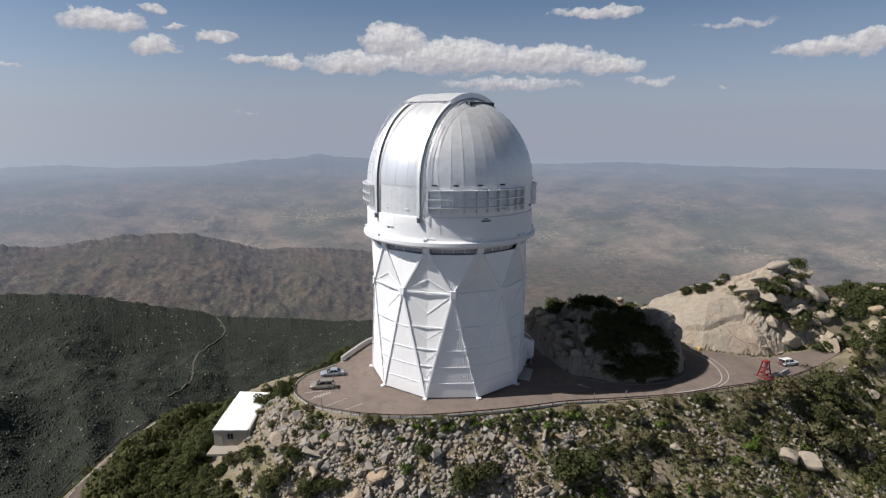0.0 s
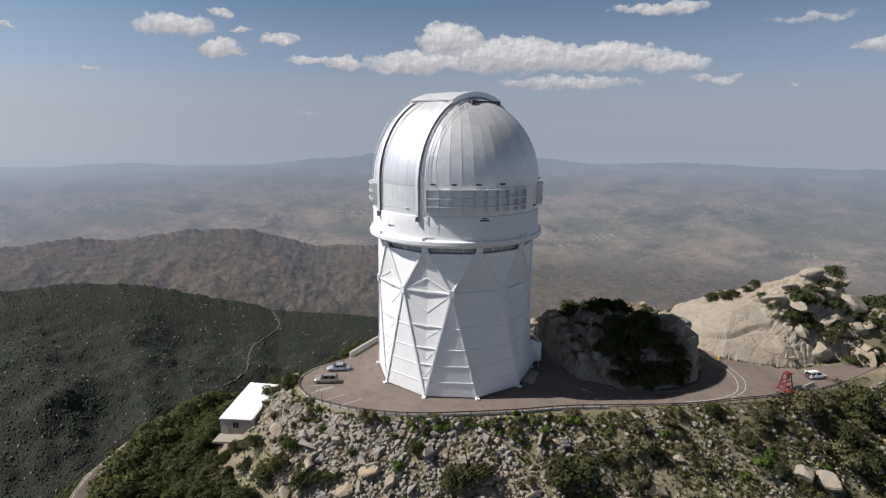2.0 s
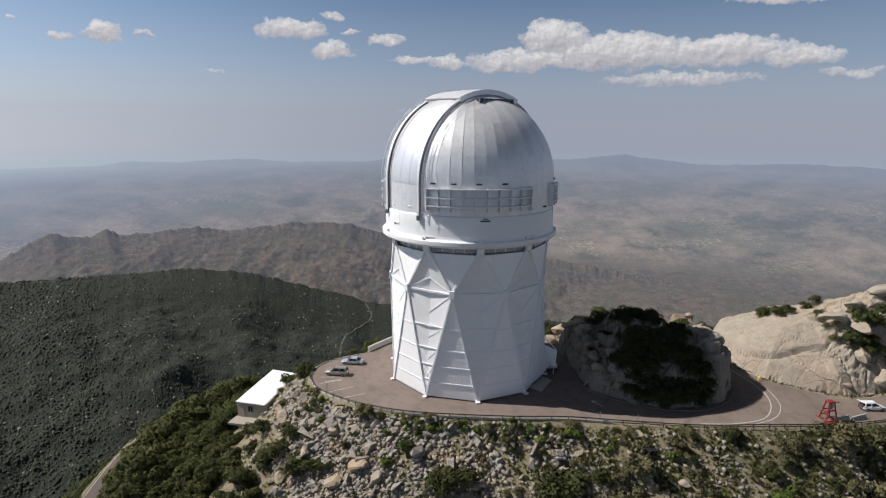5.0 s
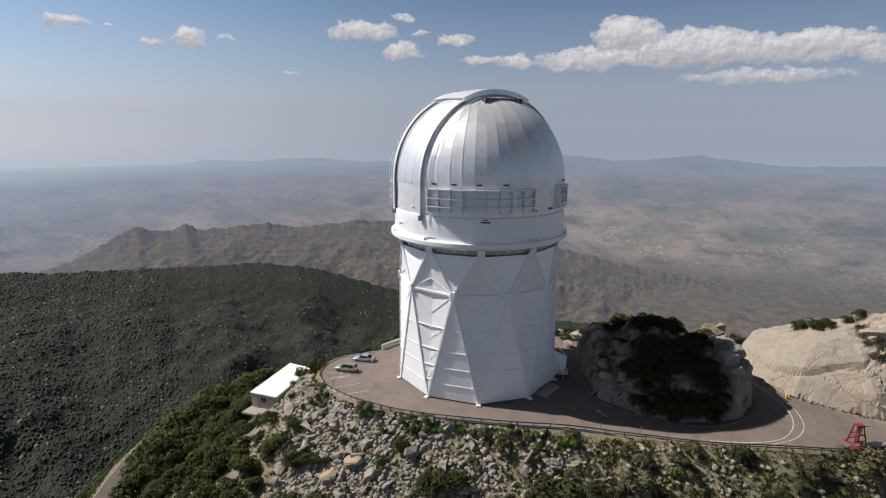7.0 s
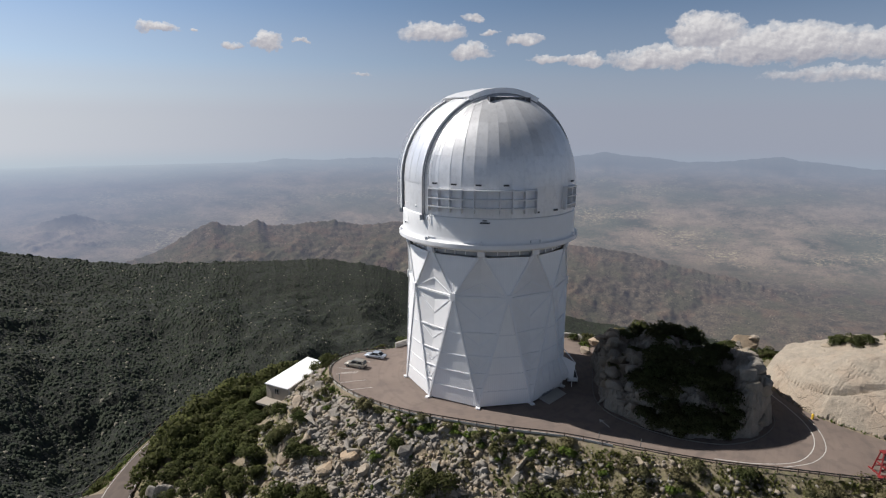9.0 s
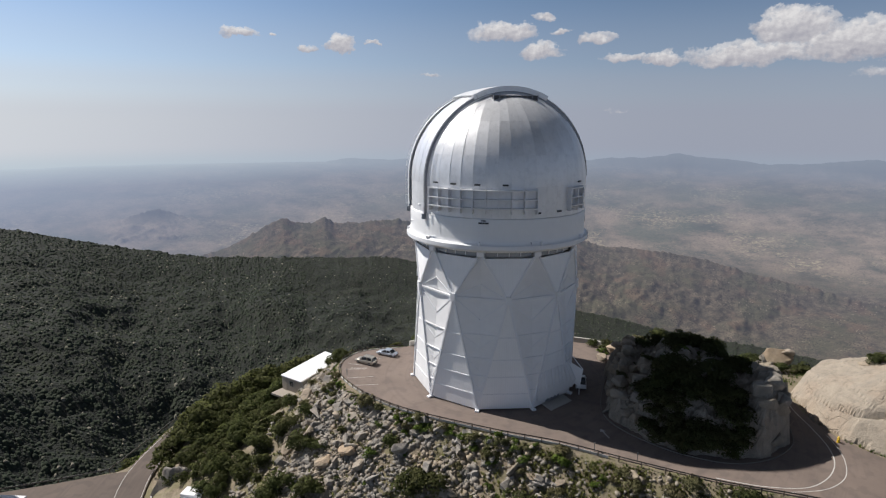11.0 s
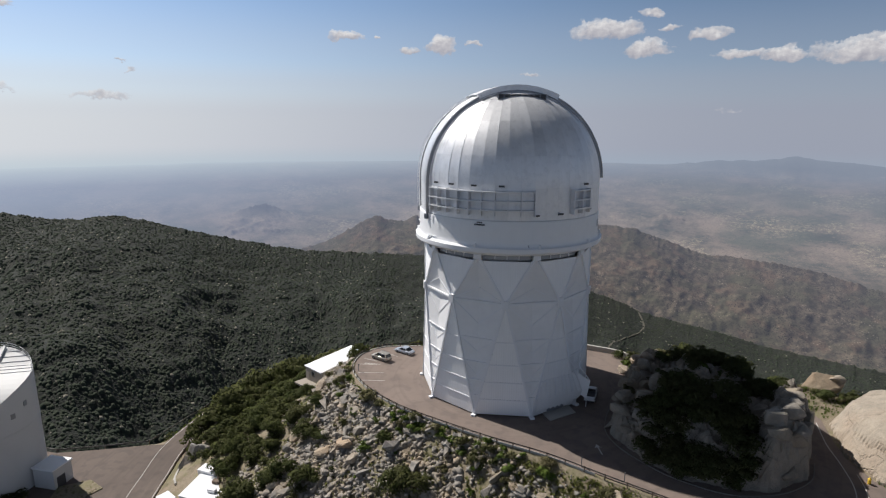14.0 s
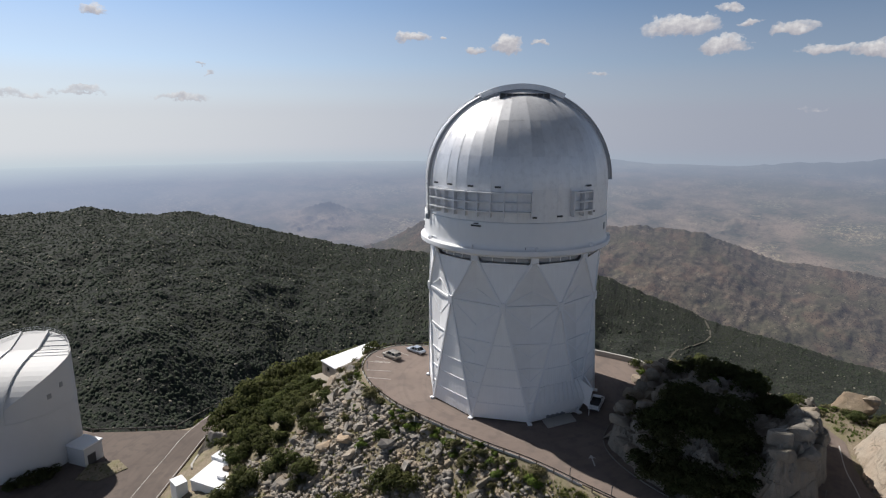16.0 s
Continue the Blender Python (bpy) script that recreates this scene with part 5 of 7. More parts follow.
def joined(name, count_places, shapes, mat, label, size, lift=0.3, category="rubble"):
    """Many small pieces in one mesh."""
    r = random.Random(len(count_places))
    allv, allf, alln, base = [], [], [], 0
    zs = height(np.array([p[0] for p in count_places]), np.array([p[1] for p in count_places]))
    for (x, y), z in zip(count_places, zs):
        vs, fs, puff = r.choice(shapes)
        m = Euler((r.uniform(-0.5, 0.5), r.uniform(-0.5, 0.5), r.uniform(0, 6.28))).to_matrix()
        s = size(r)
        mm = np.array(m) * s
        q = vs @ mm.T * np.array([1, 1, 1]) + np.array([x, y, z + lift * s])
        allv.append(q)
        allf.append(fs + base)
        alln.append(puff @ np.array(m).T)
        base += len(vs)
    V, F = np.concatenate(allv), np.concatenate(allf)
    me = bpy.data.meshes.new(name)
    k = F.shape[1]
    me.vertices.add(len(V))
    me.vertices.foreach_set("co", V.ravel())
    me.loops.add(F.size)
    me.loops.foreach_set("vertex_index", F.ravel())
    me.polygons.add(len(F))
    me.polygons.foreach_set("loop_start", np.arange(len(F)) * k)
    me.polygons.foreach_set("loop_total", np.full(len(F), k))
    me.update(calc_edges=True)
    me.attributes.new("puff", "FLOAT_VECTOR", "POINT").data.foreach_set("vector", np.concatenate(alln).astype(np.float32).ravel())
    me.materials.append(mat)
    return tagged(new(name, me), label, category, kind="stuff")


def as_arrays(me):
    """Vertices, faces and the rounded direction of each vertex."""
    v = np.array([v.co[:] for v in me.vertices])
    puff = np.tile((0.0, 0.0, 1.0), (len(v), 1))
    if "puff" in me.attributes:
        puff = np.array([d.vector[:] for d in me.attributes["puff"].data])
    return v, np.array([p.vertices[:] for p in me.polygons]), puff


CHIPS = [as_arrays(hull_mesh("chip", 90 + i, TALUS, 9)) for i in range(10)]
WIDER = [(-18, 112), (-9, 99), (0, 95), (12, 92.8), (30, 92.6), (52, 92.8), (74, 93.6), (95, 99), (118, 107), (125, 100), (110, 80), (80, 72), (40, 70), (5, 66), (-14, 72), (-20, 92)]
joined("rubble", scatter(TALUS_AREA, 6200, 31, talus_thin), CHIPS, TALUS, "loose broken granite rubble below the drive", lambda r: 0.2 + 0.62 * r.random() ** 2.4, 0.2)
joined("scattered_stones", scatter(WIDER, 7000, 33, lambda x, y: 1.0 if noise.noise(Vector((x * 0.13, y * 0.13, 8))) > 0.05 else 0.2), CHIPS, TALUS, "scattered stones on the dry slope", lambda r: 0.12 + 0.6 * r.random() ** 3.5, 0.2)

# ---- plants ----
def crown_mesh(name, seed, mat, leaves, leaf, lumps, rx, rz, open_=0.3):
    """A crown of many small leaf sprays over uneven lumps."""
    r = np.random.RandomState(seed)
    cen = np.stack([r.uniform(-0.62, 0.62, lumps) * rx, r.uniform(-0.62, 0.62, lumps) * rx, (0.42 + r.uniform(-0.18, 0.36, lumps)) * rz], 1)
    rad = r.uniform(0.36, 0.58, lumps) * rx
    which = r.randint(0, lumps, leaves)
    way = r.normal(size=(leaves, 3))
    way /= np.linalg.norm(way, axis=1)[:, None]
    way[:, 2] = np.abs(way[:, 2]) * 0.9 - 0.18
    deep = 1 - open_ * r.rand(leaves) ** 1.5 + 0.12 * r.rand(leaves)
    c = cen[which] + way * (rad[which] * deep)[:, None] * np.array([1, 1, 0.85 * rz / rx])
    c[:, 2] = np.maximum(c[:, 2], 0.05 * rz)
    nrm = way + r.normal(size=(leaves, 3)) * 0.55
    nrm /= np.linalg.norm(nrm, axis=1)[:, None]
    a = np.cross(nrm, r.normal(size=(leaves, 3)))
    a /= np.linalg.norm(a, axis=1)[:, None]
    b = np.cross(nrm, a)
    s = leaf * (0.6 + 0.8 * r.rand(leaves))[:, None]
    quad = np.stack([c - a * s, c - b * s * 0.6 + nrm * s * 0.25, c + a * s, c + b * s * 0.6 + nrm * s * 0.25], 1)
    me = bpy.data.meshes.new(name)
    me.from_pydata(quad.reshape(-1, 3).tolist(), [], np.arange(leaves * 4).reshape(-1, 4).tolist())
    me.materials.append(mat)
    me.attributes.new("puff", "FLOAT_VECTOR", "POINT").data.foreach_set("vector", np.repeat(way, 4, axis=0).astype(np.float32).ravel())
    return me


def stem_mesh(name, seed, rx, rz):
    r = random.Random(seed)
    bm = bmesh.new()
    for i in range(6):
        a, lean = r.uniform(0, 6.28), r.uniform(0.2, 0.6)
        p, q = Vector((0.06 * math.cos(a), 0.06 * math.sin(a), -0.3)), Vector((math.cos(a) * rx * lean, math.sin(a) * rx * lean, rz * r.uniform(0.4, 0.7)))
        m = (q - p).to_track_quat("Z", "Y").to_matrix().to_4x4()
        m.translation = (p + q) / 2
        cyl(bm, 0.045 * rx, (q - p).length, m, 6, 0.016 * rx)
    me = bpy.data.meshes.new(name)
    bm.to_mesh(me)
    bm.free()
    me.materials.append(BARK)
    return me


KINDS = {
    "oak": ("oak_shrub", "shrub", "dark green evergreen oak shrub on the rocky slope", [crown_mesh("crown", 10 + i, OAK, 1000, 0.18, 12, 2.0, 2.5) for i in range(4)], stem_mesh("trunk", 1, 2.0, 2.5)),
    "brush": ("brush_shrub", "shrub", "grey-green twiggy chaparral shrub on dry soil", [crown_mesh("crown", 20 + i, BRUSH, 800, 0.13, 9, 1.5, 1.6, 0.6) for i in range(3)], stem_mesh("trunk", 2, 1.5, 1.6)),
    "bright": ("green_shrub", "shrub", "fresh green low shrub among stones", [crown_mesh("crown", 30 + i, BRIGHT, 480, 0.13, 7, 1.0, 1.0, 0.4) for i in range(3)], stem_mesh("trunk", 3, 1.0, 1.0)),
}
ps = random.Random(77)


def plant(kind, x, y, size=1.0, z=None, group=""):
    name, cat, label, crowns, stems = KINDS[kind]
    ob = thing(name, label, cat, group or {"oak": "oak shrubs", "brush": "chaparral shrubs", "bright": "green shrubs"}[kind],
               pose(x, y, (z_at(x, y) if z is None else z) - 0.05, 0, 0, ps.uniform(0, 360)) @ Matrix.Diagonal((size * ps.uniform(0.85, 1.15), size * ps.uniform(0.85, 1.15), size * ps.uniform(0.8, 1.1), 1)))
    for n, me in (("crown", ps.choice(crowns)), ("trunk", stems)):
        o = new(n, me)
        o.parent = ob
    return ob


# single plants that stand out
for k, x, y, sz in (("brush", 4.6, 93.3, 1.35), ("oak", -9.3, 93.3, 0.9), ("oak", -5.6, 87.1, 1.5), ("oak", -1.7, 86.9, 0.9), ("brush", -13.5, 101.3, 0.95), ("oak", -16.5, 97.2, 1.0), ("oak", -11.7, 90.8, 1.2), ("bright", 9.6, 86.4, 1.4), ("oak", 19.3, 83.1, 1.4),
                    ("bright", 12.1, 91.8, 1.15), ("bright", 17.1, 91.4, 1.15), ("bright", 13.2, 88.0, 1.0), ("bright", 2.7, 91.3, 1.0), ("bright", -3.9, 94.5, 1.0), ("oak", -14.2, 111.8, 0.6), ("oak", -13.5, 116, 0.8), ("oak", 0.2, 79.8, 1.3), ("oak", -10, 74, 1.5), ("oak", -5.5, 80.5, 1.4)):
    plant(k, x, y, sz)
for k, x, y, sz in (("brush", 52.2, 87.0, 2.3), ("oak", 39.1, 83.7, 1.85), ("oak", 36.7, 83.5, 1.2), ("oak", 46.0, 85.9, 1.0), ("brush", 50.9, 83.3, 1.9), ("bright", 31.2, 89.1, 1.15), ("bright", 41.8, 91.5, 1.7), ("bright", 35.9, 90.5, 1.4), ("oak", 22.6, 83.9, 1.4), ("brush", 51.4, 91.7, 0.85),
                    ("bright", 58.2, 89.0, 1.4), ("brush", 87.2, 94.8, 2.5), ("brush", 79.7, 92.7, 1.75), ("brush", 95.4, 98.1, 1.55), ("oak", 103.4, 98.9, 1.8), ("bright", 75.1, 85.6, 2.1), ("brush", 91.5, 87.5, 2.6), ("oak", 97.3, 92.8, 1.15), ("oak", 98.8, 88.4, 1.6), ("oak", 90.2, 95.6, 1.0)):
    plant(k, x, y, sz)
OAKS = [(-50, 104), (-44, 122), (-36, 128), (-28, 124), (-27, 113), (-26.5, 104), (-26, 97), (-18, 95.5), (-13, 90), (-11, 84), (-6, 78), (-4, 70), (-12, 64), (-26, 80.5), (-33, 80), (-41, 82), (-45, 92)]
for x, y in scatter(OAKS, 62, 41):
    plant(ps.choice(("oak", "oak", "oak", "brush")), x, y, ps.uniform(0.85, 1.45))
RIGHT = [(92, 98), (104, 102.5), (118, 107), (150, 104), (150, 84), (122, 70), (95, 70), (88, 82), (96, 90)]
for x, y in scatter(RIGHT, 56, 43):
    plant(ps.choice(("oak", "oak", "brush", "brush")), x, y, ps.uniform(0.9, 1.5))
MIDDLE = [(42, 92), (60, 92), (76, 93), (90, 96), (88, 82), (92, 70), (50, 70), (36, 74)]
for x, y in scatter(MIDDLE, 84, 45):
    plant(ps.choice(("oak", "brush", "brush", "brush", "bright")), x, y, ps.uniform(0.45, 1.25))
for x, y in scatter(TALUS_AREA, 95, 47):
    plant(ps.choice(("bright", "brush", "brush", "oak")), x, y, ps.uniform(0.35, 0.95))
FRONT_EDGE = [(12, 92.7), (12, 91), (31, 91.2), (44, 91.8), (44, 93.3), (31, 92.8)]
for x, y in scatter(FRONT_EDGE, 34, 48):
    plant(ps.choice(("bright", "bright", "brush")), x, y, ps.uniform(0.55, 1.05))
BACK = [(-10.6, 113.5), (-7, 117), (-1, 122), (4, 131), (-4, 134), (-14, 128), (-16, 116)]
for x, y in scatter(BACK, 30, 49):
    plant(ps.choice(("bright", "bright", "oak")), x, y, ps.uniform(0.7, 1.2))
BANK = [(-21, 119), (-15.5, 108.5), (-11, 108), (-9.8, 113), (-2, 121), (4, 132), (-5, 138), (-18, 130)]
for x, y in scatter(BANK, 26, 93):
    plant(ps.choice(("bright", "brush", "oak")), x, y, ps.uniform(0.5, 1.0))
YARD_EDGE = [(-56, 84), (-63, 76), (-70, 68.5), (-84, 64), (-92, 70), (-78, 80), (-66, 90), (-58, 100)]
for x, y in scatter(YARD_EDGE, 46, 50):
    plant(ps.choice(("oak", "bright", "brush")), x, y, ps.uniform(0.9, 1.4))
for x, y, sz in ((-55.2, 54.4, 0.9), (-54.4, 52.0, 1.2), (-54.0, 49.6, 1.1), (-55.0, 47.2, 1.0)):
    plant("oak", x, y, sz)


def on_rock(area, count, seed, kinds, rise, lo, hi):
    name = "rock_outcrop" if rise is island_rise else "granite_slabs"
    for x, y in scatter(area, count, seed):
        plant(ps.choice(kinds), x, y, ps.uniform(lo, hi), rock_z(name, x, y) - 0.2)


on_rock([(51.5, 108), (53, 103.2), (58, 100.6), (65, 100.6), (70, 103.6), (70, 108), (64, 112), (56, 114)], 52, 51, ("oak",), island_rise, 0.8, 1.3)
for x, y in scatter([(53.5, 101.9), (56, 100.6), (60, 99.8), (65, 100.3), (69.3, 102.8), (68.4, 103.6), (60, 101.2), (54.4, 102.9)], 26, 58):
    plant("oak", x, y, ps.uniform(0.7, 1.1), max(rock_z("rock_outcrop", x, y) - 0.3, -0.15))
on_rock([(48, 118), (52, 113), (60, 114), (68, 112), (70, 117), (60, 120), (50, 124)], 7, 59, ("oak", "brush"), island_rise, 0.45, 0.7)
on_rock([(48, 128), (56, 121), (66, 119), (71, 123), (68, 131), (60, 135), (50, 136)], 44, 52, ("oak", "oak", "bright"), island_rise, 0.8, 1.2)
on_rock([(48, 133), (56, 136), (64, 134), (70, 129), (68, 126), (60, 131), (50, 130)], 16, 60, ("bright", "bright", "brush"), island_rise, 0.8, 1.2)
on_rock([(46, 112), (48, 107), (50, 112), (48, 118)], 4, 53, ("oak", "brush"), island_rise, 0.5, 0.7)
on_rock([(96, 122), (101, 118), (104, 121), (101, 128), (97, 127)], 8, 54, ("oak", "brush"), slabs_rise, 0.7, 1.1)
on_rock([(105, 117), (112, 116), (116, 121), (110, 126), (105, 124)], 11, 55, ("oak",), slabs_rise, 0.9, 1.4)
on_rock([(86, 131), (95, 131), (106, 131), (106, 135), (88, 136)], 7, 56, ("oak",), slabs_rise, 0.6, 0.9)
on_rock([(112, 122), (124, 118), (126, 130), (114, 133)], 12, 57, ("oak", "brush"), slabs_rise, 0.8, 1.3)

blade = []
for seed in range(5):
    r = np.random.RandomState(300 + seed)
    v = []
    for i in range(14):
        a, h, o = r.uniform(0, 6.28), r.uniform(0.5, 1.0), r.uniform(0, 0.25)
        p = np.array([math.cos(a) * o, math.sin(a) * o, 0])
        q = np.array([math.cos(a), math.sin(a), 0])
        w = np.array([-math.sin(a), math.cos(a), 0]) * 0.1
        v += [p - w, p + w, p + q * 0.35 * h + np.array([0, 0, 0.9 * h])]
    blade.append((np.array(v), np.arange(len(v)).reshape(-1, 3), np.tile((0.0, 0.0, 1.0), (len(v), 1))))
joined("grass", scatter(WIDER, 16000, 61, lambda x, y: (1.0 if x > 36 else 0.2) * (1.0 if noise.noise(Vector((x * 0.22, y * 0.22, 4))) > -0.1 else 0.3)), blade, GRASS, "dry yellow-green grass tufts on the slope", lambda r: 0.28 + 0.7 * r.random() ** 1.5, 0.0, "grass")
joined("grass", scatter(BANK, 1500, 92), blade, BRIGHT, "fresh green growth on the bank behind the parking", lambda r: r.uniform(0.4, 1.0), 0.0, "grass")
VERGE = [(12, 93.1), (12, 91.5), (31, 91.8), (52, 92), (74, 93), (95, 98.6), (112, 106), (112, 107.5), (95, 99.8), (74, 94.3), (52, 93.2), (31, 92.9)]
joined("grass", scatter(VERGE, 500, 62), blade, BRIGHT, "green weeds along the drive's edge", lambda r: r.uniform(0.2, 0.5), 0.0, "grass")
FOOTROCK = [(83, 115.6), (88, 113.4), (97, 110.4), (104, 112.5), (112, 114), (112, 115), (104, 114.2), (97, 112), (88, 115), (84.6, 117)]
joined("grass", scatter(FOOTROCK, 130, 63), blade, BRIGHT, "green weeds at the foot of the granite slabs", lambda r: r.uniform(0.3, 0.6), 0.1, "grass")

# far woods on the ridges
dome_v = np.array([(0, 0, 1.0)] + [(0.72 * math.cos(1.2566 * i), 0.72 * math.sin(1.2566 * i), 0.66) for i in range(5)] + [(math.cos(1.2566 * i + 0.6), math.sin(1.2566 * i + 0.6), -0.25) for i in range(5)])
dome_f = np.array([(0, 1 + i, 1 + (i + 1) % 5) for i in range(5)] + [(1 + i, 6 + i, 1 + (i + 1) % 5) for i in range(5)] + [(1 + (i + 1) % 5, 6 + i, 6 + (i + 1) % 5) for i in range(5)])


def woods(name, n, r0, r1, b0, b1, size, seed, label, keep):
    r = np.random.RandomState(seed)
    rr, bb = r.uniform(r0 ** 1.35, r1 ** 1.35, n) ** (1 / 1.35), np.radians(r.uniform(b0, b1, n))
    x, y = EYE_MID[0] - rr * np.sin(bb), EYE_MID[1] + rr * np.cos(bb)
    ok = keep(x, y, r.rand(n))
    x, y = x[ok], y[ok]
    z, n = height(x, y), len(x)
    s = size[0] + (size[1] - size[0]) * r.rand(n) ** 1.6
    wob = 1 + 0.4 * (r.rand(n, len(dome_v), 1) - 0.5)
    V = dome_v[None] * wob * np.stack([s, s * r.uniform(0.8, 1.2, n), s * r.uniform(0.6, 0.95, n)], 1)[:, None]
    gx, gy = (height(x + 6, y) - height(x - 6, y)) / 12, (height(x, y + 6) - height(x, y - 6)) / 12
    V[:, :, 2] += gx[:, None] * V[:, :, 0] + gy[:, None] * V[:, :, 1]      # crowns lean with the slope
    V = V + np.stack([x, y, z], 1)[:, None]
    F = (dome_f[None] + (np.arange(n) * len(dome_v))[:, None, None]).reshape(-1, 3)
    me = bpy.data.meshes.new(name)
    me.vertices.add(n * len(dome_v))
    me.vertices.foreach_set("co", V.ravel())
    me.loops.add(F.size)
    me.loops.foreach_set("vertex_index", F.ravel())
    me.polygons.add(len(F))
    me.polygons.foreach_set("loop_start", np.arange(len(F)) * 3)
    me.polygons.foreach_set("loop_total", np.full(len(F), 3))
    me.polygons.foreach_set("use_smooth", np.ones(len(F), bool))
    me.update(calc_edges=True)
    me.materials.append(FAROAK)
    return tagged(new(name, me), label, "woods", kind="stuff")


def patchy(lo, soft):
    return lambda x, y, q: q < np.clip((fbm(x * 0.008, y * 0.008, 4) - lo) / soft, 0.12, 1)


woods("far_woods", 48000, 430, 2012, 38, 88, (1.8, 4.4), 1, "dark evergreen oak woods on the far mountainside", patchy(-1.2, 0.4))
woods("far_woods", 46000, 560, 2012, -17, 38, (1.3, 3.4), 2, "dark chaparral and oak woods on the lower ridge", patchy(-0.75, 0.45))

# thickets between the lower road and the hut
BUSHY = [as_arrays(crown_mesh("thicket", 400 + i, OAK, 460, 0.22, 9, 1.9, 2.1)) for i in range(4)]
bpy.data.batch_remove([m for m in bpy.data.meshes if m.name.startswith("thicket")])
THICKET = [(-53, 140), (-44, 150), (-30, 146), (-22, 130), (-25, 118), (-27, 106), (-24, 94), (-32, 88), (-44, 92), (-47, 104), (-46, 120)]
joined("oak_thicket", [p for p in scatter(THICKET, 210, 71) if line_dist(np.array([p[0]]), np.array([p[1]]), LOW_ROAD)[0][0] > 5.5], BUSHY, OAK, "dense evergreen oak thicket on the mountainside", lambda r: r.uniform(0.8, 1.5), -0.05, "thicket")
BELOW = [(-57, 92), (-57, 112), (-54, 126), (-48, 142), (-62, 150), (-74, 120), (-74, 96), (-64, 88)]
joined("oak_thicket", scatter(BELOW, 150, 72), BUSHY, OAK, "dense evergreen oak thicket below the lower road", lambda r: r.uniform(0.8, 1.4), -0.05, "thicket")


# ---- drive furniture ----
def strip(name, pts, width, mat, zf, label, lift=0.012, parent=None, thick=0.008):
    """A painted band or kerb along a line."""
    bm = bmesh.new()
    left, right = [], []
    for i, p in enumerate(pts):
        a, b = Vector(pts[max(i - 1, 0)][:2]), Vector(pts[min(i + 1, len(pts) - 1)][:2])
        n = (b - a).normalized()
        n = Vector((-n.y, n.x)) * width / 2
        z = zf(p[0], p[1]) + lift
        left.append((p[0] + n.x, p[1] + n.y, z))
        right.append((p[0] - n.x, p[1] - n.y, z))
    sheet(bm, [left, right])
    bmesh.ops.recalc_face_normals(bm, faces=bm.faces)
    if bm.faces[:][0].normal.z < 0:
        bmesh.ops.reverse_faces(bm, faces=bm.faces[:])
    r = bmesh.ops.extrude_face_region(bm, geom=bm.faces[:])
    bmesh.ops.translate(bm, vec=(0, 0, -thick), verts=[e for e in r["geom"] if isinstance(e, bmesh.types.BMVert)])
    bmesh.ops.recalc_face_normals(bm, faces=bm.faces)
    ob = mesh_object(name, bm, mat, parent)
    return ob if parent else tagged(ob, label, "road marking" if mat is LINE else name.replace("_", " "), kind="structure")


def smooth_line(pts, per=6):
    """Points along a rounded line through pts."""
    P = [Vector(p) for p in pts]
    out = []
    for i in range(len(P) - 1):
        p0, p1, p2, p3 = P[max(i - 1, 0)], P[i], P[i + 1], P[min(i + 2, len(P) - 1)]
        for k in range(per):
            t = k / per
            out.append(tuple(0.5 * ((2 * p1) + (p2 - p0) * t + (2 * p0 - 5 * p1 + 4 * p2 - p3) * t * t + (3 * p1 - p0 - 3 * p2 + p3) * t ** 3)))
    return out + [tuple(P[-1])]


RZ = lambda x, y: float(road_z(x))
strip("road_line", smooth_line([(64, 94.4), (70, 95), (75.6, 97.4), (79, 101.8), (80.7, 107), (80.6, 112), (79, 117.6), (77, 123), (75.4, 130)]), 0.15, LINE, RZ, "white edge line curving round the road bend")
strip("road_line", smooth_line([(73.5, 95.2), (78.2, 98.4), (81.3, 103), (82.3, 108), (82, 112.5), (81, 116.2)]), 0.12, LINE, RZ, "second white line round the road bend")
strip("kerb", smooth_line([(43.6, 124), (43.9, 118), (44.6, 111), (46.2, 106), (49.6, 102.5), (55, 99.9), (60, 98.8), (66.3, 99.4), (71.8, 103.3), (75.3, 109.5), (75.6, 115)]), 0.12, DULL_KERB, RZ, "low dull concrete kerb round the outcrop", 0.14, thick=0.2)
for a, b in (((-6.8, 103.3), (-3.0, 105.2)), ((-4.0, 99.9), (0.4, 102.8)), ((-1.2, 97.5), (3.1, 100.1)), ((-7.9, 106.2), (-4.6, 106.6)), ((-7.2, 111.2), (-2.6, 111.2))):
    strip("stall_line", [a, b], 0.11, LINE, RZ, "worn white parking stall line")
for i in range(6):
    strip("stall_number", [(-5.9 + 0.55 * i, 104.1 + 0.26 * i), (-5.75 + 0.55 * i, 104.6 + 0.26 * i)], 0.22, LINE, RZ, "worn white ground marking on the parking stall")
bm = bmesh.new()
for tri in ([(0, 1.5), (-0.55, 0.5), (-0.12, 0.62)], [(0, 1.5), (-0.12, 0.62), (0.12, 0.62)], [(0, 1.5), (0.12, 0.62), (0.55, 0.5)], [(-0.1, 0.62), (-0.1, -1.5), (0.1, -1.5), (0.1, 0.62)]):
    slab(bm, [(x, y, 0) for x, y in tri], 0.006)
arrow = tagged(mesh_object("road_arrow", bm, LINE), "white painted direction arrow on the asphalt", "road marking", kind="structure")
arrow.matrix_basis = pose(47.1, 100.2, 0.014, 0, 0, 38)

# guard rail on the outer edge
edge = smooth_line([(104, 103.7), (95, 100.0), (84.1, 96.5), (74, 94.4), (64, 93.1), (52, 93.3), (41, 93.8), (31, 93.0), (20, 92.8), (12.6, 93.1), (5.5, 94.6), (0, 96.7), (-5.7, 100.2), (-8.8, 104.3), (-10, 108), (-9.5, 112), (-7.2, 115.2), (-2, 119)], 7)
rail = thing("guard_rail", "weathered dark guard rail on short posts along the drive", "guard rail")
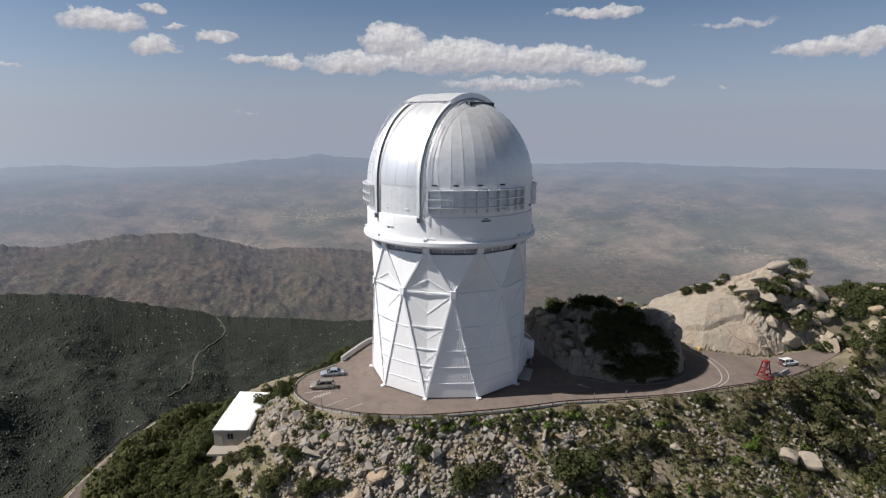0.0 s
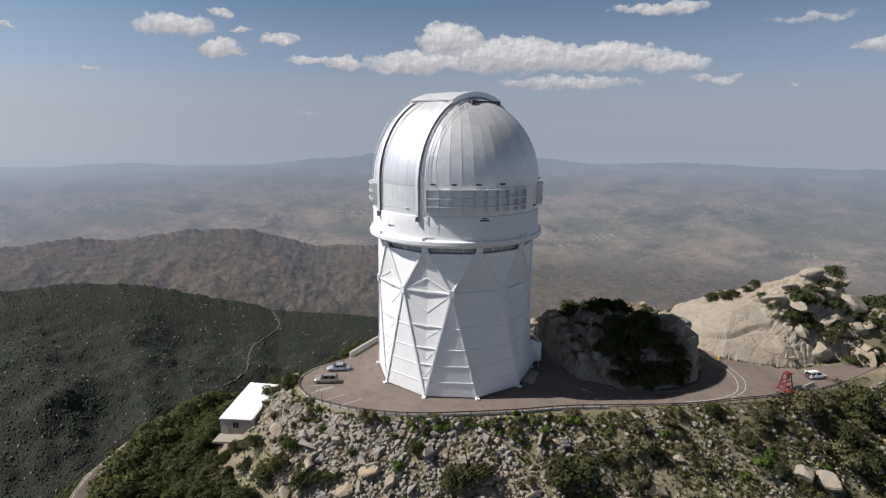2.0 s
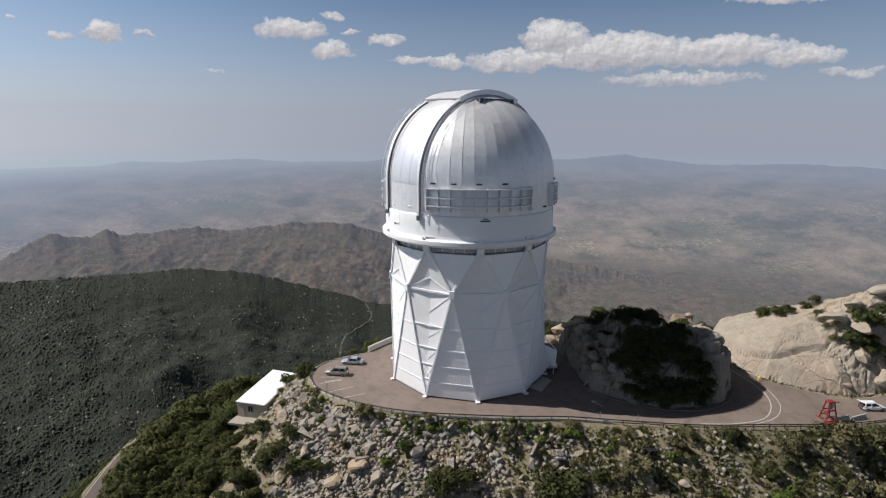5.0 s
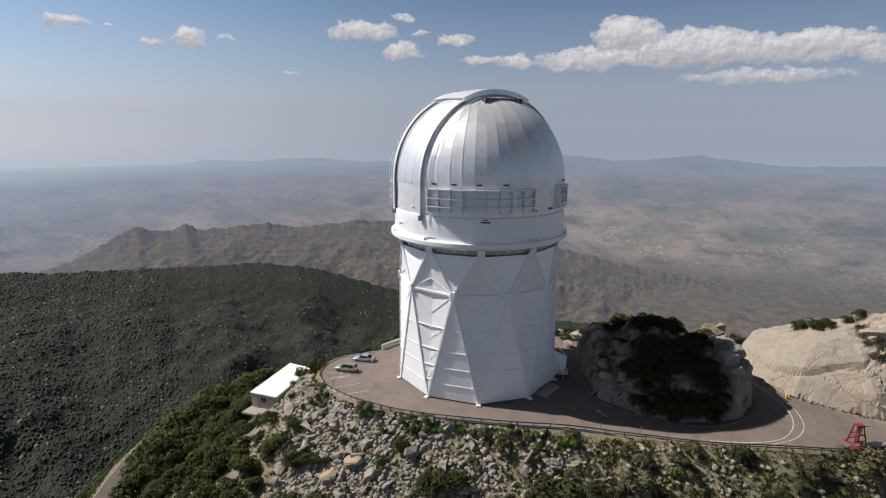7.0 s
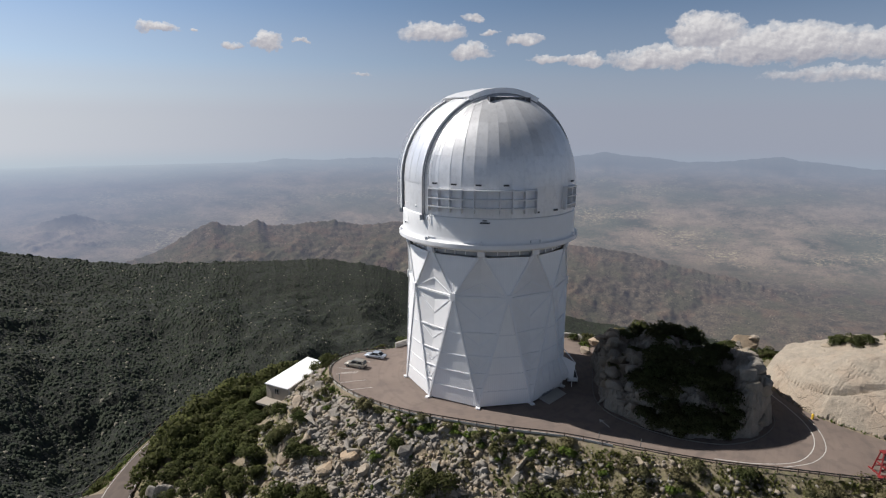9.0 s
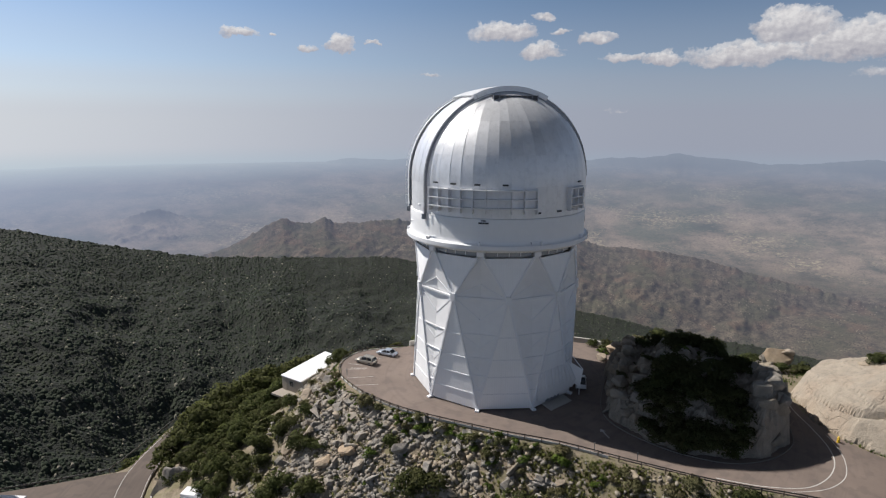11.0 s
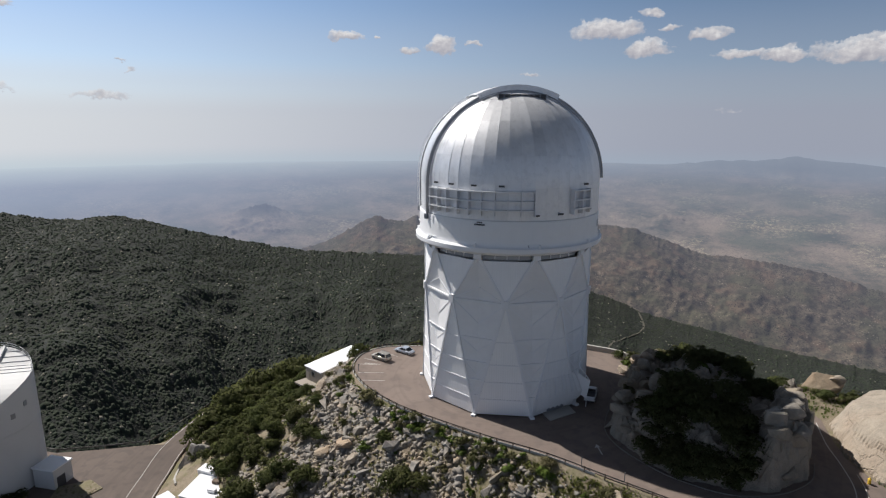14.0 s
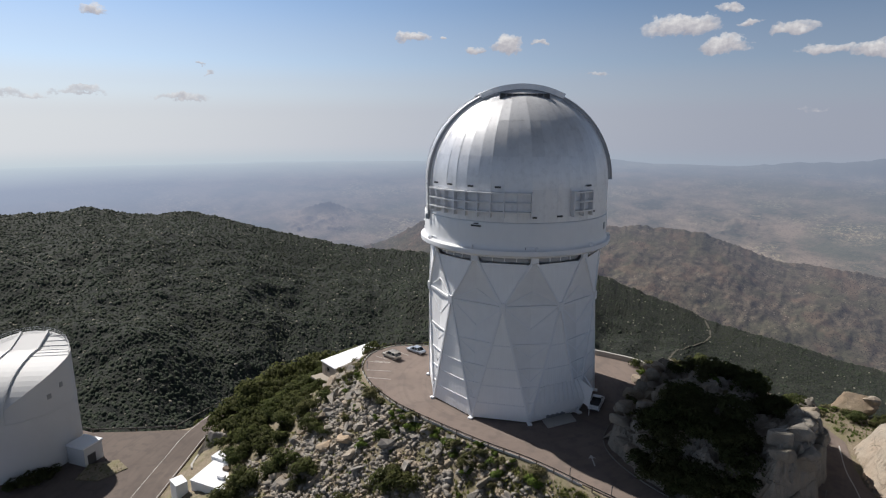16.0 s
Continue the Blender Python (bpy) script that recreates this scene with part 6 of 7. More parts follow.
bm = bmesh.new()
rows = [[], [], [], []]
for i, p in enumerate(edge):
    a, b = Vector(edge[max(i - 1, 0)]), Vector(edge[min(i + 1, len(edge) - 1)])
    n = (b - a).normalized()
    n = Vector((-n.y, n.x))
    for row, (o, h) in zip(rows, ((0.0, 0.36), (0.07, 0.43), (0.0, 0.5), (0.05, 0.6))):
        row.append((p[0] + n.x * o, p[1] + n.y * o, RZ(*p) + h))
sheet(bm, rows)
bmesh.ops.solidify(bm, geom=bm.faces[:], thickness=0.02)
part("rail_beam", bm, RUST, rail, "dark weathered rail beam")
post_me = None
for i, p in enumerate(edge[::2]):
    if post_me is None:
        bm = boxed((0.14, 0.14, 1.0), pose(0, 0, 0.2))
        post_me = bpy.data.meshes.new("post")
        bm.to_mesh(post_me)
        bm.free()
        post_me.materials.append(WOOD)
    o = new("post", post_me)
    o.parent, o.location = rail, (p[0], p[1] - 0.06, RZ(*p))
strip("kerb", [p for p in edge if p[0] < 50], 0.16, KERB, RZ, "pale concrete edging under the guard rail", 0.09, thick=0.35)

# stone parapet behind the tower
wall = thing("parapet_wall", "low tan masonry parapet at the back of the drive", "wall")
line = smooth_line([(-0.6, 120.6), (2.2, 125.2), (5.6, 130.3), (9.5, 133.2), (18, 137), (30, 139), (37, 139.8), (40.5, 139)], 3)
for a, b in zip(line, line[1:]):
    m = Vector((a[0] + b[0], a[1] + b[1], 0)) / 2
    part("wall_block", boxed((math.dist(a, b) + 0.04, 0.55, 1.35), pose(m.x, m.y, 0.45, 0, 0, math.degrees(math.atan2(b[1] - a[1], b[0] - a[0]))), 0.05), CONCRETE, wall)

# sign posts at the edge
for x, y in ((53, 93.9), (46.5, 94.0), (-4.5, 100.6)):
    sp = thing("sign_post", "slim grey marker post beside the drive", "post", "marker posts", pose(x, y, RZ(x, y)))
    part("pole", boxed((0.09, 0.09, 1.5), pose(0, 0, 0.75)), GREY, sp)
    part("plate", boxed((0.05, 0.3, 0.35), pose(0.02, 0, 1.4), 0.01), GREY, sp)

hyd = thing("fire_hydrant", "small yellow fire hydrant at the foot of the rock", "hydrant", at=pose(82.4, 114.6, RZ(82.4, 0)))
bm = bmesh.new()
cyl(bm, 0.22, 0.8, pose(0, 0, 0.4), 12)
part("barrel", bm, YELLOW, hyd)
bm = bmesh.new()
cyl(bm, 0.24, 0.25, pose(0, 0, 0.92), 12, 0.06)
part("bonnet", bm, YELLOW, hyd)
bm = bmesh.new()
cyl(bm, 0.1, 0.7, pose(0, 0, 0.6, 90), 10)
part("outlet", bm, YELLOW, hyd)

# red steel stand
st = thing("steel_stand", "tall red painted steel A-frame stand on skids", "stand", at=pose(88.2, 100.2, RZ(88.2, 0), 0, 0, 18))
for sx in (-0.75, 0.75):
    for sy in (-1, 1):
        part("leg", beamed((sx * 1.5, sy * 0.8, 0.1), (sx * 0.75, sy * 0.35, 3.4), 0.2), RED, st)
    part("skid", beamed((sx * 1.5, -1.7, 0.12), (sx * 1.5, 1.5, 0.12), 0.24), RED, st)
    part("side_bar", beamed((sx * 1.12, -0.57, 1.7), (sx * 1.12, 0.57, 1.7), 0.14), RED, st)
for z, w in ((0.9, 0.98), (1.9, 0.82), (3.3, 0.58)):
    for sy in (-1, 1):
        y = sy * (0.8 - 0.45 * z / 3.4)
        part("cross_bar", beamed((-w, y, z), (w, y, z), 0.15), RED, st)
part("head_plate", boxed((1.5, 1.0, 0.14), pose(0, 0, 3.5), 0.02), RED, st)
bm = bmesh.new()
cyl(bm, 0.5, 0.16, pose(0, -0.25, 2.65, 90), 20)
part("hub", bm, GREY, st, "round grey hub in the frame")
part("boom", beamed((0.5, 0, 3.2), (2.1, 0.1, 3.1), 0.12), RED, st)
part("base_plate", boxed((2.6, 1.2, 0.08), pose(-0.8, -1.3, 0.06), 0.02), RED, st)

# concrete barriers and a bench
for x, y, a in ((90.6, 100.2, 25), (94.4, 101.6, 26)):
    br = thing("concrete_barrier", "grey concrete road barrier at the pull-out edge", "barrier", "barriers", pose(x, y, RZ(x, y), 0, 0, a))
    bm = bmesh.new()
    prof = [(-0.35, 0), (0.35, 0), (0.3, 0.25), (0.14, 0.5), (0.11, 0.85), (-0.11, 0.85), (-0.14, 0.5), (-0.3, 0.25)]
    sheet(bm, [[(lx, px, pz) for px, pz in prof + prof[:1]] for lx in (-1.75, 1.75)])
    bmesh.ops.remove_doubles(bm, verts=bm.verts[:], dist=0.001)
    bmesh.ops.holes_fill(bm, edges=bm.edges[:], sides=0)
    bmesh.ops.recalc_face_normals(bm, faces=bm.faces)
    part("barrier_body", bm, CONCRETE, br)
    part("lifting_slot", boxed((0.5, 0.72, 0.1), pose(0, 0, 0.05)), DARK, br)
be = thing("picnic_bench", "weathered brown wooden bench near the parked car", "bench", at=pose(102.6, 104.9, RZ(102.6, 0), 0, 0, 28))
for y, z in ((-0.3, 0.75), (0.0, 0.75), (0.3, 0.75), (-0.85, 0.45), (0.85, 0.45)):
    part("plank", boxed((2.4, 0.27, 0.06), pose(0, y, z), 0.01), WOOD, be)
for x in (-0.9, 0.9):
    part("trestle", beamed((x, -0.8, 0.02), (x, 0.3, 0.75), 0.1), WOOD, be)
    part("trestle", beamed((x, 0.8, 0.02), (x, -0.3, 0.75), 0.1), WOOD, be)


# ---- cars ----
def car(name, label, paint, at, length=4.6, width=1.8, tall=1.65, style="suv", gate=False):
    c = thing(name, label, "car", at=at)
    h, L, W = tall, length / 2, width / 2
    belt, sill = h * 0.58, 0.26

    def loft(stations, inset):
        """A rounded body through (x, low, high) stations."""
        bm = bmesh.new()
        rows = []
        for x, lo, hi, w in stations:
            e = min(0.16, (hi - lo) * 0.3)
            rows.append([(x, -w, lo + e), (x, -w * 1.0, hi - e), (x, -w + inset, hi), (x, w - inset, hi), (x, w, hi - e), (x, w, lo + e), (x, w - 0.1, lo), (x, -w + 0.1, lo), (x, -w, lo + e)])
        sheet(bm, rows)
        bmesh.ops.remove_doubles(bm, verts=bm.verts[:], dist=0.001)
        bmesh.ops.holes_fill(bm, edges=bm.edges[:], sides=0)
        bmesh.ops.recalc_face_normals(bm, faces=bm.faces)
        return bm

    part("body", loft([(-L, sill + 0.1, belt - 0.02, W * 0.86), (-L + 0.2, sill, belt + 0.02, W), (-L * 0.3, sill - 0.02, belt + 0.03, W), (L * 0.35, sill - 0.02, belt, W), (L * 0.72, sill, belt - 0.1, W * 0.98), (L - 0.12, sill + 0.02, belt - 0.22, W * 0.9), (L, sill + 0.1, belt - 0.32, W * 0.8)], 0.12), paint, c, smooth=True)
    cab = {"suv": (-L + 0.12, -L + 0.45, L * 0.12, L * 0.48), "sedan": (-L * 0.72, -L * 0.38, L * 0.1, L * 0.46), "pickup": (-L * 0.1, -L * 0.02, L * 0.26, L * 0.52)}[style]
    bm = loft([(cab[0], belt - 0.02, belt + 0.05, W * 0.93), (cab[1], belt - 0.02, h - 0.1, W * 0.84), (cab[2], belt - 0.02, h - 0.1, W * 0.84), (cab[3], belt - 0.04, belt + 0.04, W * 0.92)], 0.14)
    part("glasshouse", bm, GLASS, c, "dark tinted car windows", True)
    part("roof", boxed((cab[2] - cab[1] + 0.25, W * 1.56, 0.1), pose((cab[1] + cab[2]) / 2, 0, h - 0.06), 0.04), paint, c)
    for sy in (-1, 1):
        for x0, x1 in ((cab[1], cab[0]), (cab[2], cab[3])):
            part("pillar", beamed((x0, sy * W * 0.84, h - 0.1), (x1, sy * W * 0.94, belt), 0.09), paint, c)
        part("pillar", beamed(((cab[1] + cab[2]) / 2, sy * W * 0.85, h - 0.08), ((cab[1] + cab[2]) / 2, sy * W * 0.95, belt), 0.09), paint, c)
        part("mirror", boxed((0.14, 0.2, 0.14), pose(cab[2] + 0.3, sy * (W + 0.08), belt + 0.08), 0.03), paint, c)
        part("headlight", boxed((0.12, 0.34, 0.14), pose(L - 0.12, sy * W * 0.64, belt - 0.3), 0.03), WHITE_TRIM, c, "clear headlight")
        part("tail_light", boxed((0.1, 0.22, 0.28), pose(-L + 0.1, sy * W * 0.8, belt - 0.14), 0.03), RED, c, "red tail light")
        for x in (-L * 0.62, L * 0.62):
            bm = bmesh.new()
            cyl(bm, 0.34, 0.22, pose(x, sy * (W - 0.1), 0.34, 90), 20)
            tyre = part("wheel", bm, RUBBER, c)
            bm = bmesh.new()
            cyl(bm, 0.2, 0.03, pose(x, sy * (W + 0.02), 0.34, 90), 12)
            part("rim", bm, GREY, tyre, "grey metal rim")
        if style == "suv":
            part("roof_rail", beamed((cab[1], sy * W * 0.7, h + 0.04), (cab[2], sy * W * 0.7, h + 0.04), 0.05), GREY, c)
    part("bumper", boxed((0.2, W * 1.8, 0.2), pose(L - 0.04, 0, 0.42), 0.06), DARK if style == "suv" else paint, c)
    part("bumper", boxed((0.2, W * 1.8, 0.2), pose(-L + 0.04, 0, 0.45), 0.06), DARK, c)
    if style == "pickup":
        for sy in (-1, 1):
            part("bed_side", boxed((L * 0.86, 0.1, 0.32), pose(-L * 0.55, sy * (W - 0.06), belt + 0.14), 0.03), paint, c)
        part("tailgate", boxed((0.1, W * 1.8, 0.34), pose(-L + 0.1, 0, belt + 0.13), 0.03), paint, c)
        part("bed_floor", boxed((L * 0.82, W * 1.8, 0.02), pose(-L * 0.53, 0, belt + 0.05)), DARK, c)
    if gate:
        part("tailgate", boxed((0.6, W * 1.6, 0.08), pose(-L - 0.1, 0, h + 0.1, 0, 24, 0), 0.03), paint, c, "raised tailgate")
        # flat dark panel stands for the shade inside the open boot
        part("boot_opening", boxed((0.06, W * 1.5, 0.7), pose(-L + 0.0, 0, belt + 0.02)), DARK, c, "dark panel for the shaded inside of the boot")
        part("red_bag", boxed((0.2, 0.8, 0.3), pose(-L + 0.02, 0.1, belt - 0.1), 0.06), RED, c, "red load in the boot")
    return c


PAINT_SAND = plain("champagne_car_paint", (0.36, 0.33, 0.28), 0.3, 0.4, vary=0.04)
PAINT_BLUE = plain("silver_blue_car_paint", (0.42, 0.46, 0.52), 0.28, 0.4, vary=0.04)
PAINT_WHITE = plain("white_car_paint", (0.76, 0.76, 0.76), 0.3, vary=0.03)
car("suv", "champagne-coloured estate car parked facing the guard rail", PAINT_SAND, pose(-4.5, 107.9, 0.0, 0, 0, 176), 4.7, 1.85, 1.72, "suv")
car("sedan", "silver-blue sedan parked beside the guard rail", PAINT_BLUE, pose(-2.6, 113.7, 0.0, 0, 0, 178), 4.8, 1.82, 1.45, "sedan")
car("pickup", "white pickup truck parked in the tower's shade", PAINT_WHITE, pose(39.7, 116.8, 0.0, 0, 0, 103), 5.6, 2.0, 1.85, "pickup")
car("hatchback", "white car parked with its tailgate open", PAINT_WHITE, pose(99.6, 106.4, RZ(99.6, 0), 0, 0, 6), 4.5, 1.8, 1.6, "suv", True)

# ---- the hut below the car park ----
hut = thing("service_hut", "small tan block hut with a white sloping roof", "hut")
FLc, FRc, BRc, BLc = Vector((-24.9, 104.0, -5.1)), Vector((-18.4, 103.0, -5.1)), Vector((-15.9, 115.2, -3.6)), Vector((-21.8, 116.7, -3.6))
base_z = -8.6
for a, b in ((FLc, FRc), (FRc, BRc), (BRc, BLc), (BLc, FLc)):
    c = (FLc + FRc + BRc + BLc) / 4
    a2, b2 = a.lerp(c, 0.04), b.lerp(c, 0.04)
    bm = bmesh.new()
    slab(bm, [(a2.x, a2.y, base_z), (b2.x, b2.y, base_z), (b2.x, b2.y, b2.z - 0.25), (a2.x, a2.y, a2.z - 0.25)], 0.2)
    part("wall", bm, TAN_WALL, hut, "tan block wall")
bm = bmesh.new()
slab(bm, [FLc, FRc, BRc, BLc], 0.22)
part("roof", bm, WHITE_TRIM, hut, "bright white flat roof")
d = (FRc - FLc).normalized()
turn = math.degrees(math.atan2(d.y, d.x))
mid = FLc.lerp(FRc, 0.5)
win = part("window", boxed((1.0, 0.08, 1.1), pose(mid.x, mid.y + 0.16, -6.5, 0, 0, turn)), GLASS, hut, "dark window")
for o in (-0.55, 0.0, 0.55):
    part("window_frame", boxed((0.07, 0.12, 1.2), pose(mid.x + o * d.x, mid.y + 0.16 + o * d.y, -6.5, 0, 0, turn)), GREY, win)
dp = FLc.lerp(FRc, 0.2)
part("door", boxed((0.95, 0.08, 2.05), pose(dp.x, dp.y + 0.17, -7.5, 0, 0, turn)), TAN_WALL, hut, "tan steel door")
bm = bmesh.new()
slab(bm, [FRc + Vector((0.05, 0, 0.12)), FRc + Vector((0.4, 0, 0.12)), BRc + Vector((0.4, 0, 0.12)), BRc + Vector((0.05, 0, 0.12))], 4.0)
part("side_wall", bm, CONCRETE, hut, "raised concrete side wall")
bm = bmesh.new()
slab(bm, [(-25.6, 101.4, -8.45), (-18.8, 100.5, -8.45), (-18.2, 103.4, -8.45), (-25.0, 104.4, -8.45)], 0.4)
tagged(mesh_object("terrace", bm, TAN_WALL), "pale concrete terrace in front of the hut", "terrace", kind="structure")

# ---- the lower yard ----
flat_area("yard", PLAZA, OLD_ASPHALT, 0.4, 0.0, lambda x, y: -23.78, "worn asphalt yard before the second dome")
strip("lower_road", smooth_line([(x, y) for x, y, z in LOW_ROAD], 6), 5.8, OLD_ASPHALT, lambda x, y: float(np.interp(line_dist(np.array([x]), np.array([y]), LOW_ROAD)[1][0], range(len(LOW_ROAD)), [q[2] for q in LOW_ROAD])), "narrow asphalt road along the mountainside", 0.06, thick=0.5)
LZ = lambda x, y: float(np.interp(line_dist(np.array([x]), np.array([y]), LOW_ROAD)[1][0], range(len(LOW_ROAD)), [q[2] for q in LOW_ROAD]))
for o, col in ((2.6, LINE), (-2.6, LINE)):
    pts = smooth_line([(x, y) for x, y, z in LOW_ROAD], 6)
    q = []
    for i, p in enumerate(pts):
        a, b = Vector(pts[max(i - 1, 0)]), Vector(pts[min(i + 1, len(pts) - 1)])
        n = (b - a).normalized()
        q.append((p[0] - n.y * o, p[1] + n.x * o))
    strip("road_line", q, 0.12, col, LZ, "white edge line on the lower road", 0.075)
lr = thing("guard_rail", "weathered guard rail along the lower road", "guard rail")
lp = []
pts = smooth_line([(x, y) for x, y, z in LOW_ROAD[3:]], 4)
for i, p in enumerate(pts):
    a, b = Vector(pts[max(i - 1, 0)]), Vector(pts[min(i + 1, len(pts) - 1)])
    n = (b - a).normalized()
    lp.append((p[0] - n.y * 4.4, p[1] + n.x * 4.4, LZ(*p)))
lp = [(-79, 62.8, -23.8), (-67.8, 66.9, -23.8), (-60.4, 74, -23.8), (-53.6, 80.8, -23.6)] + lp[4:]
for a, b in zip(lp, lp[1:]):
    part("rail_beam", beamed((a[0], a[1], a[2] + 0.55), (b[0], b[1], b[2] + 0.55), 0.06, 0.32), RUST, lr)
    part("post", boxed((0.15, 0.15, 1.1), pose(a[0], a[1], a[2] + 0.15)), WOOD, lr)
bed = [(-45, 66), (-50, 66), (-53, 61), (-49, 57), (-45, 60)]
flat_area("planting_bed", bed, GROUND, 0.3, 0.0, lambda x, y: -23.6, "patch of soil and weeds beside the yard")
joined("grass", scatter(bed, 60, 81), blade, BRUSH, "weeds in the yard's planting bed", lambda r: r.uniform(0.3, 0.7), 0.3, "grass")

# second dome: a white drum cut by a slanting roof
D2, R2 = Vector((-67.5, 53.2, -23.9)), 11.0
sd = thing("second_observatory", "white cylindrical telescope dome with a slanting roof", "observatory", at=Matrix.Translation(D2))
fx, fy = 0.75, -0.66
HB = 26.3


FWD = Vector((fx, fy, 0)).normalized()
s3 = Vector((-FWD.y, FWD.x, 0))


def nose(bend=-5.0, low=13.9):
    """The roof's line from back to front: a slant, then rounding over into the wall."""
    top = lambda u: HB - 0.43 * (u + R2)
    pts = [(-R2 + (bend + R2) * i / 10, top(-R2 + (bend + R2) * i / 10)) for i in range(11)]
    zb = top(bend)
    return pts + [(bend + (R2 - bend) * math.sin(math.pi / 2 * i / 16), low + (zb - low) * math.cos(math.pi / 2 * i / 16) ** 0.9) for i in range(1, 17)]


NOSE = nose()


def rim_z(x, y):
    return float(np.interp(FWD.x * x + FWD.y * y, [q[0] for q in NOSE], [q[1] for q in NOSE]))


bm = bmesh.new()
rows = []
for z in (0.0, 6.0, 13.0, None):
    rows.append([(R2 * math.cos(a), R2 * math.sin(a), z if z is not None else rim_z(R2 * math.cos(a), R2 * math.sin(a))) for a in (2 * math.pi * i / 96 for i in range(97))])
sheet(bm, rows)
bmesh.ops.remove_doubles(bm, verts=bm.verts[:], dist=0.001)
bmesh.ops.recalc_face_normals(bm, faces=bm.faces)
part("drum_wall", bm, OLD_WHITE, sd, "plain white drum wall", True)
bm = bmesh.new()
rows = [[FWD * u + s3 * (math.sqrt(max(R2 ** 2 - u * u, 0.0)) * q / 8) + Vector((0, 0, z)) for q in range(-8, 9)] for u, z in NOSE]
sheet(bm, rows)
bmesh.ops.remove_doubles(bm, verts=bm.verts[:], dist=0.001)
bmesh.ops.recalc_face_normals(bm, faces=bm.faces)
part("slant_roof", bm, OLD_WHITE, sd, "slanting white roof rounding over at the front")
part("belt_course", lathe([(R2 + 0.01, 13.2), (R2 + 0.07, 13.25), (R2 + 0.07, 13.45), (R2 + 0.01, 13.5)]), OLD_WHITE, sd, smooth=True)
for o in (-2.9, 2.9):
    rows = [[FWD * (u * 0.985 + 0.05) + s3 * (o + q * 0.5) + Vector((0, 0, z + k)) for q, k in ((-0.5, -0.5), (-0.5, 0.5), (0.5, 0.5), (0.5, -0.5))] for u, z in NOSE[1:]]
    bm = bmesh.new()
    sheet(bm, rows)
    bmesh.ops.recalc_face_normals(bm, faces=bm.faces)
    part("roof_rib", bm, OLD_WHITE, sd, "raised white rib along the slit")
rows = [[FWD * (u * 0.99 + 0.1) + s3 * q + Vector((0, 0, z + 0.18)) for q in (-2.6, -0.9, 0.9, 2.6)] for u, z in NOSE[2:]]
part("slit_shutter", thick_sheet(rows, 0.1), OLD_WHITE, sd, "white curved slit shutter")
for i in range(6):
    k = -9.0 + 1.5 * i
    w = math.sqrt(R2 ** 2 - k * k)
    a, b = FWD * k + s3 * 3.2, FWD * k + s3 * max(w - 0.1, 3.4)
    part("roof_seam", beamed((a.x, a.y, rim_z(a.x, a.y) + 0.05), (b.x, b.y, rim_z(b.x, b.y) + 0.05), 0.12, 0.12), GREY, sd)
last = None
for i in range(40):
    a = math.radians(60 + 5.0 * i)
    p = Vector((R2 * 0.99 * math.cos(a), R2 * 0.99 * math.sin(a), rim_z(R2 * 0.99 * math.cos(a), R2 * 0.99 * math.sin(a))))
    part("railing_post", boxed((0.07, 0.07, 1.0), pose(p.x, p.y, p.z + 0.5)), GREY, sd)
    if last is not None:
        for h in (0.5, 1.0):
            part("railing", beamed(last + Vector((0, 0, h)), p + Vector((0, 0, h)), 0.06), GREY, sd)
    last = p
for a, z in ((18, 17.0), (34, 18.4)):
    part("wall_vent", boxed((0.12, 0.9, 1.1), pose(*ring_pt(R2 + 0.02, a, z), 0, 0, a)), GREY, sd, "grey wall vent")
ang = 22.0
ann = part("annex", boxed((5.0, 4.6, 4.3), pose(11.8, 8.2, 2.15, 0, 0, ang), 0.06), OLD_WHITE, sd, "white entrance annex")
part("annex_roof", boxed((5.4, 5.0, 0.35), pose(11.8, 8.2, 4.5, 0, 0, ang), 0.08), WHITE_TRIM, ann)
m = pose(11.8, 8.2, 0, 0, 0, ang) @ Vector((2.52, -0.6, 1.3))
# flat dark panel on the wall stands for the opening's unlit inside
part("garage_opening", boxed((0.06, 2.0, 2.5), pose(m.x, m.y, 1.25, 0, 0, ang)), DARK, ann, "dark panel for the shaded garage door opening")
# low white-roofed sheds
def shed(name, label, corners, z0, z1, group="white-roofed sheds"):
    sh = thing(name, label, "shed", group)
    n = len(corners)
    c = sum((Vector((*p, 0)) for p in corners), Vector()) / n
    for i in range(n):
        a, b = Vector((*corners[i], 0)).lerp(c, 0.03), Vector((*corners[(i + 1) % n], 0)).lerp(c, 0.03)
        bm = bmesh.new()
        slab(bm, [(a.x, a.y, z0), (b.x, b.y, z0), (b.x, b.y, z1 - 0.2), (a.x, a.y, z1 - 0.2)], 0.15)
        part("wall", bm, WHITE, sh)
    bm = bmesh.new()
    slab(bm, [(*p, z1) for p in corners], 0.25)
    part("roof", bm, WHITE_TRIM, sh, "bright white flat roof")
    return sh


shed("shed", "low white shed with a broad flat roof", [(-25.0, 76.3), (-21.9, 69.1), (-13.7, 71.6), (-16.9, 78.4)], -24.5, -17.9)
shed("shed", "small white box shed beside a larger one", [(-25.2, 66.6), (-22.1, 66.4), (-22.0, 68.7), (-25.0, 69.0)], -24.5, -18.0)
shed("shed", "narrow white lean-to behind a larger shed", [(-26.2, 77.8), (-25.6, 75.5), (-21.6, 76.6), (-22.2, 79.0)], -24.0, -17.3)
un = thing("roof_unit", "rusty brown ventilation unit on the shed roof", "vent unit", at=pose(-19.4, 75.6, -17.9, 0, 0, 20))
part("housing", boxed((1.5, 1.0, 0.6), pose(0, 0, 0.3), 0.06), WOOD, un)
bm = bmesh.new()
cyl(bm, 0.16, 1.5, pose(0.4, 0.2, 1.2), 10)
part("flue", bm, WOOD, un)
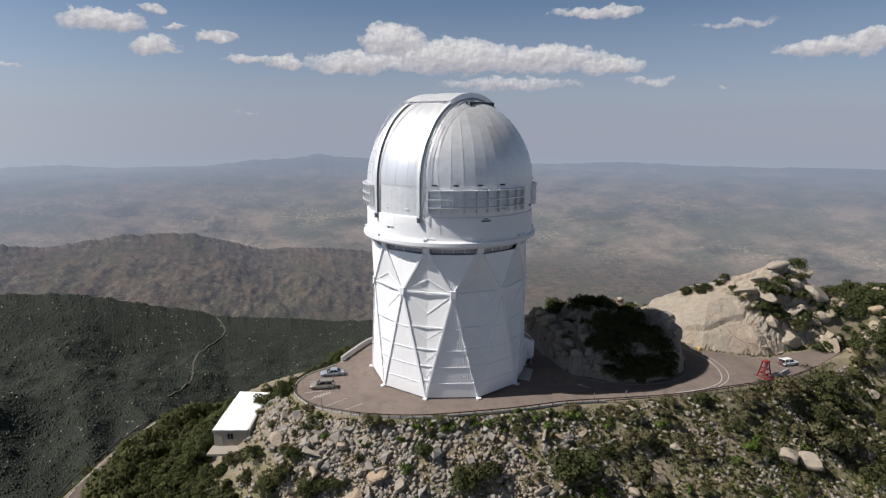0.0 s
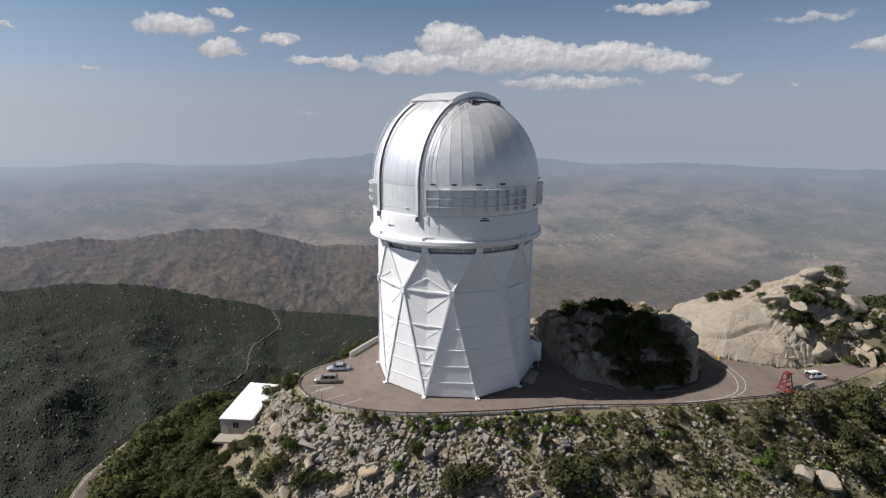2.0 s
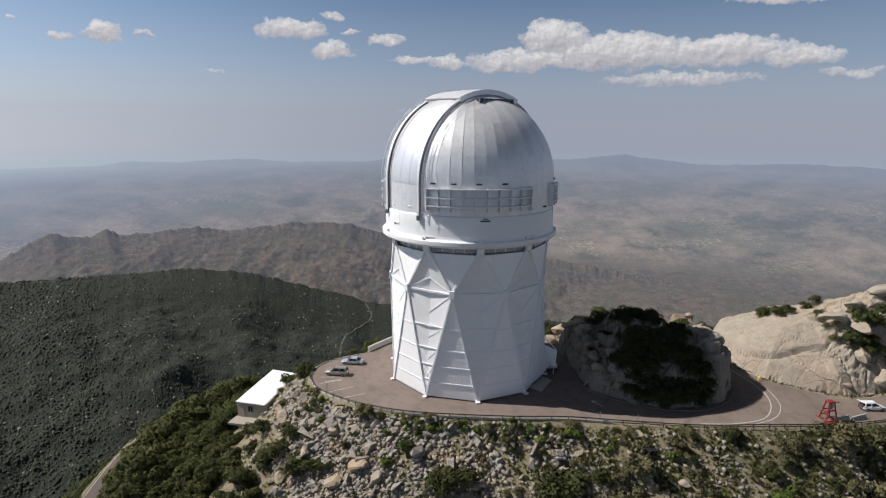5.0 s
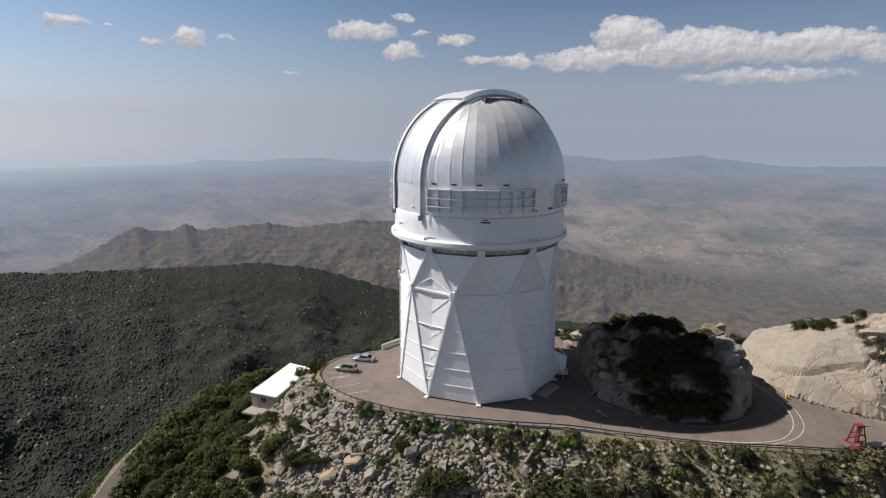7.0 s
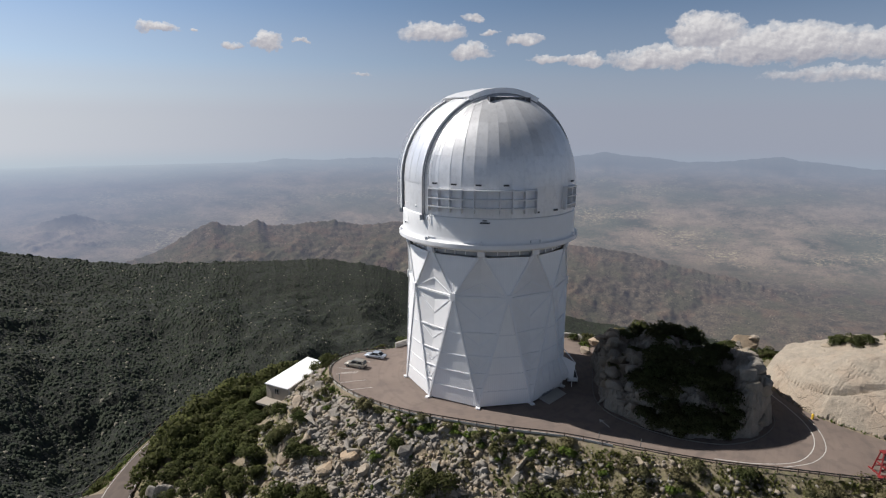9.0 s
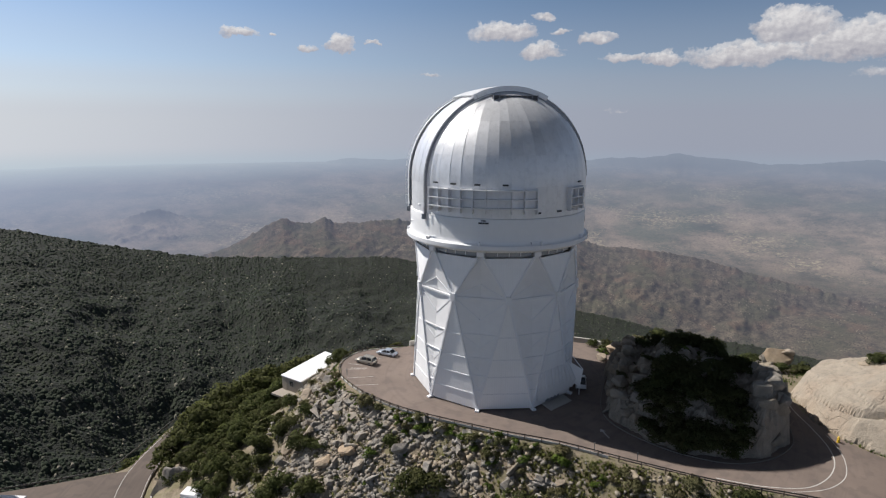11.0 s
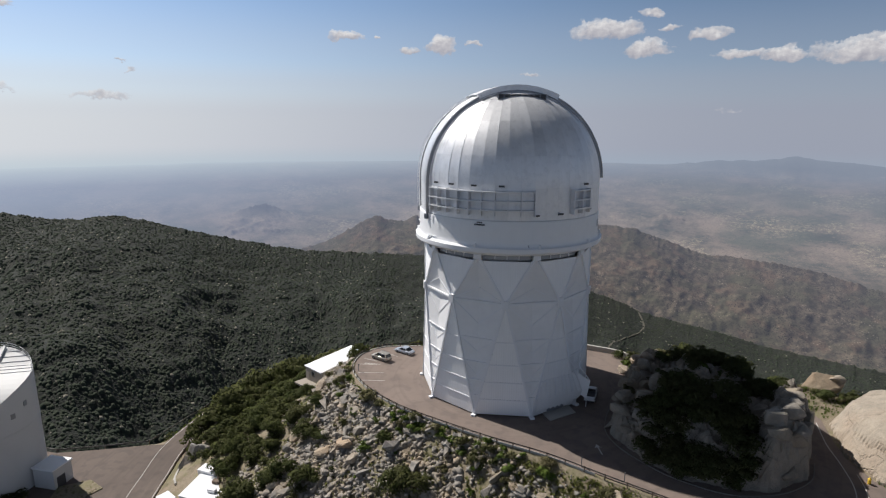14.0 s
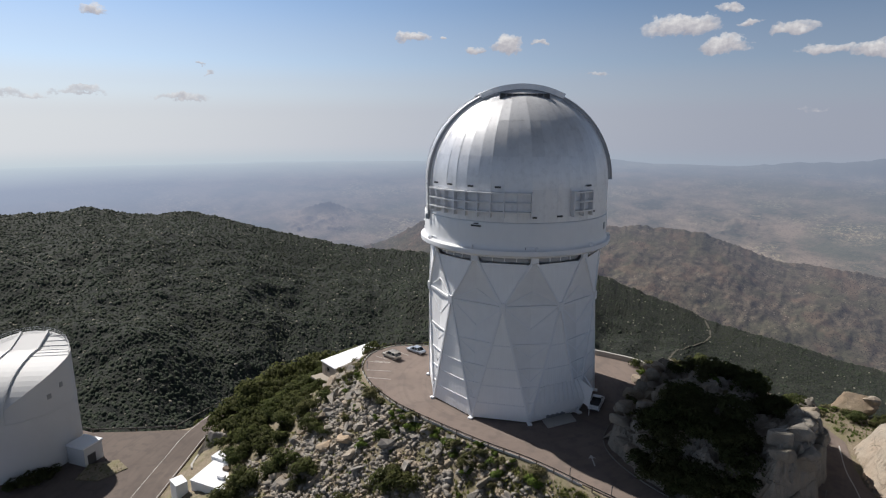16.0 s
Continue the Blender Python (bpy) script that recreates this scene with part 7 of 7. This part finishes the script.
un = thing("roof_unit", "pale air conditioning unit on the shed roof", "vent unit", at=pose(-17.6, 73.4, -17.9, 0, 0, 20))
part("housing", boxed((1.6, 0.9, 0.7), pose(0, 0, 0.35), 0.06), WHITE_TRIM, un)
part("grille", boxed((0.04, 0.7, 0.5), pose(0.8, 0, 0.38)), GREY, un)
rw = [(-38, 78), (-34, 79.2), (-30, 80.2), (-26, 80.6), (-21, 80.4), (-20, 83), (-30, 85), (-38, 83)]
rock_mass("rock_cutting", rw, lambda x, y, d: np.minimum(3.2 * d, 6.5) + 0 * x, TALUS, "shaded grey rock cutting behind the sheds", 0.35, 9, 2.5, lambda x, y: -23.8 + 0 * x, lambda x, y: 0.5 + 0 * x)
strip("kerb", smooth_line([(-30.5, 73.5), (-33.5, 75), (-36.8, 77.6), (-38.4, 80.6), (-36, 83)]), 0.4, CONCRETE, lambda x, y: z_at(x, y), "curved concrete kerb round a planting bed", 0.35, thick=0.6)

# dirt track on the lower ridge
strip("dirt_track", smooth_line([(-471, 1993), (-414, 1931), (-381, 1866), (-385, 1811), (-411, 1727), (-421, 1628), (-408, 1540), (-420, 1495), (-440, 1430)], 16), 6.0, DIRT, lambda x, y: z_at(x, y), "pale dirt track down the far ridge", 0.5, thick=1.2)

# oaks crowding the inner side of the lower road, and scrub on the knoll's flank
INSIDE = [(-42.2, 86), (-45.4, 95), (-47.4, 101), (-48.2, 112), (-45.0, 123), (-39.6, 134), (-33, 132), (-38, 112), (-36, 92)]
joined("oak_thicket", scatter(INSIDE, 120, 73), BUSHY, OAK, "tall oak scrub crowding the lower road", lambda r: r.uniform(1.3, 2.2), -0.05, "thicket")
KNOLL = [(126, 104), (150, 100), (170, 112), (165, 130), (140, 136), (128, 130), (130, 118)]
joined("oak_thicket", scatter(KNOLL, 110, 74), BUSHY, OAK, "oak scrub over the flank of the knoll", lambda r: r.uniform(0.8, 1.5), -0.05, "thicket")
FLANK = [(109, 113.8), (124, 108.5), (142, 104), (142, 122), (130, 125), (122, 115)]
joined("oak_thicket", scatter([(113, 105.5), (124, 106), (150, 99), (162, 118), (140, 113), (126, 109.5)], 75, 91), BUSHY, OAK, "oak scrub beyond the end of the pull-out", lambda r: r.uniform(0.8, 1.4), -0.05, "thicket")
joined("oak_thicket", scatter([(106, 99), (118, 106), (150, 103), (150, 84), (122, 72), (107, 74), (105, 88)], 85, 94), BUSHY, OAK, "dense oak scrub on the steep slope below the pull-out", lambda r: r.uniform(0.7, 1.3), -0.05, "thicket")
joined("grass", scatter([(70, 141), (76.5, 132), (80, 140), (90, 147), (76, 146)], 260, 95), blade, BRIGHT, "green weeds beside the road behind the outcrop", lambda r: r.uniform(0.3, 0.7), 0.0, "grass")
joined("oak_thicket", scatter(FLANK, 55, 75), BUSHY, OAK, "oak scrub between the boulders of the knoll", lambda r: r.uniform(0.7, 1.3), -0.05, "thicket")
for x, y in scatter(FLANK, 16, 76):
    boulder(x, y, rs.uniform(1.0, 2.4), "rounded tan granite boulder on the knoll", "boulders on the knoll", ROUND, rs.uniform(1.0, 1.5))
for x, y in scatter([(67, 140.5), (73, 145), (80, 146.5), (88, 146.5), (84, 142), (77, 140), (72, 139.5)], 22, 78):
    plant(ps.choice(("oak", "bright", "brush")), x, y, ps.uniform(0.6, 1.0))
for x, y in scatter([(32, 139.8), (42, 139.6), (44, 136), (41, 132), (38, 138)], 7, 79):
    plant(ps.choice(("bright", "oak")), x, y, ps.uniform(0.6, 1.0))
OUTER = [(-50.5, 84), (-55.2, 98), (-56.4, 112), (-53, 125.5), (-47.4, 138), (-52, 140), (-60, 124), (-62, 104), (-58, 86)]
joined("grass", scatter(OUTER, 900, 82), blade, BRIGHT, "fresh green growth on the verge of the lower road", lambda r: r.uniform(0.4, 1.1), 0.0, "grass")
joined("oak_thicket", [p for p in scatter(OAKS, 215, 83) if line_dist(np.array([p[0]]), np.array([p[1]]), LOW_ROAD)[0][0] > 5.5 and not in_area(*p, [(-26, 80), (-26, 68), (-12, 68), (-12, 80)])], BUSHY, OAK, "low oak scrub filling the slope below the hut", lambda r: r.uniform(0.6, 1.1), -0.05, "thicket")
for x, y in scatter([(118, 114), (128, 114), (132, 124), (122, 126), (114, 120)], 10, 84):
    boulder(x, y, rs.uniform(1.2, 2.6), "rounded tan granite boulder on the knoll", "boulders on the knoll", ROUND, rs.uniform(1.0, 1.5))
joined("oak_thicket", scatter([(112, 115.5), (128, 112), (134, 124), (120, 128), (113, 121)], 26, 85), BUSHY, OAK, "oak scrub on the crest of the knoll", lambda r: r.uniform(0.7, 1.2), -0.05, "thicket")
for x, y in scatter([(-27.5, 99.5), (-18.5, 98.2), (-17.6, 100.2), (-26.5, 101.4)], 9, 86):
    plant(ps.choice(("oak", "oak", "brush")), x, y, ps.uniform(0.6, 0.95))
ARC = [(12, 92.8), (5.3, 94.1), (-0.4, 96.1), (-6.4, 99.8), (-9.6, 104), (-10.8, 108), (-12.2, 108.4), (-11.2, 103.2), (-7.4, 98.4), (-1, 94.6), (5, 92.6), (12, 91.6)]
joined("grass", scatter(ARC, 420, 87), blade, BRIGHT, "green weeds along the parking edge", lambda r: r.uniform(0.25, 0.6), 0.0, "grass")
for x, y in scatter(ARC, 20, 88):
    plant(ps.choice(("bright", "bright", "brush")), x, y, ps.uniform(0.4, 0.8))


def open_slope(x, y, q):
    return (line_dist(x, y, LOW_ROAD)[0] > 10) & (line_dist(x, y, PLAZA, True)[0] > 7) & ~line_dist(x, y, PLAZA, True)[2] & (x < -59) & (q < 0.9)


woods("far_woods", 9000, 140, 520, 32, 88, (1.4, 3.0), 5, "dark evergreen oak woods on the slope below the yard", open_slope)
